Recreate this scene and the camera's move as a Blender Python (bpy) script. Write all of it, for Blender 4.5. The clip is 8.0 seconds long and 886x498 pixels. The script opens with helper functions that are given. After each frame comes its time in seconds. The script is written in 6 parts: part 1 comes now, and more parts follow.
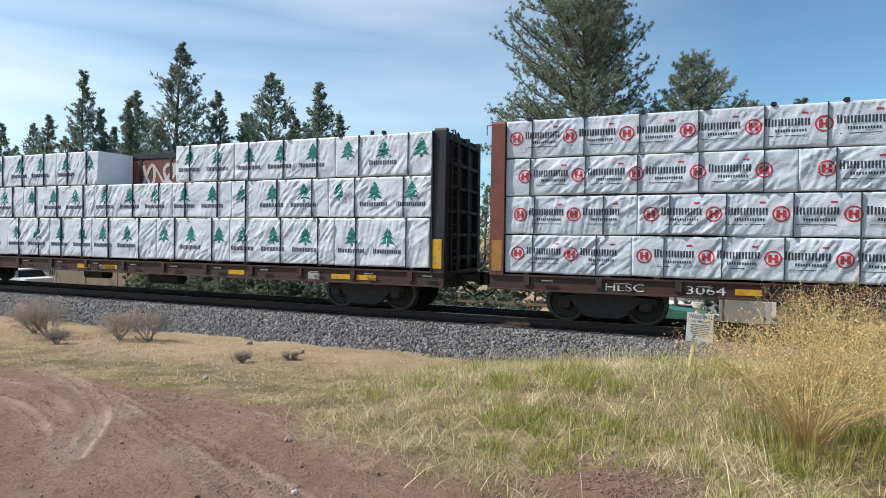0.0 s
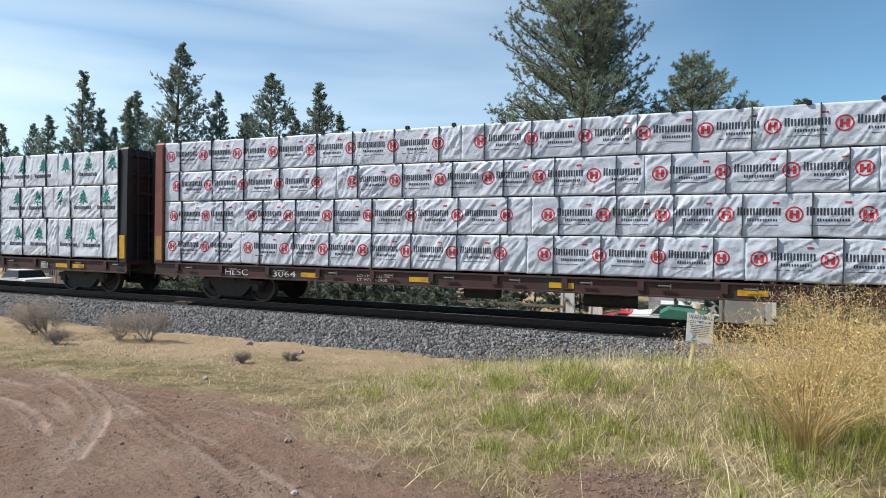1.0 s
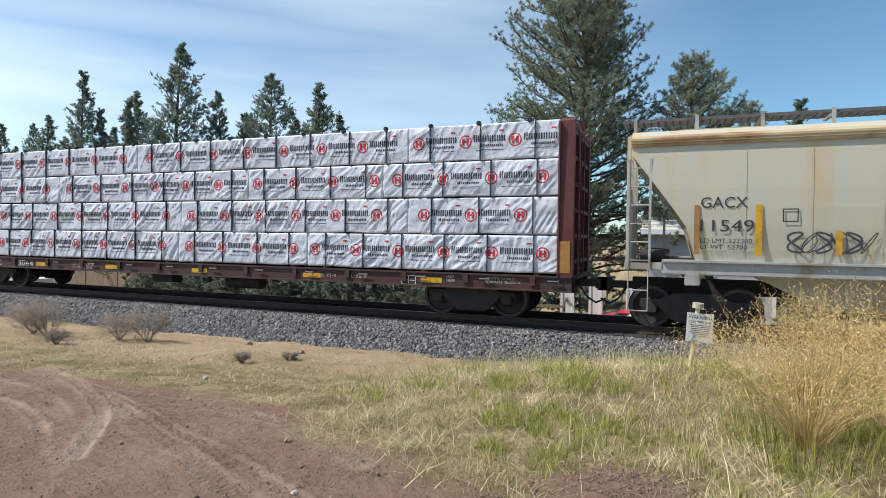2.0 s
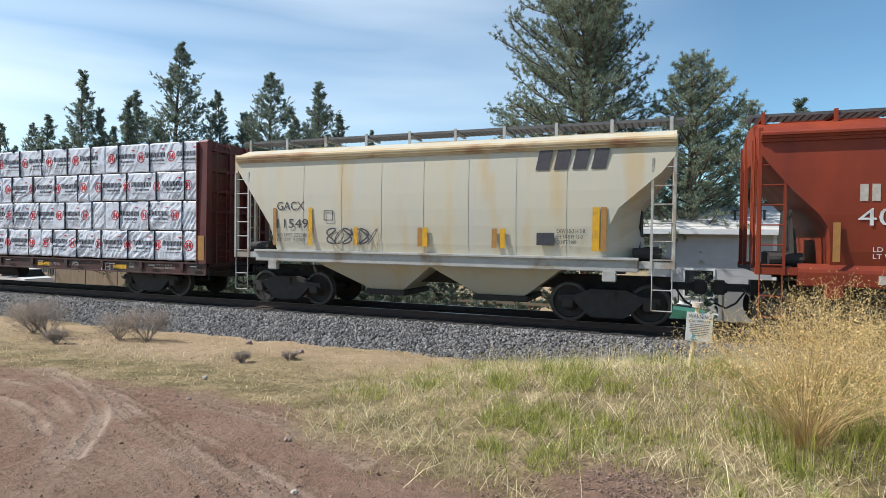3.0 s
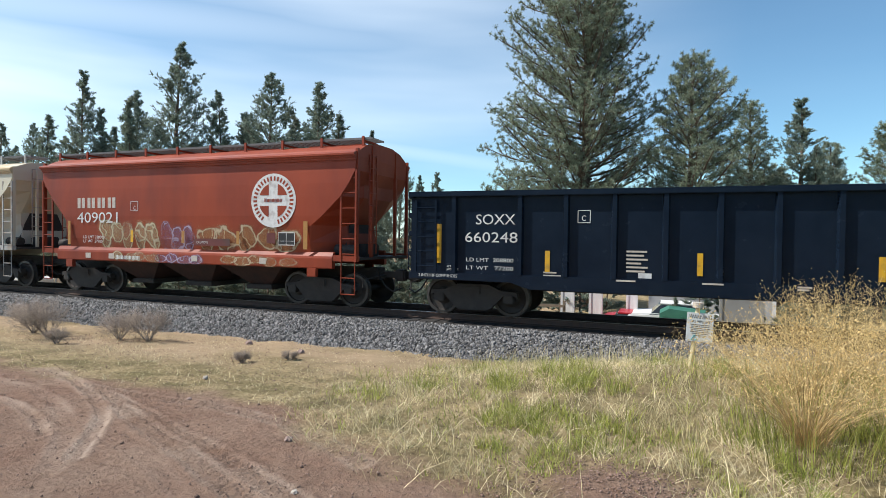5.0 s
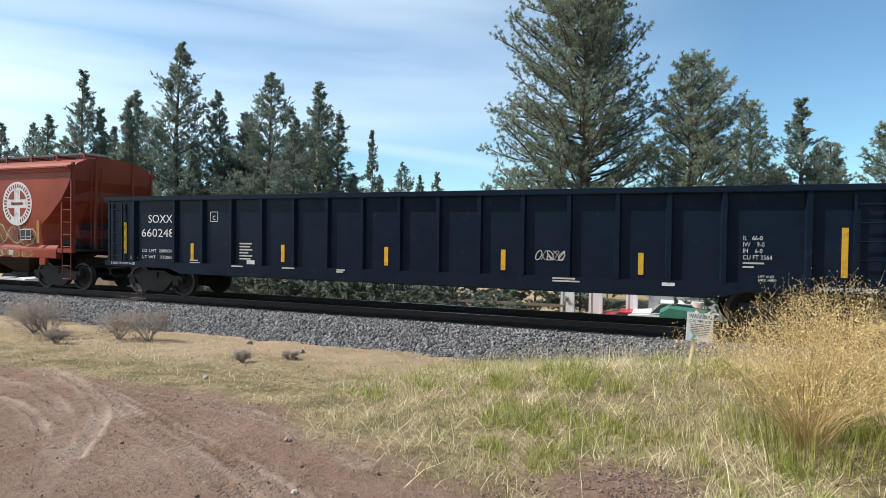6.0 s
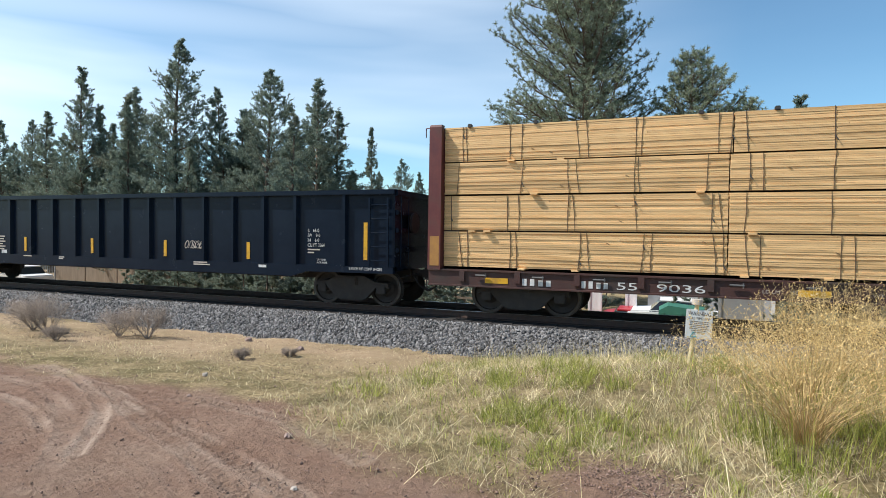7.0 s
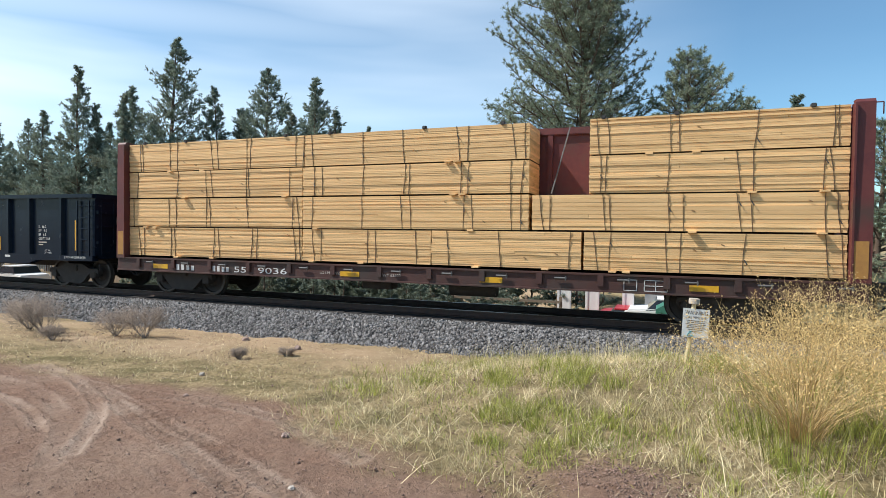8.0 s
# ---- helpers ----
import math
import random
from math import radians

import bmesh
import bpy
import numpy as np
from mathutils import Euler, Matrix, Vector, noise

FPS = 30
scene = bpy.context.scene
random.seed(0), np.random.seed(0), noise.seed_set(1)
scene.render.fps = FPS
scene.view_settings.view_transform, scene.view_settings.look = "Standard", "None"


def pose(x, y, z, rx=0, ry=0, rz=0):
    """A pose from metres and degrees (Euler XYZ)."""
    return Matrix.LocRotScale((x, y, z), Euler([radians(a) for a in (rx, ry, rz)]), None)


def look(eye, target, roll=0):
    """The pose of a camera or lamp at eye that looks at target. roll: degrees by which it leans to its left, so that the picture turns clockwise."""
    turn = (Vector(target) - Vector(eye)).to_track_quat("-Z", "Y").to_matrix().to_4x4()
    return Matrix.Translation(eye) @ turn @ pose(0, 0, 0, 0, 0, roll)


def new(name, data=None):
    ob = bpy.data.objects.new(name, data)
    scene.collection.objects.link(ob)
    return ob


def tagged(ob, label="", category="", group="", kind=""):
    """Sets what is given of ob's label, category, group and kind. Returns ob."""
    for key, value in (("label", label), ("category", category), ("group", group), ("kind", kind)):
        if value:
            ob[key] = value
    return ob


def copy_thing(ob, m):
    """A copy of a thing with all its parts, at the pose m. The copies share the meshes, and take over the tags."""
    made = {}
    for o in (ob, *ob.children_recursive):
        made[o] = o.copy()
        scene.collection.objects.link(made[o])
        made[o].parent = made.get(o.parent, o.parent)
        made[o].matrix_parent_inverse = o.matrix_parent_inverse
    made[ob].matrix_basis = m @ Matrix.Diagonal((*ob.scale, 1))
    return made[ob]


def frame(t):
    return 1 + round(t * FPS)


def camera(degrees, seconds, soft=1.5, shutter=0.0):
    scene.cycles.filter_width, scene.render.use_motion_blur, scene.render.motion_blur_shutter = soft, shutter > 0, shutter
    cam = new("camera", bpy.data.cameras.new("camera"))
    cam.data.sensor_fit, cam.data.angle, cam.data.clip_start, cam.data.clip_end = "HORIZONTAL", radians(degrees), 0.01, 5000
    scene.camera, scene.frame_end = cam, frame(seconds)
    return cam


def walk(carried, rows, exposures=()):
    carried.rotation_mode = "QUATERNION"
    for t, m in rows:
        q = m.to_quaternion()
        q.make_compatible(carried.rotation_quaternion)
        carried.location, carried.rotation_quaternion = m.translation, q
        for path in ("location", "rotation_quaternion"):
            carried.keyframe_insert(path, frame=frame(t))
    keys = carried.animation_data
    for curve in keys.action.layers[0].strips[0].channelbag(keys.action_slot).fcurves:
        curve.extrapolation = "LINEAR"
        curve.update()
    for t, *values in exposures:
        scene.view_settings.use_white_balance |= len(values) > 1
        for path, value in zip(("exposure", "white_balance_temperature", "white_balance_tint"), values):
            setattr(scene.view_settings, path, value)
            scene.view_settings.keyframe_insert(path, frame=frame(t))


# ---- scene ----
# Heights are above the rail tops; x runs along the track, y away from the camera.
TRACK = 14.61
EYE = (0.0, 0.0, 1.92)
SPEED, SLOWING = 10.413, -0.0135


def aim(dx, dy):
    """The camera's pose, turned a little by the hand that holds it (degrees right, degrees up)."""
    yaw, tilt = radians(-21.19 + dx), radians(-1.13 + dy)
    return look(EYE, (EYE[0] + math.sin(yaw) * math.cos(tilt) * 10, EYE[1] + math.cos(yaw) * math.cos(tilt) * 10,
                      EYE[2] + math.sin(tilt) * 10), 0.737)


cam = camera(74.65, 8.0, soft=0.5)
walk(cam, [(0.0, aim(0.0, 0.0)), (1.5, aim(0.0, 0.06)), (3.0, aim(0.04, -0.02)), (4.5, aim(0.0, 0.0)), (6.0, aim(0.0, -0.03)),
           (6.5, aim(-0.04, -0.15)), (7.0, aim(0.06, -0.30)), (7.5, aim(0.19, -0.36)), (8.0, aim(0.32, -0.37))],
     exposures=((0.0, 0.14), (1.5, 0.14), (3.0, 0.20), (4.5, 0.26), (6.0, 0.30), (8.0, 0.29)))

# ---- light ----
SUN = Vector((-0.57, -0.265, 0.78)).normalized()
world = bpy.data.worlds.new("sky")
scene.world = world
world.use_nodes = True
wt = world.node_tree
wt.nodes.clear()
w_out, w_bg, w_sky = (wt.nodes.new(k) for k in ("ShaderNodeOutputWorld", "ShaderNodeBackground", "ShaderNodeTexSky"))
w_sky.sky_type, w_sky.sun_disc = "NISHITA", False
w_sky.sun_elevation, w_sky.sun_rotation = math.asin(SUN.z), math.atan2(SUN.x, SUN.y)
w_sky.altitude, w_sky.air_density, w_sky.dust_density, w_sky.ozone_density = 900, 1.0, 0.35, 0.6
w_co, w_map, w_noise, w_fine, w_ramp, w_mix = (wt.nodes.new(k) for k in (
    "ShaderNodeTexCoord", "ShaderNodeMapping", "ShaderNodeTexNoise", "ShaderNodeTexNoise", "ShaderNodeValToRGB", "ShaderNodeMix"))
w_mix.data_type = "RGBA"
w_map.inputs["Rotation"].default_value = (0.0, radians(-9), radians(20))
w_map.inputs["Location"].default_value = (0.3, 0.0, 0.35)
w_map.inputs["Scale"].default_value = (0.9, 0.9, 6.0)
w_noise.inputs["Scale"].default_value, w_noise.inputs["Detail"].default_value = 1.25, 4.0
w_noise.inputs["Roughness"].default_value = 0.45
w_ramp.color_ramp.elements[0].position, w_ramp.color_ramp.elements[1].position = 0.35, 0.70
w_ramp.color_ramp.elements[0].color = (0.10, 0.10, 0.10, 1)
w_ramp.color_ramp.elements[1].color = (0.85, 0.85, 0.85, 1)
w_mix.inputs["B"].default_value = (8.3, 9.2, 10.0, 1)
wt.links.new(w_co.outputs["Generated"], w_map.inputs["Vector"])
wt.links.new(w_map.outputs["Vector"], w_noise.inputs["Vector"])
wt.links.new(w_noise.outputs["Fac"], w_ramp.inputs["Fac"])
w_sep, w_side, w_mul = (wt.nodes.new(k) for k in ("ShaderNodeSeparateXYZ", "ShaderNodeMapRange", "ShaderNodeMath"))
w_mul.operation = "MULTIPLY"
for key, val in (("From Min", -0.85), ("From Max", 0.10), ("To Min", 1.0), ("To Max", 0.04)):
    w_side.inputs[key].default_value = val
wt.links.new(w_co.outputs["Generated"], w_sep.inputs["Vector"])
wt.links.new(w_sep.outputs["X"], w_side.inputs["Value"])
wt.links.new(w_ramp.outputs["Color"], w_mul.inputs[0])
wt.links.new(w_side.outputs["Result"], w_mul.inputs[1])
# two long wisps of cloud, each along a great circle
wisps = None
for normal, width, strength in (((-0.1945, 0.2548, -0.9472), 0.060, 0.34), ((-0.1740, 0.0783, -0.9816), 0.026, 0.46)):
    w_dot, w_abs, w_rng, w_gain, w_max = (wt.nodes.new(k) for k in ("ShaderNodeVectorMath", "ShaderNodeMath", "ShaderNodeMapRange", "ShaderNodeMath", "ShaderNodeMath"))
    w_dot.operation, w_abs.operation, w_gain.operation, w_max.operation = "DOT_PRODUCT", "ABSOLUTE", "MULTIPLY", "MAXIMUM"
    w_rng.interpolation_type = "SMOOTHSTEP"
    w_dot.inputs[1].default_value = normal
    for key, val in (("From Min", 0.0), ("From Max", width), ("To Min", strength), ("To Max", 0.0)):
        w_rng.inputs[key].default_value = val
    wt.links.new(w_co.outputs["Generated"], w_dot.inputs[0])
    wt.links.new(w_dot.outputs["Value"], w_abs.inputs[0])
    wt.links.new(w_abs.outputs["Value"], w_rng.inputs["Value"])
    wt.links.new(w_rng.outputs["Result"], w_gain.inputs[0])
    wt.links.new(w_side.outputs["Result"], w_gain.inputs[1])
    wt.links.new(w_gain.outputs["Value"], w_max.inputs[0])
    wt.links.new((wisps or w_mul).outputs["Value"], w_max.inputs[1])
    wisps = w_max
wt.links.new(wisps.outputs["Value"], w_mix.inputs["Factor"])
w_tint = wt.nodes.new("ShaderNodeMix")
w_tint.data_type, w_tint.blend_type = "RGBA", "MULTIPLY"
w_tint.inputs["Factor"].default_value = 1.0
w_tint.inputs["B"].default_value = (0.72, 1.0, 1.06, 1)
wt.links.new(w_sky.outputs["Color"], w_tint.inputs["A"])
wt.links.new(w_tint.outputs["Result"], w_mix.inputs["A"])
wt.links.new(w_mix.outputs["Result"], w_bg.inputs["Color"])
wt.links.new(w_bg.outputs["Background"], w_out.inputs["Surface"])
w_bg.inputs["Strength"].default_value = 0.125
sun_data = bpy.data.lights.new("sun", "SUN")
sun_data.energy, sun_data.angle, sun_data.color = 4.6, radians(0.55), (1.0, 0.95, 0.885)
sun = new("sun", sun_data)
sun.matrix_basis = look(SUN * 50, (0, 0, 0))


# ---- materials ----
def surf(name, a, b=None, scale=3.0, rough=0.6, metal=0.0, bump=0.0, bscale=40.0, stretch=(1, 1, 1), c=None, cscale=0.7,
         island=0.0, objrand=0.0, translucent=0.0, spec=0.5, clow=0.5, chigh=0.68):
    """A surface of two colours mixed by noise, with a third in larger stains, fine relief and uneven gloss."""
    m = bpy.data.materials.new(name)
    m.use_nodes = True
    t = m.node_tree
    n, link = t.nodes, t.links.new
    bsdf = n["Principled BSDF"]
    co, mp = n.new("ShaderNodeTexCoord"), n.new("ShaderNodeMapping")
    mp.inputs["Scale"].default_value = stretch
    link(co.outputs["Object"], mp.inputs["Vector"])
    b = b or tuple(v * 0.8 for v in a)
    no = n.new("ShaderNodeTexNoise")
    no.inputs["Scale"].default_value, no.inputs["Detail"].default_value, no.inputs["Roughness"].default_value = scale, 6, 0.65
    link(mp.outputs["Vector"], no.inputs["Vector"])
    ra = n.new("ShaderNodeValToRGB")
    ra.color_ramp.elements[0].position, ra.color_ramp.elements[1].position = 0.32, 0.68
    ra.color_ramp.elements[0].color, ra.color_ramp.elements[1].color = (*a, 1), (*b, 1)
    link(no.outputs["Fac"], ra.inputs["Fac"])
    colour = ra.outputs["Color"]
    if c:
        n2 = n.new("ShaderNodeTexNoise")
        n2.inputs["Scale"].default_value, n2.inputs["Detail"].default_value = cscale, 7
        link(mp.outputs["Vector"], n2.inputs["Vector"])
        r2 = n.new("ShaderNodeValToRGB")
        r2.color_ramp.elements[0].position, r2.color_ramp.elements[1].position = clow, chigh
        link(n2.outputs["Fac"], r2.inputs["Fac"])
        mx = n.new("ShaderNodeMix")
        mx.data_type = "RGBA"
        link(r2.outputs["Color"], mx.inputs["Factor"])
        link(colour, mx.inputs["A"])
        mx.inputs["B"].default_value = (*c, 1)
        colour = mx.outputs["Result"]
    if island or objrand:
        src = n.new("ShaderNodeNewGeometry").outputs["Random Per Island"] if island else n.new("ShaderNodeObjectInfo").outputs["Random"]
        k = island or objrand
        mr, mu = n.new("ShaderNodeMapRange"), n.new("ShaderNodeHueSaturation")
        mr.inputs["To Min"].default_value, mr.inputs["To Max"].default_value = 1 - k, 1 + k
        link(src, mr.inputs["Value"])
        link(mr.outputs["Result"], mu.inputs["Value"])
        link(colour, mu.inputs["Color"])
        colour = mu.outputs["Color"]
    link(colour, bsdf.inputs["Base Color"])
    bsdf.inputs["Metallic"].default_value = metal
    bsdf.inputs["Specular IOR Level"].default_value = spec
    rr = n.new("ShaderNodeMapRange")
    rr.inputs["To Min"].default_value, rr.inputs["To Max"].default_value = max(0.02, rough - 0.12), min(1, rough + 0.12)
    link(no.outputs["Fac"], rr.inputs["Value"])
    link(rr.outputs["Result"], bsdf.inputs["Roughness"])
    if bump:
        nb, bu = n.new("ShaderNodeTexNoise"), n.new("ShaderNodeBump")
        nb.inputs["Scale"].default_value, nb.inputs["Detail"].default_value = bscale, 5
        link(mp.outputs["Vector"], nb.inputs["Vector"])
        link(nb.outputs["Fac"], bu.inputs["Height"])
        bu.inputs["Strength"].default_value, bu.inputs["Distance"].default_value = min(1, bump), 0.02
        link(bu.outputs["Normal"], bsdf.inputs["Normal"])
    if translucent:
        tr, ad = n.new("ShaderNodeBsdfTranslucent"), n.new("ShaderNodeMixShader")
        link(colour, tr.inputs["Color"])
        ad.inputs["Fac"].default_value = translucent
        link(bsdf.outputs["BSDF"], ad.inputs[1])
        link(tr.outputs["BSDF"], ad.inputs[2])
        link(ad.outputs["Shader"], n["Material Output"].inputs["Surface"])
    return m


M = dict(
    ballast=surf("ballast_stone", (0.115, 0.112, 0.110), (0.21, 0.204, 0.20), 6, 0.85, bump=0.6, bscale=60, island=0.75),
    ballast_bed=surf("ballast_bed", (0.05, 0.047, 0.047), (0.12, 0.115, 0.115), 18, 0.9, bump=1.0, bscale=22),
    rail=surf("rail_steel", (0.06, 0.045, 0.04), (0.10, 0.06, 0.045), 8, 0.6, 0.4, 0.2),
    railhead=surf("polished_rail", (0.45, 0.45, 0.46), (0.32, 0.31, 0.31), 8, 0.3, 1.0),
    tie=surf("tie_wood", (0.07, 0.055, 0.045), (0.12, 0.095, 0.08), 9, 0.9, bump=0.5, stretch=(1, 0.1, 1)),
    wrap=surf("white_wrap", (0.60, 0.63, 0.70), (0.68, 0.705, 0.76), 2.2, 0.36, bump=0.3, bscale=16, stretch=(1, 1, 1.6), c=(0.54, 0.57, 0.64), cscale=0.9),
    wrap2=surf("clean_white_wrap", (0.66, 0.69, 0.74), (0.73, 0.75, 0.79), 2.0, 0.38, bump=0.2, bscale=10),
    ink=surf("black_ink", (0.035, 0.035, 0.045), (0.06, 0.06, 0.07), 12, 0.5),
    red_ink=surf("red_ink", (0.55, 0.035, 0.045), (0.48, 0.03, 0.04), 9, 0.5),
    green_ink=surf("green_ink", (0.0, 0.16, 0.13), (0.0, 0.20, 0.15), 9, 0.5),
    strap=surf("steel_strap", (0.045, 0.043, 0.042), (0.08, 0.075, 0.07), 9, 0.55, 0.3),
    maroon=surf("maroon_paint", (0.10, 0.022, 0.022), (0.145, 0.035, 0.03), 3, 0.55, bump=0.1, c=(0.075, 0.035, 0.028), cscale=1.5),
    rustbrown=surf("rust_brown_paint", (0.21, 0.065, 0.04), (0.16, 0.05, 0.035), 3, 0.6, bump=0.15, c=(0.10, 0.045, 0.03), cscale=1.3),
    sill=surf("dark_brown_sill", (0.052, 0.022, 0.019), (0.08, 0.032, 0.026), 2.5, 0.65, bump=0.2, c=(0.05, 0.035, 0.03), cscale=1.1),
    blackbulk=surf("black_paint", (0.016, 0.016, 0.018), (0.028, 0.027, 0.028), 3, 0.5, bump=0.1),
    under=surf("grimy_steel", (0.032, 0.028, 0.026), (0.055, 0.047, 0.042), 6, 0.8, 0.1, 0.4),
    wheel=surf("wheel_steel", (0.03, 0.026, 0.024), (0.05, 0.042, 0.038), 7, 0.65, 0.3, 0.2),
    tread=surf("worn_wheel_rim", (0.085, 0.08, 0.075), (0.06, 0.055, 0.05), 7, 0.5, 0.5),
    yellow=surf("yellow_reflector", (0.72, 0.40, 0.02), (0.62, 0.33, 0.02), 8, 0.45, c=(0.45, 0.25, 0.04), cscale=6),
    oldyellow=surf("aged_orange_patch", (0.42, 0.21, 0.05), (0.33, 0.16, 0.05), 8, 0.6),
    white=surf("white_stencil", (0.72, 0.72, 0.70), (0.6, 0.6, 0.58), 12, 0.6, c=(0.45, 0.42, 0.4), cscale=5),
    dullwhite=surf("faded_stencil", (0.55, 0.50, 0.44), (0.42, 0.36, 0.31), 12, 0.7),
    navy=surf("navy_black_paint", (0.006, 0.012, 0.023), (0.009, 0.016, 0.029), 2.0, 0.24, bump=0.03, bscale=4, c=(0.010, 0.017, 0.030), cscale=0.8, spec=0.13),
    red=surf("oxide_red_paint", (0.315, 0.056, 0.022), (0.27, 0.046, 0.018), 1.2, 0.5, bump=0.06, bscale=5, spec=0.3, stretch=(1, 1, 0.35), c=(0.19, 0.034, 0.018), cscale=0.8, clow=0.45, chigh=0.7),
    cream=surf("weathered_cream_paint", (0.60, 0.54, 0.395), (0.54, 0.52, 0.45), 0.9, 0.5, bump=0.06, bscale=5, stretch=(1.4, 1, 0.3), c=(0.58, 0.42, 0.20), cscale=1.3, clow=0.52, chigh=0.78),
    rustycream=surf("rust_stained_cream_paint", (0.56, 0.47, 0.30), (0.48, 0.34, 0.18), 2.2, 0.6, bump=0.1, stretch=(0.6, 1, 1), c=(0.30, 0.15, 0.07), cscale=1.6, clow=0.5, chigh=0.66),
    # oxide red darkened to hold the shade below the side sill
    shadedred=surf("shaded_oxide_paint", (0.06, 0.025, 0.018), (0.035, 0.022, 0.018), 3.0, 0.8, bump=0.3),
    greywhite=surf("grey_white_paint", (0.46, 0.46, 0.44), (0.38, 0.375, 0.36), 3.0, 0.55, bump=0.1, c=(0.30, 0.24, 0.18), cscale=2.2),
    galv=surf("galvanised_grating", (0.11, 0.11, 0.11), (0.17, 0.165, 0.16), 8, 0.6, 0.4),
    wood=surf("fresh_sawn_lumber", (0.77, 0.475, 0.21), (0.86, 0.575, 0.285), 3.0, 0.75, bump=0.2, bscale=30, stretch=(0.35, 1, 5), c=(0.62, 0.385, 0.165), cscale=1.6, objrand=0.16),
    # wood tone darkened to carry the shade inside stacks and under packs
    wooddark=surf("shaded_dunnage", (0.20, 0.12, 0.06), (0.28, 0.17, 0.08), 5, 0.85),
    bark=surf("bark", (0.10, 0.07, 0.05), (0.17, 0.12, 0.085), 7, 0.95, bump=0.8, bscale=12, stretch=(1, 1, 0.3)),
    pine=surf("pine_needles", (0.20, 0.245, 0.16), (0.31, 0.345, 0.23), 0.5, 0.5, island=0.45, translucent=0.25),
    juniper=surf("juniper_sprays", (0.19, 0.245, 0.20), (0.29, 0.33, 0.25), 0.6, 0.75, island=0.45, translucent=0.35, c=(0.22, 0.18, 0.11), cscale=0.5, clow=0.55, chigh=0.8),
    straw=surf("dry_straw", (0.60, 0.50, 0.28), (0.74, 0.64, 0.39), 1.2, 0.7, island=0.5, translucent=0.3),
    pale=surf("bleached_straw", (0.64, 0.54, 0.32), (0.82, 0.71, 0.46), 1.2, 0.75, island=0.45, translucent=0.2),
    green=surf("green_grass", (0.26, 0.30, 0.06), (0.47, 0.46, 0.13), 1.6, 0.6, island=0.55, translucent=0.45),
    seed=surf("golden_seed_heads", (0.62, 0.44, 0.18), (0.78, 0.60, 0.30), 2.0, 0.7, island=0.35, translucent=0.25),
    stem=surf("brown_stems", (0.40, 0.26, 0.11), (0.64, 0.46, 0.21), 2.0, 0.7, island=0.35),
    brownband=surf("rusty_band", (0.09, 0.055, 0.033), (0.15, 0.095, 0.055), 9, 0.6, 0.2),
    clod=surf("dirt_clods", (0.19, 0.12, 0.09), (0.30, 0.20, 0.155), 9, 0.95, island=0.45),
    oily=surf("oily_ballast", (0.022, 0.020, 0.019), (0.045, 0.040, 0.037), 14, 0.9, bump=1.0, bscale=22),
    twig=surf("grey_twigs", (0.22, 0.175, 0.14), (0.33, 0.27, 0.22), 3.0, 0.85, island=0.3),
    stone=surf("field_stone", (0.28, 0.19, 0.16), (0.36, 0.27, 0.23), 9, 0.9, bump=0.6),
    palestone=surf("pale_stone", (0.44, 0.38, 0.32), (0.54, 0.48, 0.41), 9, 0.9, bump=0.4),
    siding=surf("pale_grey_siding", (0.40, 0.41, 0.43), (0.46, 0.465, 0.475), 2, 0.7, bump=0.1),
    shingle=surf("light_roof_shingles", (0.50, 0.48, 0.45), (0.62, 0.60, 0.56), 5, 0.85, bump=0.5, bscale=25),
    trim=surf("white_trim", (0.74, 0.74, 0.73), (0.68, 0.68, 0.67), 4, 0.6),
    glass=surf("dark_glass", (0.02, 0.025, 0.03), (0.03, 0.035, 0.04), 2, 0.08),
    fence=surf("weathered_fence_wood", (0.22, 0.17, 0.12), (0.30, 0.24, 0.18), 5, 0.85, bump=0.4, stretch=(1, 1, 0.2), objrand=0.2),
    corrugated=surf("grey_corrugated_steel", (0.36, 0.37, 0.38), (0.42, 0.43, 0.43), 2, 0.5, 0.4),
    redpaint=surf("bright_red_paint", (0.48, 0.025, 0.04), (0.42, 0.02, 0.035), 3, 0.35),
    greenpaint=surf("green_bin_paint", (0.055, 0.21, 0.15), (0.045, 0.17, 0.125), 3, 0.5),
    rubber=surf("black_rubber", (0.02, 0.02, 0.02), (0.03, 0.03, 0.03), 5, 0.8),
    graff_d=surf("dark_spray_paint", (0.05, 0.05, 0.06), (0.08, 0.07, 0.08), 5, 0.6),
    signface=surf("sign_white", (0.66, 0.68, 0.68), (0.58, 0.60, 0.60), 5, 0.5),
    cyan=surf("blue_green_ink", (0.04, 0.35, 0.38), (0.04, 0.30, 0.34), 5, 0.5),
)


# ---- building helpers ----
def part(name, bm, material, parent=None, label="", smooth=False):
    me = bpy.data.meshes.new(name)
    if smooth:
        for f in bm.faces:
            f.smooth = True
    bm.to_mesh(me)
    bm.free()
    return part_mesh(name, me, material, parent, label)


def part_mesh(name, me, material, parent=None, label=""):
    if not me.materials:
        me.materials.append(M[material])
    ob = new(name, me)
    if parent:
        ob.parent = parent
    if label:
        tagged(ob, label)
    return ob


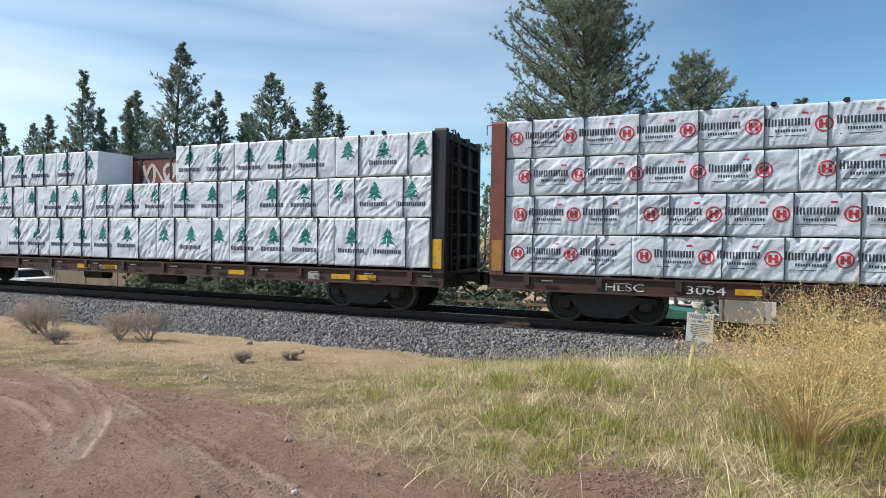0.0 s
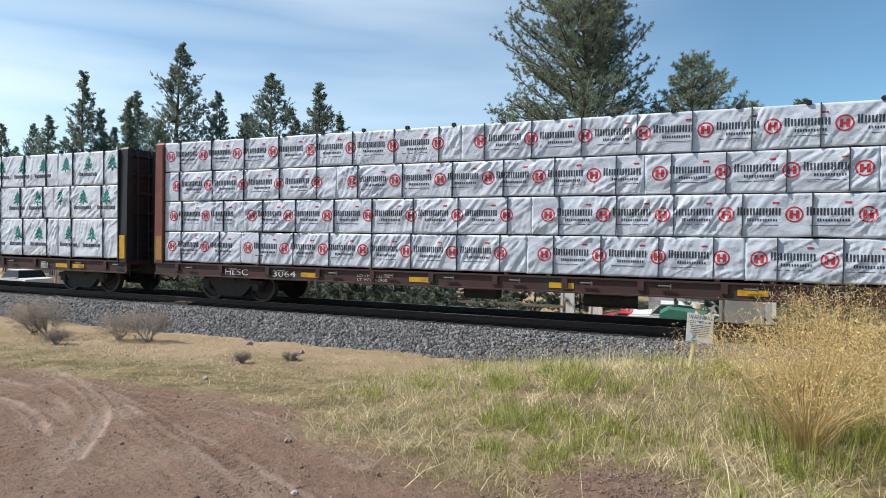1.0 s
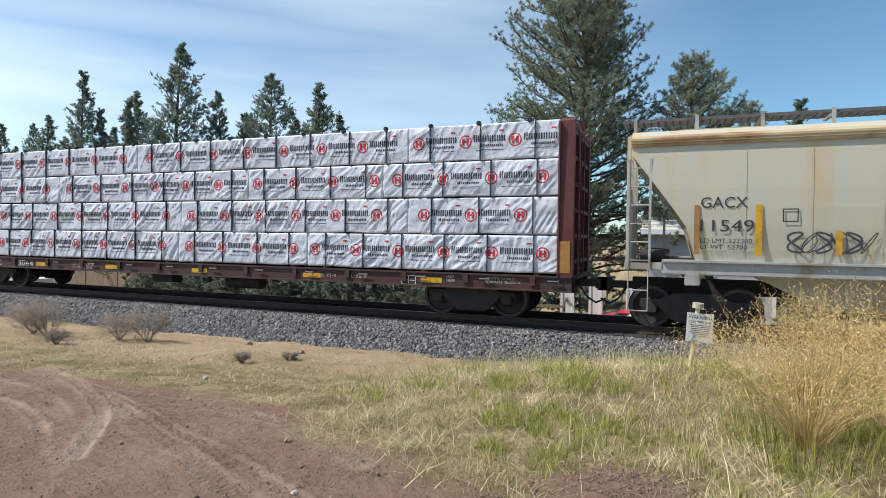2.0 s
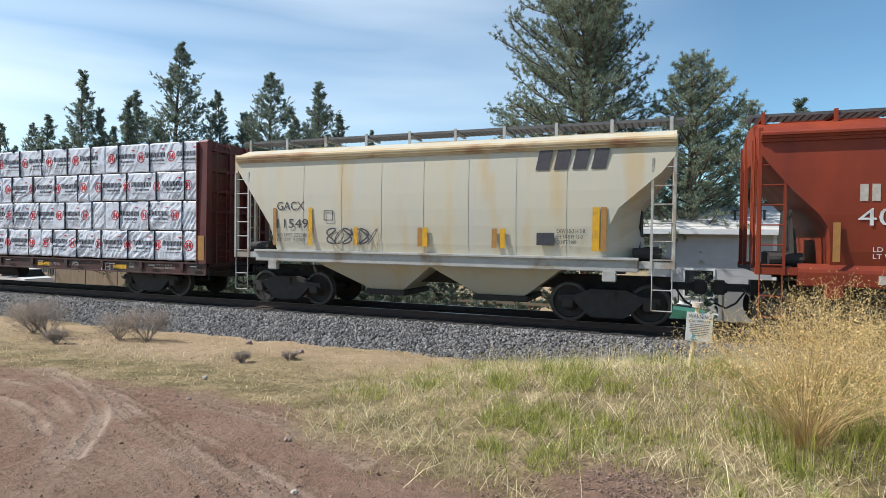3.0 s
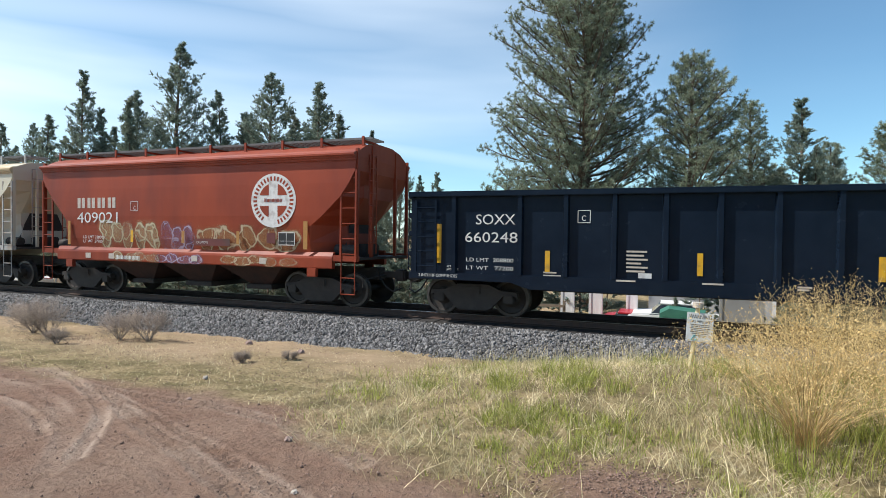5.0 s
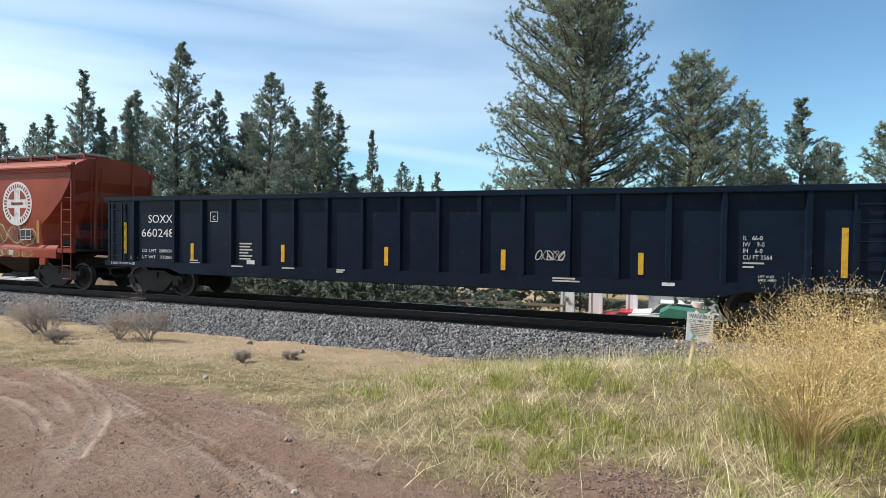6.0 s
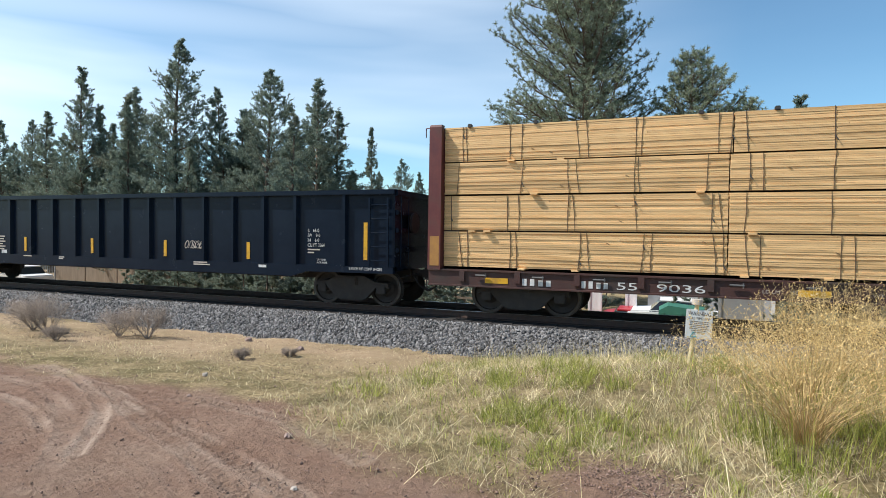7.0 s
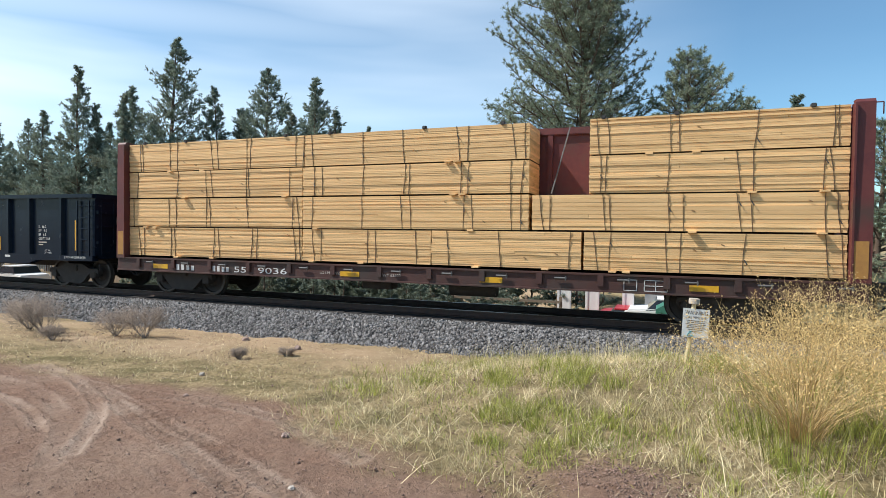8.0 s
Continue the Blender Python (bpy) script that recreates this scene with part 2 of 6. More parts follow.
def fast_mesh(name, verts, faces):
    """A mesh from numpy arrays; faces all have the same number of corners."""
    verts, faces = np.asarray(verts, np.float32), np.asarray(faces, np.int32)
    me = bpy.data.meshes.new(name)
    me.vertices.add(len(verts))
    me.vertices.foreach_set("co", verts.ravel())
    k = faces.shape[1]
    me.loops.add(faces.size)
    me.loops.foreach_set("vertex_index", faces.ravel())
    me.polygons.add(len(faces))
    me.polygons.foreach_set("loop_start", np.arange(len(faces), dtype=np.int32) * k)
    me.polygons.foreach_set("loop_total", np.full(len(faces), k, np.int32))
    me.update(calc_edges=True)
    return me


def box(bm, x0, x1, y0, y1, z0, z1, bev=0.0):
    m = Matrix.Translation(((x0 + x1) / 2, (y0 + y1) / 2, (z0 + z1) / 2)) @ Matrix.Diagonal((x1 - x0, y1 - y0, z1 - z0, 1))
    r = bmesh.ops.create_cube(bm, size=1, matrix=m)
    if bev:
        es = list({e for v in r["verts"] for e in v.link_edges})
        bmesh.ops.bevel(bm, geom=es, offset=bev, segments=2, affect="EDGES")
    return bm


def boxes(*rows, bev=0.0):
    bm = bmesh.new()
    for r in rows:
        box(bm, *r, bev=bev)
    return bm


def rod(bm, a, b, r, n=8, r2=None):
    a, b = Vector(a), Vector(b)
    d = b - a
    m = Matrix.Translation((a + b) / 2) @ d.to_track_quat("Z", "Y").to_matrix().to_4x4()
    bmesh.ops.create_cone(bm, cap_ends=True, segments=n, radius1=r, radius2=r if r2 is None else r2, depth=d.length, matrix=m)
    return bm


def prism(bm, pts, y0, y1):
    """An outline of (x, z) points drawn out from y0 to y1."""
    a = [bm.verts.new((x, y0, z)) for x, z in pts]
    b = [bm.verts.new((x, y1, z)) for x, z in pts]
    n = len(pts)
    bm.faces.new(a)
    bm.faces.new(b[::-1])
    for i in range(n):
        bm.faces.new((a[i], b[i], b[(i + 1) % n], a[(i + 1) % n]))
    bmesh.ops.recalc_face_normals(bm, faces=bm.faces[:])
    return bm


def prism_x(bm, pts, x0, x1):
    """An outline of (y, z) points drawn out from x0 to x1."""
    a = [bm.verts.new((x0, y, z)) for y, z in pts]
    b = [bm.verts.new((x1, y, z)) for y, z in pts]
    n = len(pts)
    bm.faces.new(a)
    bm.faces.new(b[::-1])
    for i in range(n):
        bm.faces.new((a[i], b[i], b[(i + 1) % n], a[(i + 1) % n]))
    bmesh.ops.recalc_face_normals(bm, faces=bm.faces[:])
    return bm


def loft(bm, rings):
    """Closed rings of equal length, joined, with both ends capped."""
    vs = [[bm.verts.new(p) for p in r] for r in rings]
    n = len(vs[0])
    for a, b in zip(vs, vs[1:]):
        for i in range(n):
            bm.faces.new((a[i], a[(i + 1) % n], b[(i + 1) % n], b[i]))
    bm.faces.new(vs[0][::-1])
    bm.faces.new(vs[-1])
    bmesh.ops.recalc_face_normals(bm, faces=bm.faces[:])
    return bm


def text_part(name, words, x, y, z, width, height, material, parent, label=""):
    """Lettering that faces the camera's side, its lower left corner at x, z."""
    cu = bpy.data.curves.new(name, "FONT")
    cu.body, cu.extrude, cu.resolution_u = words, 0.0, 3
    ob = bpy.data.objects.new(name, cu)
    me = bpy.data.meshes.new_from_object(ob)
    bpy.data.objects.remove(ob)
    co = np.array([v.co[:] for v in me.vertices])
    lo, hi = co.min(0), co.max(0)
    for v in me.vertices:
        p = v.co.copy()
        v.co = (x + (p.x - lo[0]) / (hi[0] - lo[0]) * width, y, z + (p.y - lo[1]) / (hi[1] - lo[1]) * height)
    me.update()
    me.materials.clear()
    return part_mesh(name, me, material, parent, label)


def plate(bm, x0, x1, z0, z1, y, d=0.004):
    return box(bm, x0, x1, y - d, y, z0, z1)


def bars(bm, x, z, width, height, count, y, rng):
    """Lettering that is drawn as plain upright bars, two a letter."""
    w = width / count
    for i in range(count):
        a = x + i * w
        h = height * (1.0 if i == 0 else 0.86)
        plate(bm, a + 0.06 * w, a + 0.34 * w, z, z + h, y)
        plate(bm, a + 0.54 * w, a + 0.82 * w, z, z + h, y)
    return bm


def ring(bm, x, z, r0, r1, y, n=28):
    vs = []
    for r in (r0, r1):
        vs.append([bm.verts.new((x + r * math.cos(2 * math.pi * i / n), y, z + r * math.sin(2 * math.pi * i / n))) for i in range(n)])
    for i in range(n):
        bm.faces.new((vs[0][i], vs[0][(i + 1) % n], vs[1][(i + 1) % n], vs[1][i]))
    return bm


def disc(bm, x, z, r, y, n=32):
    bm.faces.new([bm.verts.new((x + r * math.cos(2 * math.pi * i / n), y, z + r * math.sin(2 * math.pi * i / n))) for i in range(n)])
    return bm


def smoothstep(a, b, x):
    t = np.clip((x - a) / (b - a), 0, 1)
    return t * t * (3 - 2 * t)


def value_noise(x, y, seed, octaves=4, gain=0.5):
    """Smooth noise of about -1 to 1 on arrays."""
    rng = np.random.RandomState(seed)
    total, amp = np.zeros_like(x), 1.0
    for _ in range(octaves):
        tab = rng.uniform(-1, 1, (64, 64))
        xi, yi = np.floor(x).astype(int), np.floor(y).astype(int)
        fx, fy = x - xi, y - yi
        fx, fy = fx * fx * (3 - 2 * fx), fy * fy * (3 - 2 * fy)
        p = lambda i, j: tab[(xi + i) % 64, (yi + j) % 64]
        total += amp * ((p(0, 0) * (1 - fx) + p(1, 0) * fx) * (1 - fy) + (p(0, 1) * (1 - fx) + p(1, 1) * fx) * fy)
        x, y, amp = x * 2.03 + 7.1, y * 2.03 + 3.7, amp * gain
    return total


# ---- ground ----
def lie(x, y):
    """The ground's height on the camera's side of the track and beyond."""
    x, y = np.asarray(x, float), np.asarray(y, float)
    g = 0.27 - 0.85 * np.clip((y - 1.5) / 9.8, 0, 1)
    g = g - 1.0 * smoothstep(18.2, 20.5, y)
    g = g + 0.6 * smoothstep(-5.0, 1.0, x - 0.25 * (y - 8)) * np.exp(-((y - 8.2) / 2.6) ** 2)
    return g


def dirtness(x, y):
    """1 on the bare dirt track, 0 on the verge."""
    edge = np.interp(x, [-30, -9.49, -8.02, -5.93, -4.36, -3.16, -2.30, -1.64, -1.19, -0.54, 4], [9.0, 5.80, 5.90, 5.65, 5.36, 4.80, 4.36, 4.01, 3.85, 3.45, 1.2])
    return 1 - smoothstep(-0.35, 0.45, y - edge + 0.35 * value_noise(x * 1.3, y * 1.3, 5))


# wheel paths over the dirt: plan points, half width, with tread or not, how pale
WHEEL_PATHS = (
    (((-10.60, 5.97), (-9.88, 6.05), (-8.59, 6.01), (-6.86, 5.20), (-5.87, 4.64), (-5.31, 4.22), (-4.90, 3.79), (-4.38, 3.22)), 0.065, 0, 1.0),
    (((-8.64, 5.75), (-7.75, 5.61), (-6.53, 5.10), (-5.53, 4.61), (-4.50, 4.09), (-3.62, 3.63), (-2.87, 3.27), (-2.48, 3.06)), 0.1, 1, 0.9),
    (((-6.69, 5.22), (-5.23, 4.60), (-4.17, 4.11), (-3.31, 3.74), (-2.67, 3.44), (-2.25, 3.23)), 0.1, 1, 0.8),
    (((-7.23, 5.32), (-6.49, 5.22), (-5.92, 5.22), (-5.25, 5.25), (-4.64, 5.22), (-3.92, 5.01), (-3.02, 4.59), (-2.28, 4.12)), 0.1, 1, 0.6),
    (((-7.41, 4.29), (-6.98, 4.27), (-6.41, 4.15), (-5.74, 3.88), (-5.22, 3.57)), 0.05, 0, 0.8),
    (((-8.77, 5.08), (-8.22, 5.03), (-7.25, 4.83), (-6.32, 4.45), (-5.42, 3.93), (-4.62, 3.30), (-3.95, 2.63)), 0.08, 0, 0.5),
    (((-5.03, 3.07), (-5.29, 3.52), (-5.19, 3.82), (-4.33, 3.65), (-3.35, 3.20), (-2.93, 2.94)), 0.07, 0, 0.35))


def path_distance(x, y, pts):
    """Signed distance from a smoothed plan path, and the length along it."""
    p = np.array(pts)
    s = np.concatenate([[0], np.cumsum(np.hypot(*np.diff(p, axis=0).T))])
    for _ in range(2):
        q = np.empty((2 * len(p) - 2, 2))
        q[0::2], q[1::2] = 0.75 * p[:-1] + 0.25 * p[1:], 0.25 * p[:-1] + 0.75 * p[1:]
        p = np.vstack([p[:1], q, p[-1:]])
    s = np.concatenate([[0], np.cumsum(np.hypot(*np.diff(p, axis=0).T))])
    best, along_it, sign = np.full(x.shape, 9.0), np.zeros(x.shape), np.ones(x.shape)
    for i in range(len(p) - 1):
        a, d = p[i], p[i + 1] - p[i]
        ln = max(1e-6, math.hypot(*d))
        u = np.clip(((x - a[0]) * d[0] + (y - a[1]) * d[1]) / ln ** 2, 0, 1)
        ex, ey = x - a[0] - u * d[0], y - a[1] - u * d[1]
        r = np.hypot(ex, ey)
        near = r < best
        best, along_it = np.where(near, r, best), np.where(near, s[i] + u * ln, along_it)
        sign = np.where(near, np.sign(d[0] * ey - d[1] * ex), sign)
    return best * sign, along_it


def tyre_marks(x, y):
    """The height change and the pale dust of all wheel paths."""
    h, worn = np.zeros_like(x), np.zeros_like(x)
    for k, (pts, w, lug, pale) in enumerate(WHEEL_PATHS):
        d, run = path_distance(x, y, pts)
        inside = np.exp(-(d / w) ** 4)
        h -= 0.018 * inside * pale
        h += 0.012 * np.exp(-((np.abs(d) - w * 1.35) / 0.03) ** 2) * pale
        if lug:
            h += 0.022 * inside * (np.sin(run * 2 * math.pi / 0.078 + np.sign(d) * 1.5 + np.abs(d) * 16) > 0.1)
        dusty = np.clip(0.6 + 0.6 * value_noise(x * 1.5, y * 1.5, 40 + k, 3), 0, 1)
        worn = np.maximum(worn, pale * dusty * np.maximum(0.9 * np.exp(-((np.abs(d) - w * 0.9) / 0.045) ** 2), 0.55 * inside))
    return h, worn


def ground_material():
    m = bpy.data.materials.new("soil_and_verge")
    m.use_nodes = True
    t = m.node_tree
    n, link = t.nodes, t.links.new
    bsdf = n["Principled BSDF"]
    bsdf.inputs["Roughness"].default_value = 0.95
    bsdf.inputs["Specular IOR Level"].default_value = 0.2
    co = n.new("ShaderNodeTexCoord")

    def noisy(scale, detail, lo, hi, a, b):
        no, ra = n.new("ShaderNodeTexNoise"), n.new("ShaderNodeValToRGB")
        no.inputs["Scale"].default_value, no.inputs["Detail"].default_value, no.inputs["Roughness"].default_value = scale, detail, 0.65
        ra.color_ramp.elements[0].position, ra.color_ramp.elements[1].position = lo, hi
        ra.color_ramp.elements[0].color, ra.color_ramp.elements[1].color = (*a, 1), (*b, 1)
        link(co.outputs["Object"], no.inputs["Vector"])
        link(no.outputs["Fac"], ra.inputs["Fac"])
        return ra.outputs["Color"]

    def mixed(fac, a, b, kind="MIX"):
        mx = n.new("ShaderNodeMix")
        mx.data_type, mx.blend_type = "RGBA", kind
        for v, key in ((fac, "Factor"), (a, "A"), (b, "B")):
            if isinstance(v, (int, float)):
                mx.inputs[key].default_value = v
            else:
                link(v, mx.inputs[key])
        return mx.outputs["Result"]

    def zone(name):
        at = n.new("ShaderNodeAttribute")
        at.attribute_name = name
        return at.outputs["Fac"]

    dirt = mixed(noisy(1.1, 6, 0.4, 0.65, (0, 0, 0), (1, 1, 1)), noisy(9, 8, 0.3, 0.7, (0.19, 0.110, 0.077), (0.33, 0.208, 0.145)),
                 noisy(14, 8, 0.3, 0.7, (0.24, 0.156, 0.112), (0.385, 0.265, 0.19)))
    sand = noisy(5, 8, 0.3, 0.7, (0.39, 0.275, 0.165), (0.50, 0.375, 0.245))
    thatch = mixed(noisy(1.6, 6, 0.42, 0.62, (0, 0, 0), (1, 1, 1)), noisy(18, 9, 0.3, 0.7, (0.17, 0.125, 0.065), (0.54, 0.42, 0.23)),
                   noisy(22, 9, 0.3, 0.7, (0.09, 0.07, 0.033), (0.29, 0.24, 0.115)))
    verge = mixed(zone("sandy"), thatch, sand)
    dust = noisy(20, 8, 0.3, 0.7, (0.40, 0.295, 0.225), (0.54, 0.42, 0.33))
    col = mixed(zone("bare"), verge, mixed(zone("worn"), dirt, dust))
    link(col, bsdf.inputs["Base Color"])
    nb, bu = n.new("ShaderNodeTexNoise"), n.new("ShaderNodeBump")
    nb.inputs["Scale"].default_value, nb.inputs["Detail"].default_value, nb.inputs["Roughness"].default_value = 28, 8, 0.7
    link(co.outputs["Object"], nb.inputs["Vector"])
    link(nb.outputs["Fac"], bu.inputs["Height"])
    bu.inputs["Strength"].default_value, bu.inputs["Distance"].default_value = 1.0, 0.05
    link(bu.outputs["Normal"], bsdf.inputs["Normal"])
    return m


def axis(*stretches):
    out = []
    for a, b, step in stretches:
        out.append(np.arange(a, b - 1e-6, step))
    return np.concatenate(out + [[stretches[-1][1]]])


def build_ground():
    xs = axis((-900, -60, 60), (-60, -20, 2.0), (-20, -10, 0.1), (-10, -7, 0.05), (-7, 0.0, 0.021), (0.0, 6, 0.06), (6, 20, 1.0), (20, 60, 4), (60, 900, 60))
    ys = axis((-300, -20, 40), (-20, 0, 2.0), (0, 2.2, 0.2), (2.2, 2.9, 0.06), (2.9, 5.7, 0.020), (5.7, 8, 0.045), (8, 12, 0.08), (12, 20, 0.5), (20, 80, 5), (80, 2000, 120))
    X, Y = np.meshgrid(xs, ys)
    Z = lie(X, Y)
    bare = dirtness(X, Y)
    near = (np.abs(X + 6) < 14) & (Y > 0) & (Y < 12)
    rough = 0.022 * value_noise(X * 1.1, Y * 1.1, 2, 4) + 0.011 * value_noise(X * 7, Y * 7, 3, 3) * (1 - 0.3 * bare) + 0.007 * value_noise(X * 21, Y * 21, 6, 2)
    marks, worn = tyre_marks(X, Y)
    Z = Z + np.where(near, rough, 0) + np.where(near, bare * marks, 0)
    heap = np.exp(-((X + 0.3) ** 2 + (Y - 4.2) ** 2) / 0.35)
    Z = Z + 0.10 * heap
    ny, nx = X.shape
    idx = np.arange(nx * ny).reshape(ny, nx)
    faces = np.stack([idx[:-1, :-1], idx[:-1, 1:], idx[1:, 1:], idx[1:, :-1]], -1).reshape(-1, 4)
    me = fast_mesh("ground", np.stack([X, Y, Z], -1).reshape(-1, 3), faces)
    far = np.where(Y > 14, 1.0, 0.0)
    sandy = np.clip(smoothstep(7.0, 9.0, Y - 0.12 * (X + 6)) * (1 - smoothstep(-5.0, -3.2, X)) + far * 0.15, 0, 1) * np.clip(0.75 + 0.5 * value_noise(X * 0.8, Y * 0.8, 11, 3), 0, 1)
    for key, val in (("bare", np.clip(bare + heap * 1.2, 0, 1)), ("sandy", sandy), ("worn", worn)):
        at = me.attributes.new(key, "FLOAT", "POINT")
        at.data.foreach_set("value", val.ravel().astype(np.float32))
    me.polygons.foreach_set("use_smooth", np.ones(len(faces), bool))
    me.materials.append(ground_material())
    ob = new("ground", me)
    tagged(ob, "reddish dirt track with tyre marks, dry grassy verge and sandy soil", "ground", kind="structure")


build_ground()


# ---- track ----
def build_track():
    bed = bmesh.new()
    y = TRACK
    pts = [(y - 3.45, -0.64), (y - 1.95, -0.24), (y - 1.5, -0.21), (y + 1.5, -0.21), (y + 1.95, -0.24), (y + 3.5, -0.66)]
    prism_x(bed, pts, -140, 90)
    tagged(part("ballast_bed", bed, "ballast_bed"), "grey crushed stone railway ballast bed", "ballast", kind="structure")
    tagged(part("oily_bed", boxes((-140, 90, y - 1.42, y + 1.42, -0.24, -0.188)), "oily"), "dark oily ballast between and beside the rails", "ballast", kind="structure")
    rng = np.random.RandomState(4)
    n = 52000
    sx = rng.uniform(0, 1, n) ** 1.35 * 42 - 26
    sx = np.where(rng.uniform(0, 1, n) < 0.3, rng.uniform(-34, 10, n), -26 + rng.uniform(0, 1, n) * 34)
    u = rng.uniform(0, 1, n)
    sy = y - 3.55 + u * 2.12
    sz = np.interp(sy, [p[0] for p in pts[:4]], [p[1] for p in pts[:4]]) + rng.uniform(-0.012, 0.02, n)
    base = np.array([(1, 0, 0), (-1, 0, 0), (0, 1, 0), (0, -1, 0), (0, 0, 1), (0, 0, -1)], float)
    tri = np.array([(0, 2, 4), (2, 1, 4), (1, 3, 4), (3, 0, 4), (2, 0, 5), (1, 2, 5), (3, 1, 5), (0, 3, 5)])
    size = rng.uniform(0.019, 0.050, (n, 1, 1)) * rng.uniform(0.6, 1.3, (n, 1, 3))
    v = base[None] + rng.uniform(-0.35, 0.35, (n, 6, 3))
    ang = rng.uniform(0, 2 * np.pi, n)
    ca, sa = np.cos(ang), np.sin(ang)
    tilt = rng.uniform(-0.8, 0.8, n)
    ct, st = np.cos(tilt), np.sin(tilt)
    v = v * size
    vx, vy, vz = v[..., 0], v[..., 1], v[..., 2]
    vx, vz = vx * ct[:, None] - vz * st[:, None], vx * st[:, None] + vz * ct[:, None]
    vx, vy = vx * ca[:, None] - vy * sa[:, None], vx * sa[:, None] + vy * ca[:, None]
    verts = np.stack([vx + sx[:, None], vy + sy[:, None], vz + sz[:, None]], -1).reshape(-1, 3)
    faces = (tri[None] + (np.arange(n) * 6)[:, None, None]).reshape(-1, 3)
    ob = part_mesh("ballast_stones", fast_mesh("ballast_stones", verts, faces), "ballast")
    tagged(ob, "loose angular grey ballast stones beside the rails", "ballast", kind="stuff")
    # rails
    prof = [(-0.068, -0.172), (0.068, -0.172), (0.068, -0.158), (0.010, -0.140), (0.010, -0.042), (0.036, -0.032), (0.036, -0.003), (-0.036, -0.003),
            (-0.036, -0.032), (-0.010, -0.042), (-0.010, -0.140), (-0.068, -0.158)]
    for side in (-1, 1):
        bm = bmesh.new()
        prism_x(bm, [(y + side * 0.7525 + a, b) for a, b in prof], -140, 90)
        rail = tagged(part("rail", bm, "rail"), "rusty steel rail with a polished running surface", "rail", "rails of the track", kind="structure")
        part("running_surface", boxes((-140, 90, y + side * 0.7525 - 0.028, y + side * 0.7525 + 0.028, -0.004, 0.0)), "railhead", rail, "polished steel top")
    tie = boxes((-0.115, 0.115, y - 1.3, y + 1.3, -0.34, -0.174), bev=0.01)
    me = bpy.data.meshes.new("tie")
    tie.to_mesh(me)
    tie.free()
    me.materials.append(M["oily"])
    for i in range(140):
        ob = new("railway_tie", me)
        ob.location = (-46 + i * 0.5, 0, 0)
        tagged(ob, "dark creosoted wooden railway tie set in ballast", "railway tie", "ties under the rails", kind="structure")


build_track()


# ---- train ----
MOVERS = []    # (thing, where its origin stands along the track at 4 s)
WHEELSETS = []
WHEEL_R = 0.457


def car_root(name, s, label, category, group="cars of the train"):
    e = new(name)
    e.empty_display_size = 0.5
    e.location = (s, TRACK, 0)
    tagged(e, label, category, group)
    MOVERS.append((e, s))
    return e


def wheelset_mesh():
    bm = bmesh.new()
    # turned profile: (distance from the track's middle, radius)
    prof = [(0.66, 0.10), (0.665, 0.20), (0.69, 0.34), (0.685, 0.485), (0.715, 0.485), (0.725, WHEEL_R + 0.004), (0.82, WHEEL_R - 0.004),
            (0.825, 0.38), (0.78, 0.36), (0.755, 0.22), (0.80, 0.15), (0.80, 0.085), (1.02, 0.085), (1.02, 0.0)]
    n = 28
    for side in (-1, 1):
        rows = [[bm.verts.new((r * math.cos(2 * math.pi * i / n), side * d, r * math.sin(2 * math.pi * i / n))) for i in range(n)] for d, r in prof[:-1]]
        for j, (a, b) in enumerate(zip(rows, rows[1:])):
            for i in range(n):
                bm.faces.new((a[i], a[(i + 1) % n], b[(i + 1) % n], b[i])).material_index = 1 if j in (5, 6) else 0
        bm.faces.new(rows[-1])
        for k in range(3):
            t = 2 * math.pi * k / 3
            rod(bm, (0.045 * math.cos(t), side * 1.02, 0.045 * math.sin(t)), (0.045 * math.cos(t), side * 1.04, 0.045 * math.sin(t)), 0.014, 6)
    rod(bm, (0, -0.67, 0), (0, 0.67, 0), 0.085, 12)
    bmesh.ops.recalc_face_normals(bm, faces=bm.faces[:])
    me = bpy.data.meshes.new("wheelset")
    bm.to_mesh(me)
    bm.free()
    me.materials.append(M["wheel"])
    me.materials.append(M["tread"])
    return me


def bogie_mesh():
    bm = bmesh.new()
    for side in (-1, 1):
        y0, y1 = (side * 0.93, side * 1.10) if side > 0 else (-1.10, -0.93)
        r = WHEEL_R
        prism(bm, [(-1.12, r + 0.02), (-1.10, r + 0.17), (-0.72, r + 0.19), (-0.40, r + 0.33), (0.40, r + 0.33), (0.72, r + 0.19), (1.10, r + 0.17), (1.12, r + 0.02),
                   (0.98, r + 0.10), (0.76, r + 0.06), (0.46, r - 0.24), (0.34, r - 0.30), (-0.34, r - 0.30), (-0.46, r - 0.24), (-0.76, r + 0.06), (-0.98, r + 0.10)], y0, y1)
        for x in (-0.89, 0.89):
            box(bm, x - 0.13, x + 0.13, min(side * 0.95, side * 1.13), max(side * 0.95, side * 1.13), r - 0.11, r + 0.12, 0.02)
    box(bm, -0.2, 0.2, -1.15, 1.15, WHEEL_R + 0.08, WHEEL_R + 0.30, 0.03)
    me = bpy.data.meshes.new("bogie")
    bm.to_mesh(me)
    bm.free()
    me.materials.append(M["under"])
    return me


def spring_mesh():
    bm = bmesh.new()
    for x in (-0.2, 0.0, 0.2):
        for k in range(7):
            bmesh.ops.create_cone(bm, cap_ends=True, segments=12, radius1=0.075, radius2=0.075, depth=0.018,
                                  matrix=Matrix.Translation((x, 0, -0.12 + k * 0.036)))
    me = bpy.data.meshes.new("spring_nest")
    bm.to_mesh(me)
    bm.free()
    me.materials.append(M["wheel"])
    return me


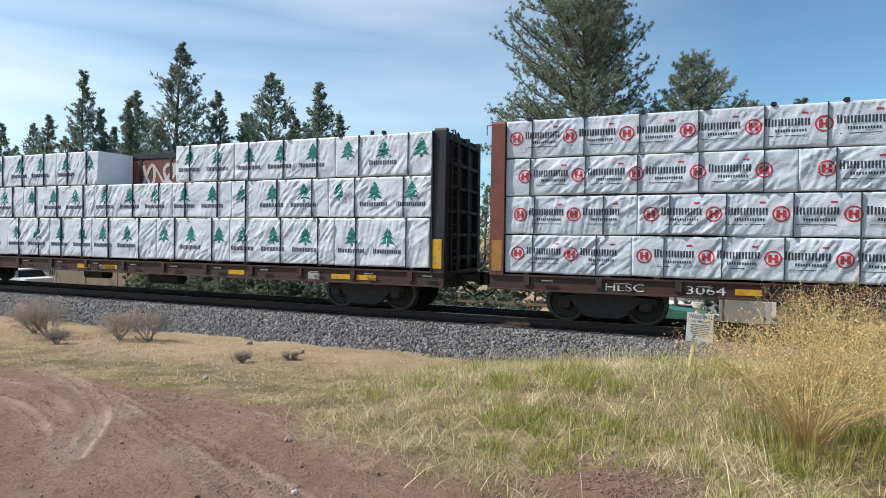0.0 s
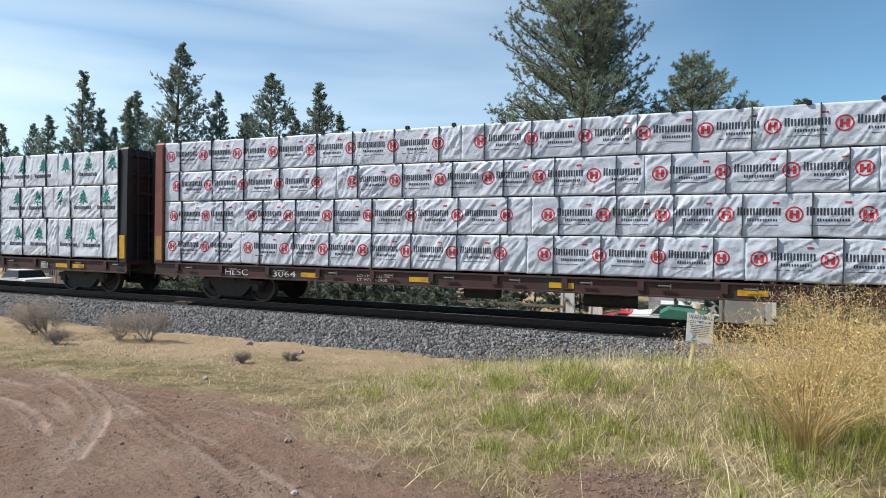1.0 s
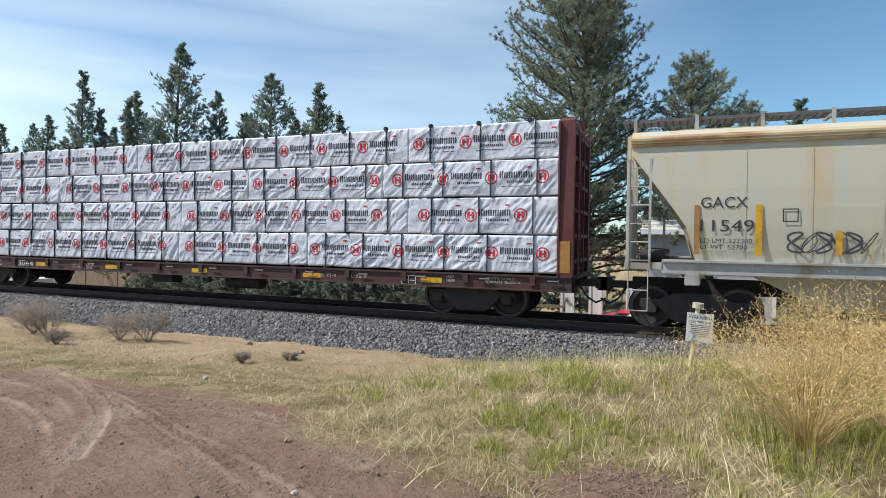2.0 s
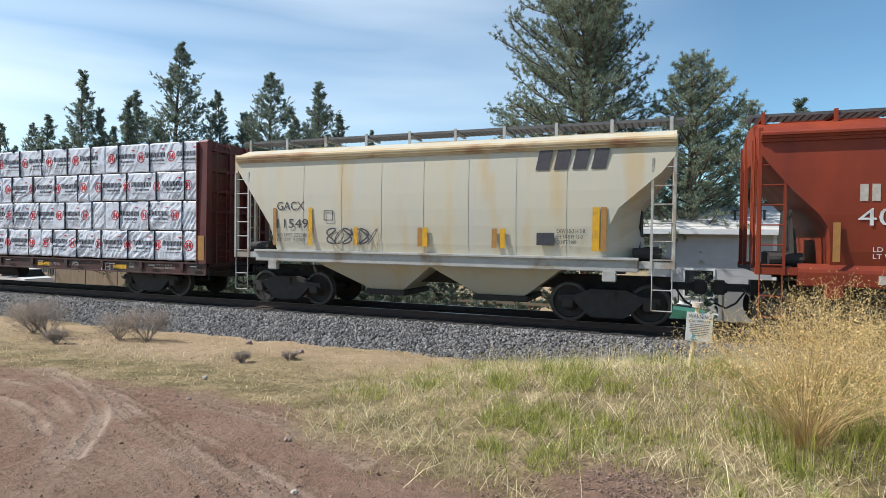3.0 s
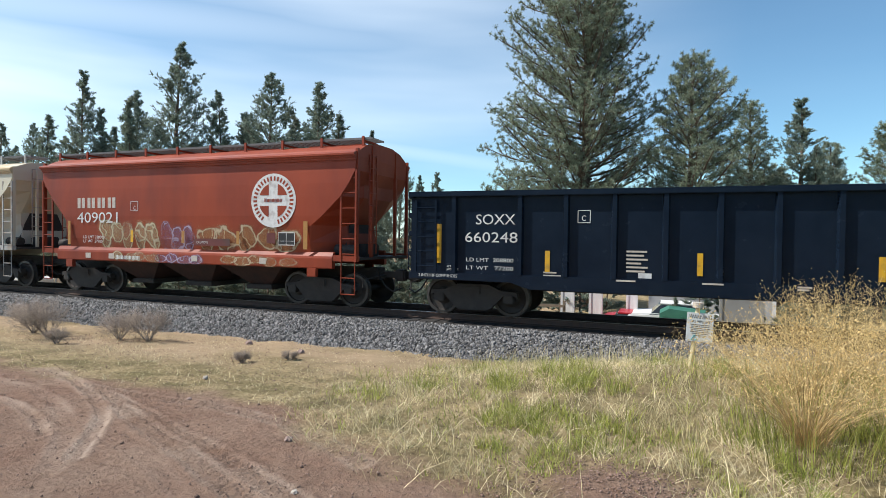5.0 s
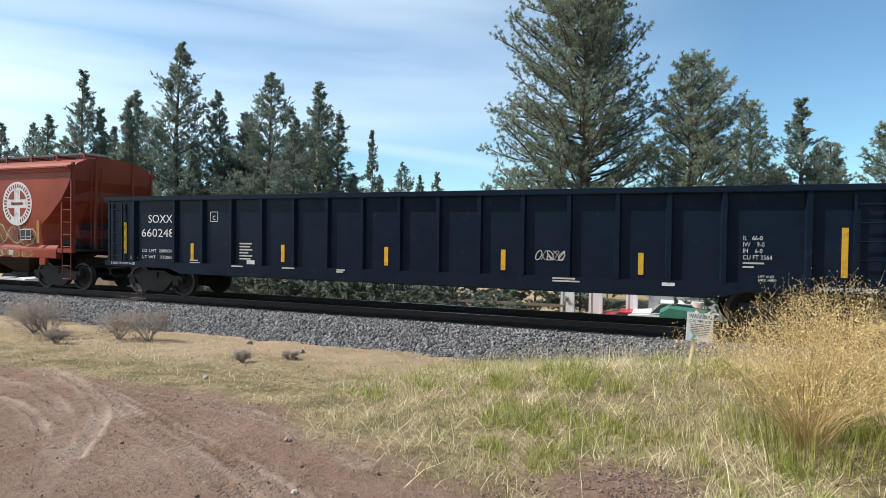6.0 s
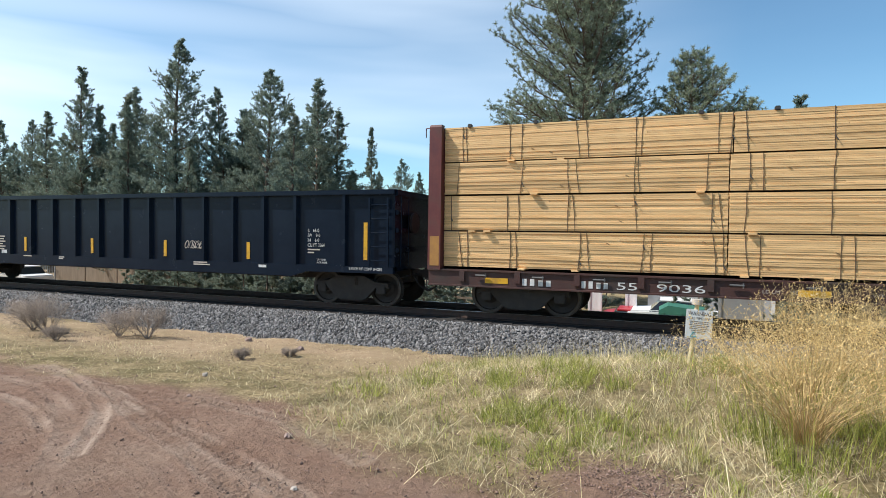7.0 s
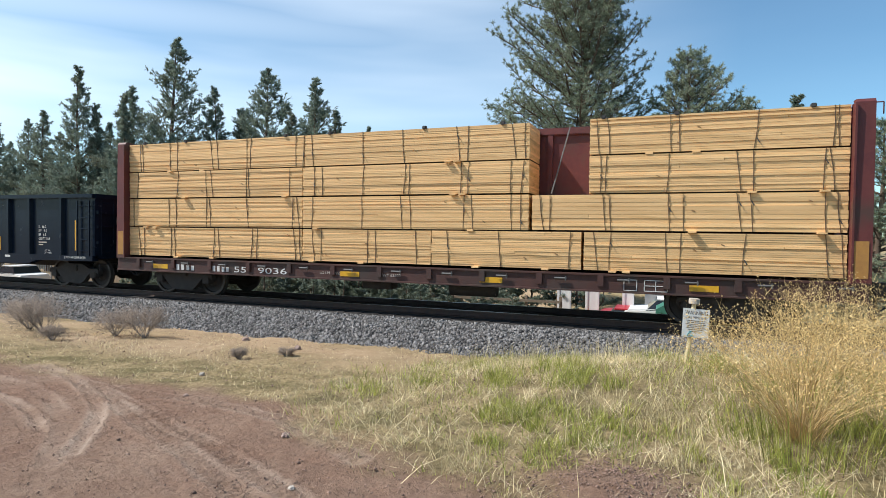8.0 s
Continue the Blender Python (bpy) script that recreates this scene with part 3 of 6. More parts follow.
WHEELSET, BOGIE, SPRINGS = wheelset_mesh(), bogie_mesh(), spring_mesh()


def add_bogies(car, xs):
    for x in xs:
        b = new("bogie", BOGIE)
        b.parent, b.location = car, (x, 0, 0)
        for dx in (-0.89, 0.89):
            w = new("wheelset", WHEELSET)
            w.parent, w.location = b, (dx, 0, WHEEL_R)
            tagged(w, "steel wheels on an axle")
            WHEELSETS.append((w, dx))
        for side in (-1, 1):
            sp = new("spring_nest", SPRINGS)
            sp.parent, sp.location = b, (0, side * 1.02, WHEEL_R - 0.10)


def add_couplers(car, length, y=0.0):
    for x, d in ((0.0, -1), (length, 1)):
        bm = bmesh.new()
        a, b = sorted((x - d * 0.6, x + d * 0.42))
        box(bm, a, b, -0.09, 0.09, 0.78, 0.95, 0.02)
        a, b = sorted((x + d * 0.36, x + d * 0.68))
        box(bm, a, b, -0.17, 0.17, 0.70, 1.02, 0.05)
        part("coupler", bm, "under", car, "grimy steel knuckle coupler")
        bm = bmesh.new()
        pts = [Vector((x, -0.35, 0.85)), Vector((x + d * 0.2, -0.35, 0.55)), Vector((x + d * 0.4, -0.3, 0.42)), Vector((x + d * 0.62, -0.2, 0.52))]
        for p, q in zip(pts, pts[1:]):
            rod(bm, p, q, 0.022, 8)
        part("air_hose", bm, "rubber", car, "black rubber brake hose")
        bm = bmesh.new()
        rod(bm, (x + d * 0.05, -1.35, 0.80), (x + d * 0.05, 0.0, 0.86), 0.016, 6)
        rod(bm, (x + d * 0.05, -1.35, 0.80), (x + d * 0.05, -1.35, 0.60), 0.016, 6)
        part("uncoupling_lever", bm, "under", car)


def ladder(car, x0, x1, y, z0, z1, rungs, material, name="ladder", foot=None):
    bm = bmesh.new()
    for x in (x0, x1):
        box(bm, x - 0.025, x + 0.025, y - 0.02, y + 0.02, z0, z1)
    for i in range(rungs):
        z = z0 + (z1 - z0) * (i + 0.5) / rungs
        rod(bm, (x0, y, z), (x1, y, z), 0.014, 6)
    ob = part(name, bm, material, car)
    if foot:
        bm = bmesh.new()
        for x in (x0 + 0.02, x1 - 0.02):
            rod(bm, (x, y, foot), (x, y, z0 + 0.05), 0.013, 6)
        for z in (foot, (foot + z0) / 2):
            rod(bm, (x0 + 0.02, y, z), (x1 - 0.02, y, z), 0.013, 6)
        part("stirrup", bm, material, car)
    return ob


def patch(car, name, x0, x1, z0, z1, y, material, label=""):
    return part(name, plate(bmesh.new(), x0, x1, z0, z1, y), material, car, label)


# ---- centre-beam flat cars ----
def centerbeam(s, length, bulk, bulk_left, sill, label, height=4.64, deck=1.02, sill_low=0.70, reflect=()):
    car = car_root("centerbeam_flatcar", s, label, "freight car")
    L = length
    # deck and side sills
    part("deck", boxes((0.02, L - 0.02, -1.36, 1.36, deck - 0.09, deck + 0.02)), sill, car)
    for side in (-1, 1):
        bm = bmesh.new()
        g = side
        prism_x(bm, [(g * 1.28, sill_low), (g * 1.445, sill_low), (g * 1.445, sill_low + 0.035), (g * 1.40, sill_low + 0.04), (g * 1.40, deck - 0.015),
                     (g * 1.445, deck - 0.012), (g * 1.445, deck + 0.023), (g * 1.28, deck + 0.023)], 0.02, L - 0.02)
        part("side_sill", bm, sill, car)
    for i in range(14):
        x = 0.9 + i * (L - 1.8) / 13
        part("stake_pocket", boxes((x - 0.07, x + 0.07, -1.455, -1.40, sill_low + 0.12, deck - 0.01), bev=0.008), sill, car)
        bm = bmesh.new()
        rod(bm, (x + 0.35, -1.46, deck - 0.10), (x + 0.62, -1.46, deck - 0.10), 0.022, 8)
        rod(bm, (x + 0.60, -1.47, deck - 0.16), (x + 0.60, -1.47, deck - 0.05), 0.014, 6)
        part("tie_down_winch", bm, "galv", car)
    part("centre_sill", boxes((0.1, L - 0.1, -0.28, 0.28, 0.62, deck - 0.1)), "under", car)
    for i in range(6):
        x = 4.2 + i * (L - 8.4) / 5
        part("cross_bearer", boxes((x - 0.06, x + 0.06, -1.27, 1.27, 0.72, deck - 0.1)), "under", car)
    # brake gear below the frame
    part("brake_valve", boxes((L * 0.42, L * 0.42 + 0.9, -0.75, -0.35, 0.42, 0.72), bev=0.03), "under", car)
    part("air_reservoir", rod(bmesh.new(), (L * 0.55, -0.6, 0.55), (L * 0.55 + 1.2, -0.6, 0.55), 0.2, 14), "under", car)
    # bulkheads: a ribbed plate between two flanged posts
    for x, d, m in ((0.0, 1, bulk_left), (L, -1, bulk)):
        for side in (-1, 1):
            bm = bmesh.new()
            a, b = sorted((x, x + d * 0.31))
            y0, y1 = sorted((side * 1.20, side * 1.44))
            prism_x(bm, [(y0, deck), (y1, deck), (y1 - (0.05 if side > 0 else 0), height - 0.06), (y1 - (0.10 if side > 0 else -0.05), height), (y0 + (0 if side > 0 else 0.10), height),
                         (y0 + (0 if side > 0 else 0.05), height - 0.06)], a, b)
            part("bulkhead_post", bm, m, car)
            bm = bmesh.new()
            a2, b2 = sorted((x + d * 0.31, x + d * 0.345))
            y0, y1 = sorted((side * 1.20, side * 1.465))
            box(bm, a2, b2, y0, y1, deck, height - 0.08)
            part("post_flange", bm, m, car)
        bm = bmesh.new()
        a, b = sorted((x + d * 0.14, x + d * 0.19))
        box(bm, a, b, -1.2, 1.2, deck, height)
        plate_ob = part("bulkhead", bm, m, car)
        for i in range(6):
            z = deck + 0.3 + i * 0.6
            a2, b2 = sorted((x + d * 0.02, x + d * 0.14))
            part("rib", boxes((a2, b2, -1.2, 1.2, z, z + 0.09)), m, plate_ob)
        for yy in (-0.4, 0.4):
            a2, b2 = sorted((x + d * 0.01, x + d * 0.14))
            part("stiffener", boxes((a2, b2, yy - 0.05, yy + 0.05, deck, height)), m, plate_ob)
        bm = bmesh.new()
        xo = x - d * 0.05
        for yy in (-1.05, -0.65):
            rod(bm, (xo, yy, deck), (xo, yy, height), 0.016, 6)
        for i in range(11):
            rod(bm, (xo, -1.05, deck + 0.2 + i * 0.33), (xo, -0.65, deck + 0.2 + i * 0.33), 0.012, 6)
        part("end_ladder", bm, m, car)
        bm = bmesh.new()
        rod(bm, (xo, -1.2, height - 0.05), (xo - d * 0.12, -1.2, height - 0.05), 0.012, 6)
        rod(bm, (xo - d * 0.12, -1.2, height - 0.05), (xo - d * 0.12, -1.2, height - 0.28), 0.012, 6)
        part("grab_iron", bm, m, car)
        a, b = sorted((x + d * 0.06, x + d * 0.30))
        patch(car, "reflector", a, b, deck + 0.10, deck + 0.82, -1.443, "oldyellow" if m != "blackbulk" else "yellow", "worn yellow reflective panel")
    # the beam down the middle
    bm = boxes((0.3, L - 0.3, -0.10, 0.10, height - 0.20, height - 0.02), bev=0.02)
    part("top_chord", bm, bulk, car)
    web = part("beam_web", boxes((0.3, L - 0.3, -0.02, 0.02, deck, height - 0.2)), bulk, car)
    for i in range(17):
        x = 0.8 + i * (L - 1.6) / 16
        part("web_post", boxes((x - 0.06, x + 0.06, -0.09, 0.09, deck, height - 0.2)), bulk, car)
    for x in reflect:
        patch(car, "reflector", x - 0.28, x + 0.28, sill_low + 0.10, sill_low + 0.23, -1.404, "yellow", "yellow reflective strip")
    add_couplers(car, L)
    return car


def wrinkles(x, z, seed, amp):
    n1 = value_noise(x * 1.7 + z * 1.2, z * 3.0 - x * 0.8, seed, 3, 0.5)
    folds = 0.0
    for k, (turn, fu, fv, gain) in enumerate(((0.62, 7.5, 0.55, 0.36), (0.95, 8.5, 0.65, 0.30), (-0.40, 6.5, 0.6, 0.16), (0.30, 9.0, 0.7, 0.24))):
        c, s = math.cos(turn + 0.1 * math.sin(seed + k)), math.sin(turn + 0.1 * math.sin(seed + k))
        u, v = x * c - z * s, z * c + x * s
        crest = np.clip(1 - 1.8 * np.abs(value_noise(u * fu + seed, v * fv + 3 * k, seed + k, 2, 0.4)), 0, 1)
        where = np.clip(0.35 + 1.1 * value_noise(x * 0.8 + 5 * k, z * 1.0, seed + 10 + k, 2), 0, 1)
        folds = folds + gain * crest ** 1.6 * where
    return amp * (0.22 * n1 + folds)


def wrapped_pack(s, x0, x1, z0, z1, seed, style, back=-0.12, front=-1.38):
    """A bundle of boards in a printed white wrap, banded, at s + x along the train."""
    rng = random.Random(seed)
    root = new("lumber_pack")
    root.location = (s + x0, TRACK, z0)
    MOVERS.append((root, s + x0))
    tagged(root, "white wrapped lumber pack with black lettering and red emblems, banded" if style == "red" else
           "white wrapped lumber pack with green tree emblems and lettering, banded", "lumber pack",
           "wrapped packs with red emblems" if style == "red" else "wrapped packs with green emblems")
    w, h, d = x1 - x0, z1 - z0, back - front
    nx, nz = max(8, int(w / 0.030)), max(8, int(h / 0.030))
    X, Z = np.meshgrid(np.linspace(0, w, nx + 1), np.linspace(0, h, nz + 1))
    rim = np.minimum(np.minimum(X, w - X) / 0.02, np.minimum(Z, h - Z) / 0.02).clip(0, 1)
    crease = 0.075 if style == "red" else 0.062
    Y = front + 0.010 + 0.004 * (1 - rim) ** 2 - wrinkles(X + seed * 3.3, Z, seed, crease) * rim
    bulge = 0.012 * np.sin(np.pi * np.clip(Z / h, 0, 1))
    Y = Y - bulge

    def drape(bm):
        """Lays a print on the wrap, creases and all."""
        bmesh.ops.subdivide_edges(bm, edges=[e for e in bm.edges if e.calc_length() > 0.05], cuts=2, use_grid_fill=True)
        co = np.array([v.co[:] for v in bm.verts])
        ys = front + 0.010 - wrinkles(co[:, 0] + seed * 3.3, co[:, 2], seed, crease) - 0.012 * np.sin(np.pi * np.clip(co[:, 2] / h, 0, 1))
        lo = co[:, 1].max()
        for v, y_, c_ in zip(bm.verts, ys, co[:, 1]):
            v.co.y = y_ - 0.005 - (lo - c_) * 0.3
        return bm

    bot = 0.012 * value_noise(X * 1.4 + seed, Z * 0, seed, 3) * (1 - np.clip(Z / 0.25, 0, 1))
    verts = np.stack([X, Y, Z + bot], -1).reshape(-1, 3)
    idx = np.arange(verts.shape[0]).reshape(nz + 1, nx + 1)
    faces = np.stack([idx[:-1, :-1], idx[:-1, 1:], idx[1:, 1:], idx[1:, :-1]], -1).reshape(-1, 4)
    loop_i = np.concatenate([idx[0, :], idx[1:, -1], idx[-1, -2::-1], idx[-2:0:-1, 0]])
    backs = verts[loop_i].copy()
    backs[:, 1] = back
    b0 = len(verts)
    bi = b0 + np.arange(len(loop_i))
    side = np.stack([loop_i, bi, np.roll(bi, -1), np.roll(loop_i, -1)], -1)
    me = fast_mesh("wrap", np.vstack([verts, backs]), np.vstack([faces, side]))
    me.polygons.foreach_set("use_smooth", np.concatenate([np.ones(len(faces), bool), np.zeros(len(side), bool)]))
    part_mesh("wrap", me, "wrap" if style == "red" else "wrap2", root, "crinkled white plastic wrap")
    yf = front - 0.046
    # bands
    n = max(2, int(round(w / 1.18)))
    pitch = w / n
    for i in range(n):
        x = (i + 0.5) * pitch + rng.uniform(-0.06, 0.06)
        part("band", boxes((x - 0.009, x + 0.009, front - 0.044, front + 0.012, 0.0, h + 0.006)), "strap", root, "thin dark steel band")
    # prints
    def word(bm):
        part("lettering", drape(bm), "ink", root, "dark lettering shown as bars")

    def badge(bm):
        part("emblem", drape(bm), "red_ink" if style == "red" else "green_ink", root, "round red emblem" if style == "red" else "green tree emblem")

    x = rng.uniform(0.02, 0.3) if style == "red" else rng.uniform(-0.15, 0.1)
    y = yf + 0.008
    if style == "red":
        while x < w - 0.25:
            if x + 0.36 < w:
                col = bmesh.new()
                cx, cz = x + 0.18, h * 0.52
                ring(col, cx, cz, 0.128, 0.158, y)
                for a in (-0.085, 0.025):
                    plate(col, cx + a, cx + a + 0.06, cz - 0.08, cz + 0.08, y)
                plate(col, cx - 0.05, cx + 0.05, cz - 0.018, cz + 0.018, y)
                badge(col)
            if x + 1.20 < w:
                word(bars(bmesh.new(), x + 0.38, h * 0.50, 0.80, 0.165, 7, y, rng))
                word(bars(bmesh.new(), x + 0.56, h * 0.36, 0.56, 0.06, 6, y, rng))
                word(plate(bmesh.new(), x + 0.44, x + 1.12, h * 0.265, h * 0.28, y))
                col = bmesh.new()
                plate(col, x + 1.02, x + 1.13, h * 0.77, h * 0.81, y)
                part("flag_mark", drape(col), "red_ink", root, "small red flag print")
            x += 1.22
    else:
        while x < w - 0.25:
            col = bmesh.new()
            cx, cz = x + 0.44, h * 0.42
            for k, (hw, z0k, z1k) in enumerate(((0.225, 0.04, 0.29), (0.19, 0.17, 0.39), (0.14, 0.28, 0.49))):
                vs = [col.verts.new((cx + a, y - k * 0.001, cz + b)) for a, b in ((-hw, z0k), (0, z0k + 0.05), (hw, z0k), (0, z1k))]
                col.faces.new(vs)
            plate(col, cx - 0.025, cx + 0.025, cz + 0.0, cz + 0.08, y)
            if cx + 0.2 < w:
                badge(col)
            else:
                col.free()
            if x + 0.86 < w and x > 0:
                word(bars(bmesh.new(), x + 0.02, h * 0.27, 0.80, 0.125, 8, y, rng))
            x += 1.04
    # dunnage below
    for i in range(max(2, int(w / 2.2))):
        x = 0.5 + i * (w - 1.0) / max(1, int(w / 2.2) - 1)
        part("dunnage", boxes((x - 0.05, x + 0.05, front + 0.04, back, -0.045, 0.0)), "wooddark", root, "wooden spacer block")
    return root


def hold_downs(car, xs, height):
    for x in xs:
        part("strap_guide", boxes((x - 0.05, x + 0.05, -1.41, -1.30, height + 0.0, height + 0.09), bev=0.015), "blackbulk", car, "black corner protector on the load")


# dark car with green-marked packs
S_INT = -69.85
car_a = centerbeam(S_INT, 22.9, "blackbulk", "blackbulk", "sill", "brown centre-beam flatcar with black end bulkheads and lumber packs", height=4.60, deck=1.06, sill_low=0.70, reflect=(3.0, 10.5, 11.7, 16.6, 20.0, 20.75))
part("web_panel", boxes((10.9, 14.6, -0.075, -0.03, 3.2, 4.38)), "rustbrown", car_a, "rust red panel of the centre beam")
add_bogies(car_a, (2.4, 22.9 - 2.35))
ROWS_A = ((1.16, 2.39, (0.4, 3.5, 6.8, 8.9, 10.85, 13.58, 16.35, 19.8, 22.50)), (2.42, 3.44, (0.4, 4.2, 7.6, 10.98, 14.2, 16.4, 19.60, 22.55)),
          (3.47, 4.52, (0.4, 3.0, 6.0, 9.2, 11.13)), (3.47, 4.52, (14.33, 16.5, 19.80, 22.58)))
k = 0
for z0, z1, cuts in ROWS_A:
    for a, b in zip(cuts, cuts[1:]):
        k += 1
        wrapped_pack(S_INT, a + 0.003, b - 0.003, z0, z1, 100 + k, "green")
hold_downs(car_a, (14.6, 15.9, 17.2, 18.3, 19.9, 21.2), 4.52)
bm = bmesh.new()
bars(bm, 8.3 + 2.9, 0.80, 0.7, 0.13, 4, -1.404, random.Random(3))
part("lettering", bm, "dullwhite", car_a, "faded lettering shown as bars")
patch(car_a, "data_panel", 19.0, 19.35, 0.76, 0.96, -1.406, "greywhite", "pale data panel")

# maroon car with red-marked packs
S_HAM = -45.80
car_b = centerbeam(S_HAM, 22.93, "maroon", "rustbrown", "sill", "maroon centre-beam flatcar stacked with white wrapped lumber", height=4.66, deck=1.06, sill_low=0.72, reflect=(5.5, 8.7, 12.2, 16.05, 19.5))
add_bogies(car_b, (2.6, 22.93 - 2.5))
ROWS_B = ((1.13, 2.00, (0.06, 3.2, 11.39, 15.9, 22.60)), (2.03, 2.89, (0.15, 3.3, 11.49, 18.85, 22.60)),
          (2.92, 3.76, (0.22, 6.3, 13.94, 18.14, 22.60)), (3.79, 4.64, (0.36, 9.75, 18.85, 22.60)))
for z0, z1, cuts in ROWS_B:
    cuts = (max(cuts[0], 0.36),) + cuts[1:]
    for a, b in zip(cuts, cuts[1:]):
        k += 1
        wrapped_pack(S_HAM, a + 0.003, b - 0.003, z0, z1, 100 + k, "red")
hold_downs(car_b, [0.9 + i * 1.235 for i in range(18)], 4.62)
text_part("reporting_mark", "HLSC", 2.66, -1.406, 0.80, 0.80, 0.17, "white", car_b)
text_part("car_number", "3064", 4.30, -1.406, 0.80, 0.75, 0.17, "white", car_b)
text_part("stencil", "LD LMT 223100\nLT WT  62900", 6.95, -1.406, 0.79, 0.95, 0.17, "dullwhite", car_b)
text_part("stencil", "IL 73-0", 16.35, -1.406, 0.86, 0.45, 0.08, "dullwhite", car_b)
text_part("stencil", "L 75-0", 17.25, -1.406, 0.86, 0.45, 0.08, "dullwhite", car_b)
text_part("stencil", "EMPTY LOAD\nRWADJ. BLOCK", 20.9, -1.406, 0.85, 0.85, 0.16, "dullwhite", car_b)
text_part("stencil", "JACK\nHERE", 19.9, -1.406, 0.86, 0.22, 0.16, "dullwhite", car_b)
bm = bmesh.new()
for x0, x1, z0, z1 in ((18.7, 19.1, 0.745, 0.765), (18.7, 19.1, 0.965, 0.985), (18.7, 18.72, 0.745, 0.985), (19.08, 19.1, 0.745, 0.985), (18.88, 18.9, 0.745, 0.985), (18.7, 19.1, 0.85, 0.865)):
    plate(bm, x0, x1, z0, z1, -1.408)
part("consolidated_stencil", bm, "white", car_b, "white outlined data stencil")


# ---- covered hopper cars ----
def hopper(s, length, paint, label, sections, eave, sill_z, trim, bays, bay_z, board_z, ladder_mat, seams=7, name="covered_hopper"):
    """sections: rows of z, half width, first x, last x, from the sill up to the roof ridge."""
    car = car_root(name, s, label, "freight car")
    L = length
    rings = []
    for z, hw, xa, xb in sections:
        xs = np.linspace(xa, xb, 25)
        # below the roof one end draws in to a narrower slope sheet
        inner = 0.75 * min(1.0, max(0.0, (3.6 - z) / 1.8))
        e1 = max(0.0, min(inner, L - 0.25 - xb))
        rings.append([(x, -hw, z) for x in xs] + [(xb + e1, -0.5 * hw, z), (xb + e1, 0.5 * hw, z)] + [(x, hw, z) for x in xs[::-1]])
    body = part("body", loft(bmesh.new(), rings), paint, car)
    # weld seams down the sides
    low = [q for q in sections if q[0] < eave[0]]
    for i in range(1, seams + 1):
        x = L * (0.10 + 0.80 * i / (seams + 1))
        bm = bmesh.new()
        col_a = [bm.verts.new((x - 0.012, -hw - 0.006, z)) for z, hw, xa, xb in low if xa + 0.05 < x < xb - 0.05]
        col_b = [bm.verts.new((x + 0.012, -hw - 0.006, z)) for z, hw, xa, xb in low if xa + 0.05 < x < xb - 0.05]
        for j in range(len(col_a) - 1):
            bm.faces.new((col_a[j], col_b[j], col_b[j + 1], col_a[j + 1]))
        part("weld_seam", bm, paint, body)
    # eave ledge
    z, hw = eave
    for side in (-1, 1):
        bm = bmesh.new()
        lip = 0.125 if paint == "red" else 0.085
        prism_x(bm, [(side * (hw - 0.03), z - 0.16), (side * (hw + 0.035), z - 0.16), (side * (hw + 0.04), z - 0.10), (side * (hw + 0.07), z - 0.095), (side * (hw + 0.075), z - 0.045),
                     (side * (hw + lip), z - 0.04), (side * (hw + lip), z + 0.005), (side * (hw + lip - 0.03), z + 0.025), (side * (hw - 0.03), z + 0.07)], sections[-2][2], sections[-2][3])
        part("eave_ledge", bm, "rustycream" if paint == "cream" else paint, car)
    # side sill and end platforms
    for side in (-1, 1):
        bm = bmesh.new()
        if trim == "red":
            prism_x(bm, [(side * y, z) for y, z in ((1.42, sill_z[0]), (1.55, sill_z[0]), (1.575, sill_z[0] + 0.03), (1.58, sill_z[1] - 0.13), (1.565, sill_z[1] - 0.07), (1.50, sill_z[1] + 0.03),
                                                    (1.42, sill_z[1] + 0.04))], 0.75, L - 0.75)
        else:
            y0, y1 = sorted((side * 1.42, side * 1.58))
            box(bm, 0.75, L - 0.75, y0, y1, sill_z[0], sill_z[1], 0.02)
            y0, y1 = sorted((side * 1.40, side * 1.64))
            box(bm, 0.75, L - 0.75, y0, y1, sill_z[1] - 0.03, sill_z[1] + 0.03, 0.012)
        part("side_sill", bm, trim, car)
        for x0, x1 in ((0.0, 0.8), (L - 0.8, L)):
            y0, y1 = sorted((side * 1.44, side * 1.56))
            part("end_sill", boxes((x0, x1, y0, y1, sill_z[1] - 0.20, sill_z[1] - 0.04), bev=0.015), trim, car)
        for x in (1.35, L - 1.35):
            y0, y1 = sorted((side * 1.50, side * 1.62))
            part("jacking_pad", boxes((x - 0.15, x + 0.15, y0, y1, sill_z[0] - 0.22, sill_z[0] + 0.02), bev=0.02), trim, car)
    for x, d in ((0.0, 1), (L, -1)):
        a, b = sorted((x, x + d * 1.3))
        part("end_platform", boxes((a, b, -1.44, 1.44, sill_z[1] - 0.16, sill_z[1] - 0.10)), "under", car)
        bm = bmesh.new()
        a, b = sorted((x + d * 0.02, x + d * 0.10))
        for yy, zt in ((-1.54, sections[-3][0]), (1.46, sections[-3][0]), (-0.75, sections[-2][0]), (0.67, sections[-2][0])):
            part("end_post", boxes((a, b, yy, yy + 0.08, sill_z[1] - 0.1, zt)), paint, car)
        prism_x(bm, [(-1.0, sill_z[1] - 0.1), (1.0, sill_z[1] - 0.1), (0.5, 2.6), (-0.5, 2.6)], *sorted((x + d * 0.75, x + d * 0.80)))
        part("shear_plate", bm, "under", car)
        l0, l1 = sorted((x + d * 0.06, x + d * 0.50))
        ladder(car, l0, l1, -1.56, sill_z[1] - 0.2, sections[-4][0] - 0.35, 6, ladder_mat, foot=0.42)
        bm = bmesh.new()
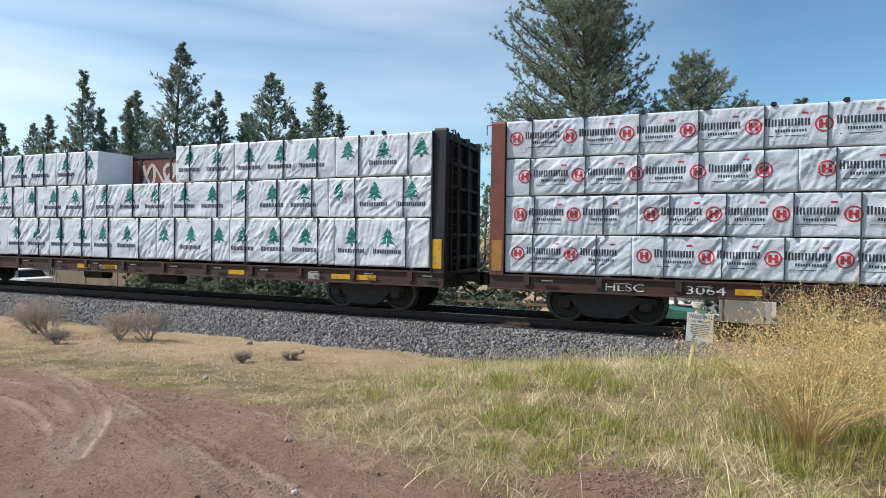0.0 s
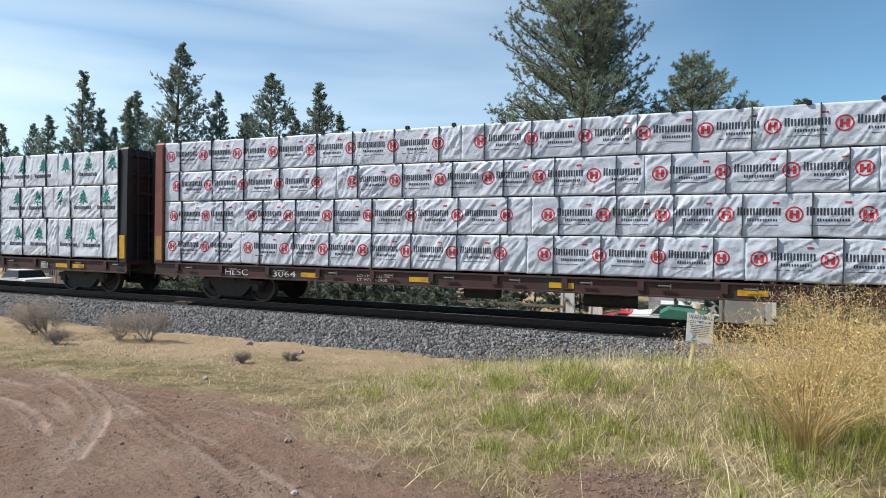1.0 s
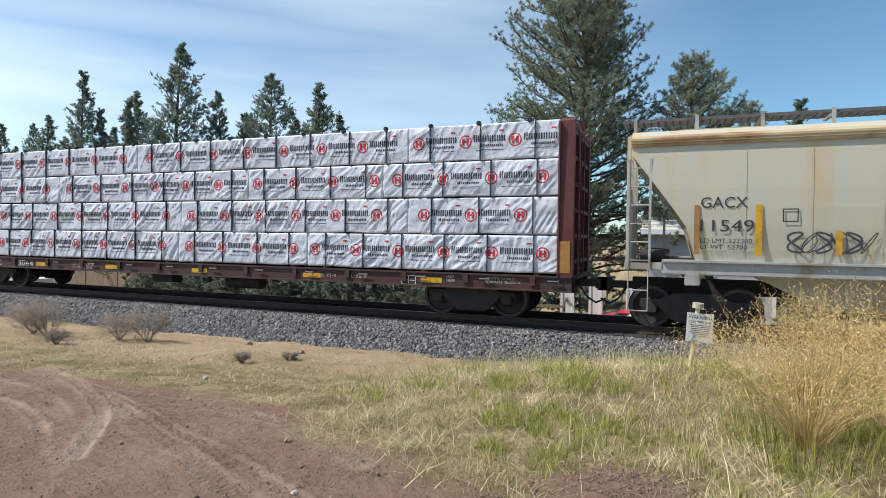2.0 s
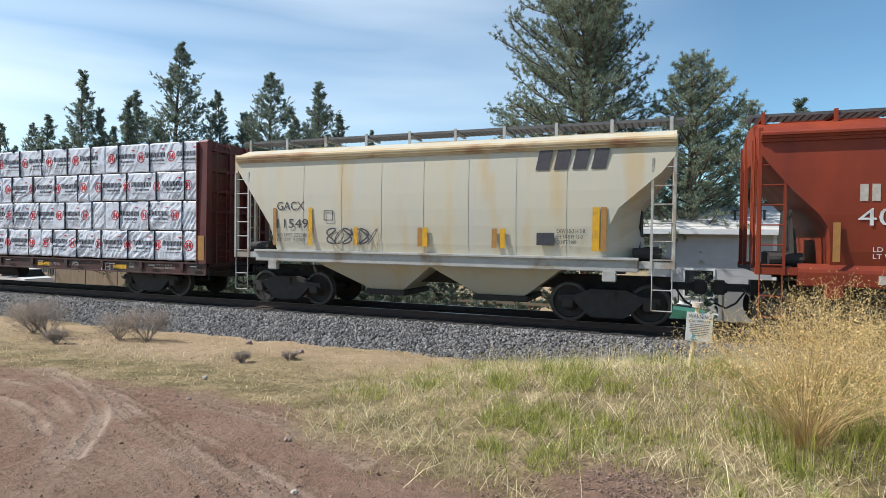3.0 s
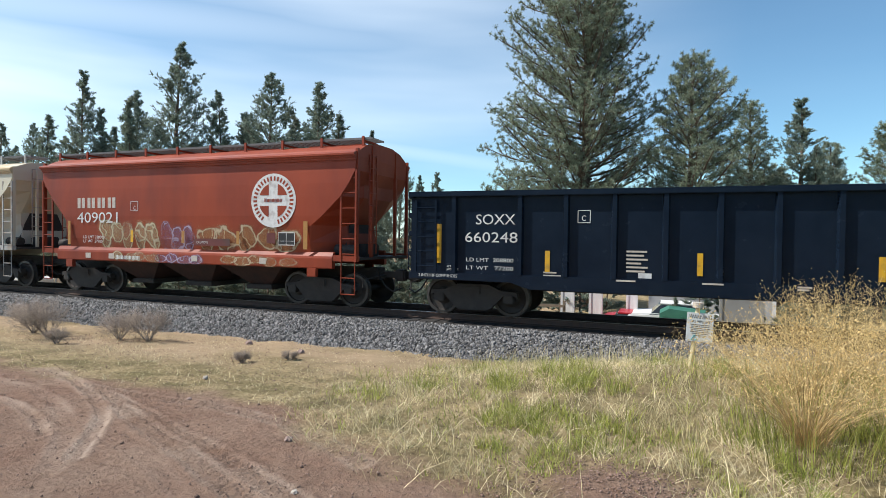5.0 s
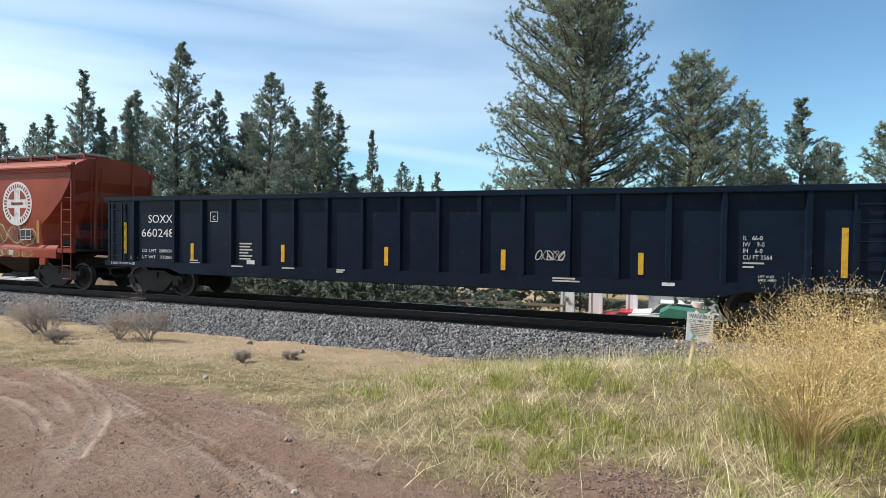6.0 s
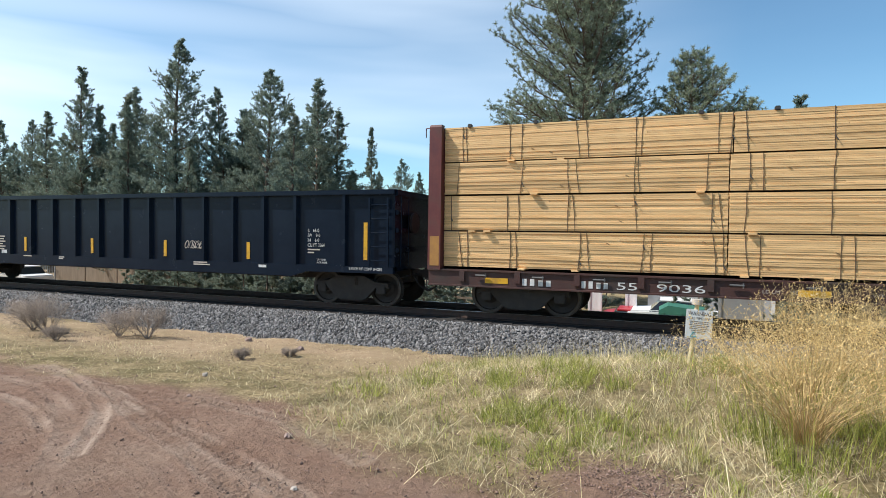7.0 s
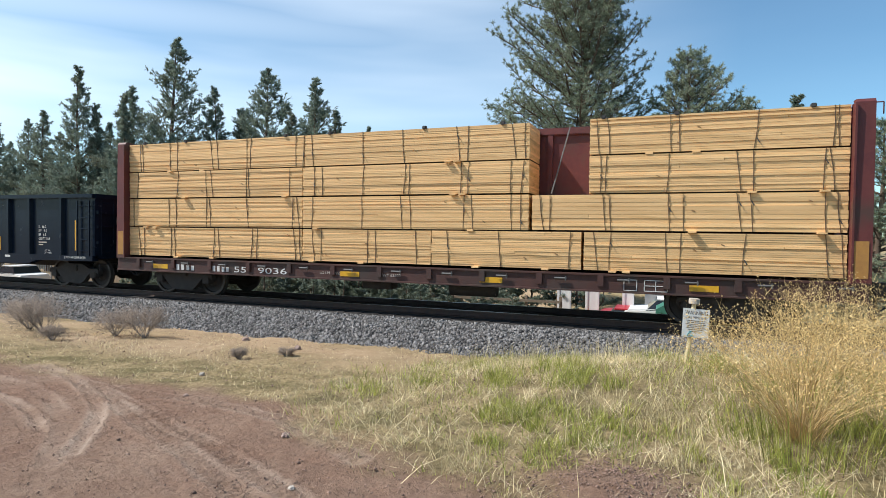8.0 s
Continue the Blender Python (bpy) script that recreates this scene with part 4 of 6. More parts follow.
        for yy in (-0.9, -0.5):
            rod(bm, (x + d * 0.03, yy, sill_z[1]), (x + d * 0.03, yy, 4.1), 0.016, 6)
        for i in range(8):
            rod(bm, (x + d * 0.03, -0.9, sill_z[1] + 0.3 + i * 0.33), (x + d * 0.03, -0.5, sill_z[1] + 0.3 + i * 0.33), 0.012, 6)
        part("end_ladder", bm, ladder_mat, car)
        bm = bmesh.new()
        rod(bm, (x + d * 0.3, -1.1, sill_z[1] + 0.1), (x + d * 0.9, -1.1, sill_z[1] + 0.1), 0.14, 12)
        part("brake_cylinder", bm, "under", car)
        part("valve_box", boxes((*sorted((x + d * 0.35, x + d * 0.8)), -0.5, 0.3, sill_z[1] - 0.1, sill_z[1] + 0.25), bev=0.03), "under", car)
    # discharge bays
    for xa, xb, xc, xd in bays:
        r0 = [(xa, -1.35, sill_z[0] + 0.1), (xb, -1.35, sill_z[0] + 0.1), (xb, 1.35, sill_z[0] + 0.1), (xa, 1.35, sill_z[0] + 0.1)]
        r1 = [(xc, -0.75, bay_z), (xd, -0.75, bay_z), (xd, 0.75, bay_z), (xc, 0.75, bay_z)]
        # on the red car the shade under the sill is put into the bay colour
        bay = part("discharge_bay", loft(bmesh.new(), [r1, r0]), "shadedred" if paint == "red" else paint, car)
        part("outlet_gate", boxes((xc - 0.1, xd + 0.1, -0.85, 0.85, bay_z - 0.14, bay_z - 0.002), bev=0.02), "under", bay)
    part("centre_sill", boxes((0.1, L - 0.1, -0.22, 0.22, 0.72, 1.05)), "under", car)
    # roof walk: grating on brackets with hand-hold uprights
    walkway = part("roof_walk", boxes((-0.12, L + 0.12, -1.04, -1.02, board_z - 0.005, board_z + 0.055)), "galv", car, "steel grating walkway")
    for yy in np.arange(-1.0, -0.30, 0.10):
        part("grating_bar", boxes((-0.12, L + 0.12, yy, yy + 0.02, board_z, board_z + 0.05)), "galv", walkway)
    slat = boxes((-0.012, 0.012, -1.02, -0.30, board_z + 0.005, board_z + 0.045))
    slat_mesh = bpy.data.meshes.new("grating_slat")
    slat.to_mesh(slat_mesh)
    slat.free()
    for i in range(int(L / 0.15)):
        part_mesh("grating_slat", slat_mesh, "galv", walkway).location.x = i * 0.15
    n = max(6, int(L / 1.25))
    for i in range(n + 1):
        x = 0.15 + i * (L - 0.3) / n
        part("walk_bracket", boxes((x - 0.035, x + 0.035, -1.07, -1.035, board_z - 0.30, board_z + 0.09), (x - 0.03, x + 0.03, -1.04, -0.3, board_z - 0.05, board_z - 0.004)), trim if trim != "greywhite" else "greywhite", car)
    for i in range(3 if L < 11.6 else 4):
        x = L * (i + 0.5) / (3 if L < 11.6 else 4)
        bm = bmesh.new()
        box(bm, x - 0.9, x + 0.9, -0.28, 0.28, sections[-1][0] - 0.02, sections[-1][0] + 0.08, 0.03)
        part("hatch_cover", bm, paint, car)
    add_couplers(car, L)
    add_bogies(car, (1.42, L - 1.42))
    return car


S_GX = -21.75
L_GX = 11.50
car_c = hopper(S_GX, L_GX, "cream", "weathered cream two-bay covered hopper with rust streaks", (
    (1.50, 1.50, 1.42, 10.08), (1.75, 1.54, 1.36, 10.05), (2.2, 1.575, 1.22, 10.12), (2.6, 1.59, 0.95, 10.32), (3.0, 1.59, 0.66, 10.78), (3.35, 1.58, 0.40, 11.18),
    (3.7, 1.565, 0.14, 11.44), (4.00, 1.55, 0.10, 11.46), (4.14, 1.45, 0.10, 11.46), (4.30, 1.05, 0.10, 11.46), (4.38, 0.45, 0.10, 11.46)),
    (4.06, 1.56), (1.22, 1.50), "greywhite", ((2.3, 6.0, 3.9, 4.85), (5.6, 9.2, 6.9, 8.1)), 0.52, 4.52, "greywhite")
text_part("reporting_mark", "GACX", 1.48, -1.602, 2.60, 0.86, 0.22, "ink", car_c)
text_part("car_number", "11549", 1.48, -1.592, 2.12, 0.98, 0.24, "ink", car_c)
text_part("stencil", "LD LMT 222300\nLT WT  52700", 1.48, -1.578, 1.76, 0.95, 0.22, "ink", car_c)
for i in range(4):
    x = 8.50 + i * 0.41
    part("letter_block", prism(bmesh.new(), [(x, 3.46), (x + 0.30, 3.46), (x + 0.40, 3.93), (x + 0.10, 3.93)], -1.592, -1.584), "graff_d", car_c, "dark slanted block of large lettering")
for x0, x1, z0, z1, m in ((1.36, 1.46, 1.66, 2.66, "oldyellow"), (2.48, 2.60, 1.66, 2.66, "yellow"), (3.84, 3.95, 1.69, 2.15, "yellow"), (5.62, 5.74, 1.69, 2.15, "oldyellow"), (5.75, 5.88, 1.69, 2.15, "yellow"),
                          (7.50, 7.62, 1.69, 2.14, "oldyellow"), (7.70, 7.82, 1.69, 2.14, "yellow"), (9.78, 9.93, 1.66, 2.62, "yellow"), (9.96, 10.08, 1.66, 2.62, "oldyellow")):
    patch(car_c, "reflector", x0, x1, z0, z1, -1.604, m, "yellow reflective strip")
bm = bmesh.new()
for x0, x1, z0, z1 in ((8.55, 8.95, 1.77, 2.05),):
    plate(bm, x0, x1, z0, z1, -1.590)
part("data_panel", bm, "ink", car_c, "black data panel")
text_part("stencil", "EXW 10-3 H 3-8\nEH 14-8 H 15-0\nCU FT 2981", 9.0, -1.585, 1.80, 0.62, 0.34, "ink", car_c)
bm = bmesh.new()
for a, b in ((3.55, 2.05),):
    for x0, x1, z0, z1 in ((2.95, 3.22, 2.32, 2.34), (2.95, 3.22, 2.56, 2.58), (2.95, 2.97, 2.32, 2.58), (3.20, 3.22, 2.32, 2.58)):
        plate(bm, x0, x1, z0, z1, -1.604)
part("clearance_mark", bm, "ink", car_c)

S_BN = -8.80
L_BN = 11.80
car_d = hopper(S_BN, L_BN, "red", "oxide red covered hopper with sprayed scrawls and a round white emblem", (
    (1.46, 1.50, 1.28, 10.36), (1.75, 1.55, 1.28, 10.36), (2.2, 1.585, 1.24, 10.42), (2.45, 1.60, 1.08, 10.75), (2.95, 1.605, 0.60, 11.30), (3.30, 1.60, 0.32, 11.55),
    (3.62, 1.585, 0.08, 11.72), (3.98, 1.565, 0.05, 11.75), (4.18, 1.35, 0.05, 11.75), (4.34, 1.0, 0.05, 11.75), (4.44, 0.45, 0.05, 11.75)),
    (4.04, 1.575), (1.06, 1.46), "red", ((2.4, 4.9, 3.3, 4.0), (4.7, 7.1, 5.5, 6.3), (6.9, 9.4, 7.8, 8.5)), 0.50, 4.48, "red", seams=0)
for i in range(4):
    x = 1.72 + i * 0.44
    part("letter_block", boxes((x, x + 0.13, -1.612, -1.606, 2.70, 3.02), (x + 0.19, x + 0.32, -1.612, -1.606, 2.70, 3.02)), "dullwhite", car_d, "pale plain bars of lettering")
text_part("car_number", "409021", 1.70, -1.608, 2.24, 1.75, 0.33, "white", car_d)
text_part("stencil", "LD LMT 228300\nLT WT  57700", 1.95, -1.585, 1.62, 0.92, 0.22, "white", car_d)
text_part("stencil", "CAUTION", 6.55, -1.605, 1.66, 0.42, 0.07, "white", car_d)
patch(car_d, "caution_panel", 6.45, 7.75, 1.60, 1.80, -1.596, "maroon", "dark caution panel")
bm = bmesh.new()
disc(bm, 9.22, 2.86, 0.73, -1.612, 40)
emblem = part("round_emblem", bm, "white", car_d, "round white emblem with a cross")
bm = bmesh.new()
for q in range(4):
    a0, a1 = q * math.pi / 2 + 0.32, (q + 1) * math.pi / 2 - 0.32
    pts = [(9.22 + 0.47 * math.cos(a0 + (a1 - a0) * i / 6), 2.86 + 0.47 * math.sin(a0 + (a1 - a0) * i / 6)) for i in range(7)]
    c0 = (9.22 + 0.20 * math.cos((a0 + a1) / 2), 2.86 + 0.20 * math.sin((a0 + a1) / 2))
    bm.faces.new([bm.verts.new((x, -1.616, z)) for x, z in pts + [c0]])
for i in range(30):
    a = 2 * math.pi * i / 34 - math.pi / 2 + 0.3
    c, sn = math.cos(a), math.sin(a)
    vs = []
    for r, t in ((0.535, -0.028), (0.535, 0.028), (0.655, 0.028), (0.655, -0.028)):
        vs.append(bm.verts.new((9.22 + r * c - t * sn, -1.616, 2.86 + r * sn + t * c)))
    bm.faces.new(vs)
bars(bm, 8.93, 2.82, 0.58, 0.10, 7, -1.616, random.Random(2))
bmesh.ops.recalc_face_normals(bm, faces=bm.faces[:])
part("emblem_print", bm, "red", emblem, "red quarters and lettering bars")


def scrawl(car, x0, x1, z0, z1, material, seed, n, y, thick=1.0):
    """Sprayed loops and strokes."""
    rng = random.Random(seed)
    bm = bmesh.new()
    w = (x1 - x0) / n
    for i in range(n):
        cx = x0 + (i + 0.5) * w
        h = z1 - z0
        steps = 16
        ph, kx, kz = rng.uniform(0, 6), rng.choice((1, 2)), rng.choice((2, 3))
        pts = [(cx + 0.55 * w * math.sin(kx * 2 * math.pi * j / steps + ph), z0 + h * (0.5 + 0.45 * math.sin(kz * math.pi * j / steps + ph * 1.7))) for j in range(steps + 1)]
        for j_, ((xa, za), (xb, zb)) in enumerate(zip(pts, pts[1:])):
            d = Vector((xb - xa, zb - za))
            if d.length < 1e-4:
                continue
            t = (0.022 if i % 2 else 0.045) * thick
            nrm = Vector((-d.y, d.x)).normalized() * t
            vs = [bm.verts.new((p[0], y - 0.0005 * (i % 3) - 0.0007 * j_, p[1])) for p in ((xa - nrm.x, za - nrm.y), (xb - nrm.x, zb - nrm.y), (xb + nrm.x, zb + nrm.y), (xa + nrm.x, za + nrm.y))]
            bm.faces.new(vs)
    bmesh.ops.recalc_face_normals(bm, faces=bm.faces[:])
    return part("graffiti", bm, material, car, "sprayed scrawl of loops and strokes")


scrawl(car_c, 3.05, 4.5, 1.70, 2.14, "graff_d", 12, 6, -1.592, 0.45)
scrawl(car_a, 11.6, 14.3, 3.50, 4.25, "dullwhite", 6, 6, -0.08, 1.3)


def spray_material(name, a, b):
    m = bpy.data.materials.new(name)
    m.use_nodes = True
    n, link = m.node_tree.nodes, m.node_tree.links.new
    bsdf = n["Principled BSDF"]
    bsdf.inputs["Roughness"].default_value = 0.6
    tone, cover, mix = n.new("ShaderNodeAttribute"), n.new("ShaderNodeAttribute"), n.new("ShaderNodeMix")
    tone.attribute_name, cover.attribute_name, mix.data_type = "tone", "cover", "RGBA"
    mix.inputs["A"].default_value, mix.inputs["B"].default_value = (*a, 1), (*b, 1)
    link(tone.outputs["Fac"], mix.inputs["Factor"])
    link(mix.outputs["Result"], bsdf.inputs["Base Color"])
    clear, ms = n.new("ShaderNodeBsdfTransparent"), n.new("ShaderNodeMixShader")
    link(cover.outputs["Fac"], ms.inputs["Fac"])
    link(clear.outputs["BSDF"], ms.inputs[1])
    link(bsdf.outputs["BSDF"], ms.inputs[2])
    link(ms.outputs["Shader"], n["Material Output"].inputs["Surface"])
    return m


M["spray_cream"] = spray_material("cream_spray_paint", (0.50, 0.40, 0.22), (0.62, 0.56, 0.40))
M["spray_lilac"] = spray_material("lilac_spray_paint_film", (0.26, 0.18, 0.30), (0.52, 0.44, 0.55))
M["spray_ochre"] = spray_material("ochre_spray_paint", (0.42, 0.24, 0.10), (0.58, 0.48, 0.33))


def sprayed(car, x0, x1, z0, z1, material, seed, letters, flat=None):
    """A thin film of sprayed paint: rounded hazy letter shapes with brighter edges."""
    xs, zs = np.arange(x0 - 0.25, x1 + 0.25, 0.022), np.arange(z0 - 0.06, z1 + 0.14, 0.022)
    X, Z = np.meshgrid(xs, zs)
    rng = np.random.RandomState(seed)
    cover, tone = np.zeros_like(X), np.zeros_like(X)
    w = (x1 - x0) / letters
    warp = value_noise(X * 3.2, Z * 3.2, seed, 3)
    veins = value_noise(X * 2.6 + 9, Z * 2.6, seed + 1, 2)
    for i in range(letters):
        cx, cz = x0 + (i + 0.5) * w + rng.uniform(-0.06, 0.06), (z0 + z1) / 2 + rng.uniform(-0.05, 0.05)
        r = np.sqrt(((X - cx) / (w * rng.uniform(0.48, 0.62))) ** 2 + ((Z - cz) / ((z1 - z0) * rng.uniform(0.46, 0.6))) ** 2) + 0.30 * warp
        rim = np.exp(-((r - 0.95) / 0.11) ** 2)
        stroke = np.exp(-((veins + rng.uniform(-0.15, 0.15)) / 0.09) ** 2) * (r < 0.95)
        edge = np.maximum(rim, stroke)
        cover = np.maximum(cover, np.maximum(0.85 * edge, np.maximum(0.42 * (r < 0.95), 0.28 * np.exp(-((r - 0.9) / 0.32) ** 2))))
        tone = np.maximum(tone, edge)
    cover *= np.clip(0.8 + 0.5 * value_noise(X * 1.3, Z * 1.3, seed + 2, 3), 0.1, 1)
    fade = np.clip(np.minimum(np.minimum(X - xs[0], xs[-1] - X) / 0.15, np.minimum(Z - zs[0], zs[-1] - Z) / 0.05), 0, 1)
    Y = np.full_like(X, flat) if flat else -np.interp(Z, [1.46, 1.75, 2.2, 2.45], [1.50, 1.55, 1.585, 1.60]) - 0.006
    idx = np.arange(X.size).reshape(X.shape)
    faces = np.stack([idx[:-1, :-1], idx[:-1, 1:], idx[1:, 1:], idx[1:, :-1]], -1).reshape(-1, 4)
    me = fast_mesh("graffiti", np.stack([X, Y, Z], -1).reshape(-1, 3), faces)
    for key, val in (("cover", cover * fade), ("tone", tone)):
        at = me.attributes.new(key, "FLOAT", "POINT")
        at.data.foreach_set("value", val.ravel().astype(np.float32))
    part_mesh("graffiti", me, material, car, "hazy sprayed graffiti of rounded shapes")


sprayed(car_d, 2.75, 5.05, 1.50, 2.24, "spray_cream", 31, 5)
sprayed(car_d, 5.15, 6.45, 1.50, 2.20, "spray_lilac", 32, 3)
sprayed(car_d, 6.60, 9.95, 1.50, 2.10, "spray_ochre", 33, 5)
sprayed(car_d, 3.30, 5.00, 1.10, 1.33, "spray_cream", 34, 4, -1.588)
sprayed(car_d, 5.00, 6.70, 1.10, 1.33, "spray_lilac", 35, 4, -1.588)
sprayed(car_d, 7.40, 9.90, 1.10, 1.33, "spray_ochre", 36, 5, -1.588)
patch(car_d, "maroon_panel", 9.02, 9.30, 1.70, 1.98, -1.618, "maroon", "small maroon panel")
for x0, x1, z0, z1, m in ((1.30, 1.42, 1.55, 2.3, "oldyellow"), (4.02, 4.12, 1.66, 2.02, "yellow"), (6.02, 6.13, 1.66, 2.02, "oldyellow"), (8.0, 8.1, 1.66, 2.02, "oldyellow"), (10.2, 10.33, 1.56, 2.3, "oldyellow")):
    patch(car_d, "reflector", x0, x1, z0, z1, -1.625, m, "faded yellow reflective strip")
patch(car_d, "data_panel", 9.42, 9.92, 1.68, 1.98, -1.626, "blackbulk", "black data panel with a white outline")
bm = bmesh.new()
for x0, x1, z0, z1 in ((9.40, 9.94, 1.985, 2.005), (9.40, 9.94, 1.655, 1.675), (9.40, 9.415, 1.66, 2.0), (9.925, 9.94, 1.66, 2.0), (9.66, 9.675, 1.66, 2.0), (9.42, 9.92, 1.765, 1.775)):
    plate(bm, x0, x1, z0, z1, -1.632)
part("panel_outline", bm, "white", car_d)
bm = bmesh.new()
for x0, x1, z0, z1 in ((4.0, 4.30, 2.60, 2.615), (4.0, 4.30, 2.885, 2.90), (4.0, 4.015, 2.60, 2.90), (4.285, 4.30, 2.60, 2.90)):
    plate(bm, x0, x1, z0, z1, -1.612)
part("clearance_mark", bm, "white", car_d)
text_part("stencil", "C", 4.11, -1.612, 2.64, 0.09, 0.12, "white", car_d)
for x in (2.05, 3.05, 6.35, 8.75):
    patch(car_d, "sill_placard", x, x + 0.22, 1.14, 1.30, -1.585, "dullwhite", "small pale placard")
bm = bmesh.new()
bars(bm, 3.35, 1.13, 1.0, 0.13, 9, -1.585, random.Random(8))
part("lettering", bm, "white", car_d, "white lettering shown as bars")

# ---- gondola ----
S_GO, L_GO = 4.46, 20.28
car_e = car_root("gondola", S_GO, "glossy navy black open gondola with yellow reflectors", "freight car")
HG = 3.03
for side in (-1, 1):
    bm = bmesh.new()
    y0, y1 = sorted((side * 1.44, side * 1.47))
    box(bm, 0.0, L_GO, y0, y1, 0.98, HG - 0.05)
    part("side_wall", bm, "navy", car_e)
    bm = bmesh.new()
    y0, y1 = sorted((side * 1.40, side * 1.60))
    box(bm, -0.04, L_GO + 0.04, y0, y1, HG - 0.13, HG, 0.015)
    part("top_chord", bm, "navy", car_e)
    bm = bmesh.new()
    y0, y1 = sorted((side * 1.36, side * 1.565))
    prism(bm, [(0.0, 1.08), (0.0, 0.92), (2.55, 0.90), (3.0, 0.76), (L_GO - 3.0, 0.76), (L_GO - 2.55, 0.90), (L_GO, 0.92), (L_GO, 1.08)], y0, y1)
    part("side_sill", bm, "navy", car_e)
    for i in range(17):
        x = 1.15 if i == 0 else 18.86 if i == 16 else 2.76 + (i - 1) * 1.0435
        y0, y1 = (side * 1.468, side * 1.575) if side > 0 else (-1.575, -1.468)
        bm = bmesh.new()
        r0 = [(x - 0.075, side * 1.468), (x + 0.075, side * 1.468), (x + 0.045, side * 1.575), (x - 0.045, side * 1.575)]
        loft(bm, [[(a, b, 1.07) for a, b in r0], [(a, b, HG - 0.12) for a, b in r0]])
        part("side_rib", bm, "navy", car_e)
for x, d in ((0.0, 1), (L_GO, -1)):
    a, b = sorted((x, x + d * 0.06))
    bm = boxes((a, b, -1.44, 1.44, 0.98, HG - 0.05))
    a, b = sorted((x - d * 0.08, x + d * 0.10))
    box(bm, a, b, -1.5, 1.5, HG - 0.16, HG - 0.002, 0.02)
    for z in (1.45, 1.95, 2.4):
        a, b = sorted((x - d * 0.09, x + d * 0.01))
        box(bm, a, b, -1.44, 1.44, z, z + 0.12, 0.02)
    part("end_wall", bm, "navy", car_e)
    l0, l1 = sorted((x + d * 0.16, x + d * 0.68))
    ladder(car_e, l0, l1, -1.55, 1.05, 2.82, 5, "navy")
    bm = bmesh.new()
    for z in (1.2, 1.6, 2.0, 2.4, 2.75):
        rod(bm, (x - d * 0.12, -1.35, z), (x - d * 0.12, -0.9, z), 0.013, 6)
    for yy in (-1.35, -0.9):
        rod(bm, (x - d * 0.12, yy, 1.1), (x - d * 0.12, yy, 2.85), 0.013, 6)
    part("end_ladder", bm, "navy", car_e)
    bm = bmesh.new()
    rod(bm, (x - d * 0.1, -0.55, 2.2), (x - d * 0.16, -0.55, 2.2), 0.27, 18)
    part("handbrake_wheel", bm, "under", car_e)
part("floor", boxes((0.05, L_GO - 0.05, -1.42, 1.42, 1.02, 1.10)), "under", car_e)
part("centre_sill", boxes((0.1, L_GO - 0.1, -0.25, 0.25, 0.62, 1.0)), "under", car_e)
text_part("reporting_mark", "SOXX", 1.68, -1.477, 2.24, 0.95, 0.24, "white", car_e)
text_part("car_number", "660248", 1.41, -1.477, 1.82, 1.28, 0.24, "white", car_e)
text_part("stencil", "LD LMT  208800", 1.45, -1.477, 1.36, 1.15, 0.09, "white", car_e)
text_part("stencil", "LT WT   77200", 1.45, -1.477, 1.17, 1.15, 0.09, "white", car_e)
text_part("stencil", "2 INCH HF COMP SHOES", 0.25, -1.568, 0.97, 1.0, 0.07, "white", car_e)
text_part("stencil", "2 INCH HF COMP SHOES", L_GO - 1.25, -1.568, 0.98, 0.95, 0.075, "white", car_e)
text_part("stencil", "LIFT AND\nJACK HERE", 0.95, -1.477, 1.12, 0.3, 0.14, "white", car_e)
text_part("stencil", "LIFT AND\nJACK HERE", 18.0, -1.477, 1.10, 0.32, 0.14, "white", car_e)
text_part("stencil", "IL   66-0\nIW    9-0\nIH    6-0\nCU FT 3564", 17.72, -1.477, 1.55, 0.52, 0.48, "white", car_e)
for x, z, w in ((17.72, 1.46, 0.38), (17.72, 1.38, 0.2), (13.9, 1.02, 0.5), (13.9, 0.96, 0.6), (8.3, 1.02, 0.25), (8.3, 0.97, 0.2), (6.6, 1.02, 0.4), (4.9, 1.02, 0.4), (3.3, 1.14, 0.3), (3.3, 1.07, 0.4)):
    patch(car_e, "stencil_line", x, x + w, z, z + 0.035, -1.569 if z < 1.04 else -1.477, "dullwhite", "small white stencil line")
for i in range(6):
    patch(car_e, "stencil_line", 5.1, 5.1 + (0.42, 0.36, 0.44, 0.3, 0.44, 0.38)[i], 1.65 - i * 0.085, 1.69 - i * 0.085, -1.477, "dullwhite", "small white stencil line")
patch(car_e, "route_placard", 5.35, 5.62, 1.10, 1.21, -1.477, "white", "white placard")
patch(car_e, "route_placard", 16.2, 16.45, 0.96, 1.03, -1.569, "white", "white placard")
bm = bmesh.new()
for x0, x1, z0, z1 in ((4.05, 4.33, 2.28, 2.295), (4.05, 4.33, 2.55, 2.565), (4.05, 4.065, 2.28, 2.56), (4.315, 4.33, 2.28, 2.56)):
    plate(bm, x0, x1, z0, z1, -1.477)
part("clearance_mark", bm, "white", car_e)
text_part("stencil", "C", 4.14, -1.477, 2.33, 0.09, 0.12, "white", car_e)
for x, z0, z1 in ((0.75, 1.30, 2.25), (3.39, 1.17, 1.65), (6.56, 1.19, 1.66), (9.69, 1.19, 1.66), (12.73, 1.17, 1.65), (15.77, 1.17, 1.64), (19.46, 1.24, 2.20)):
    patch(car_e, "reflector", x - 0.055, x + 0.055, z0, z1, -1.480, "yellow", "yellow reflective strip")
scrawl(car_e, 13.5, 14.15, 1.42, 1.66, "dullwhite", 51, 5, -1.479, 0.25)
add_couplers(car_e, L_GO)
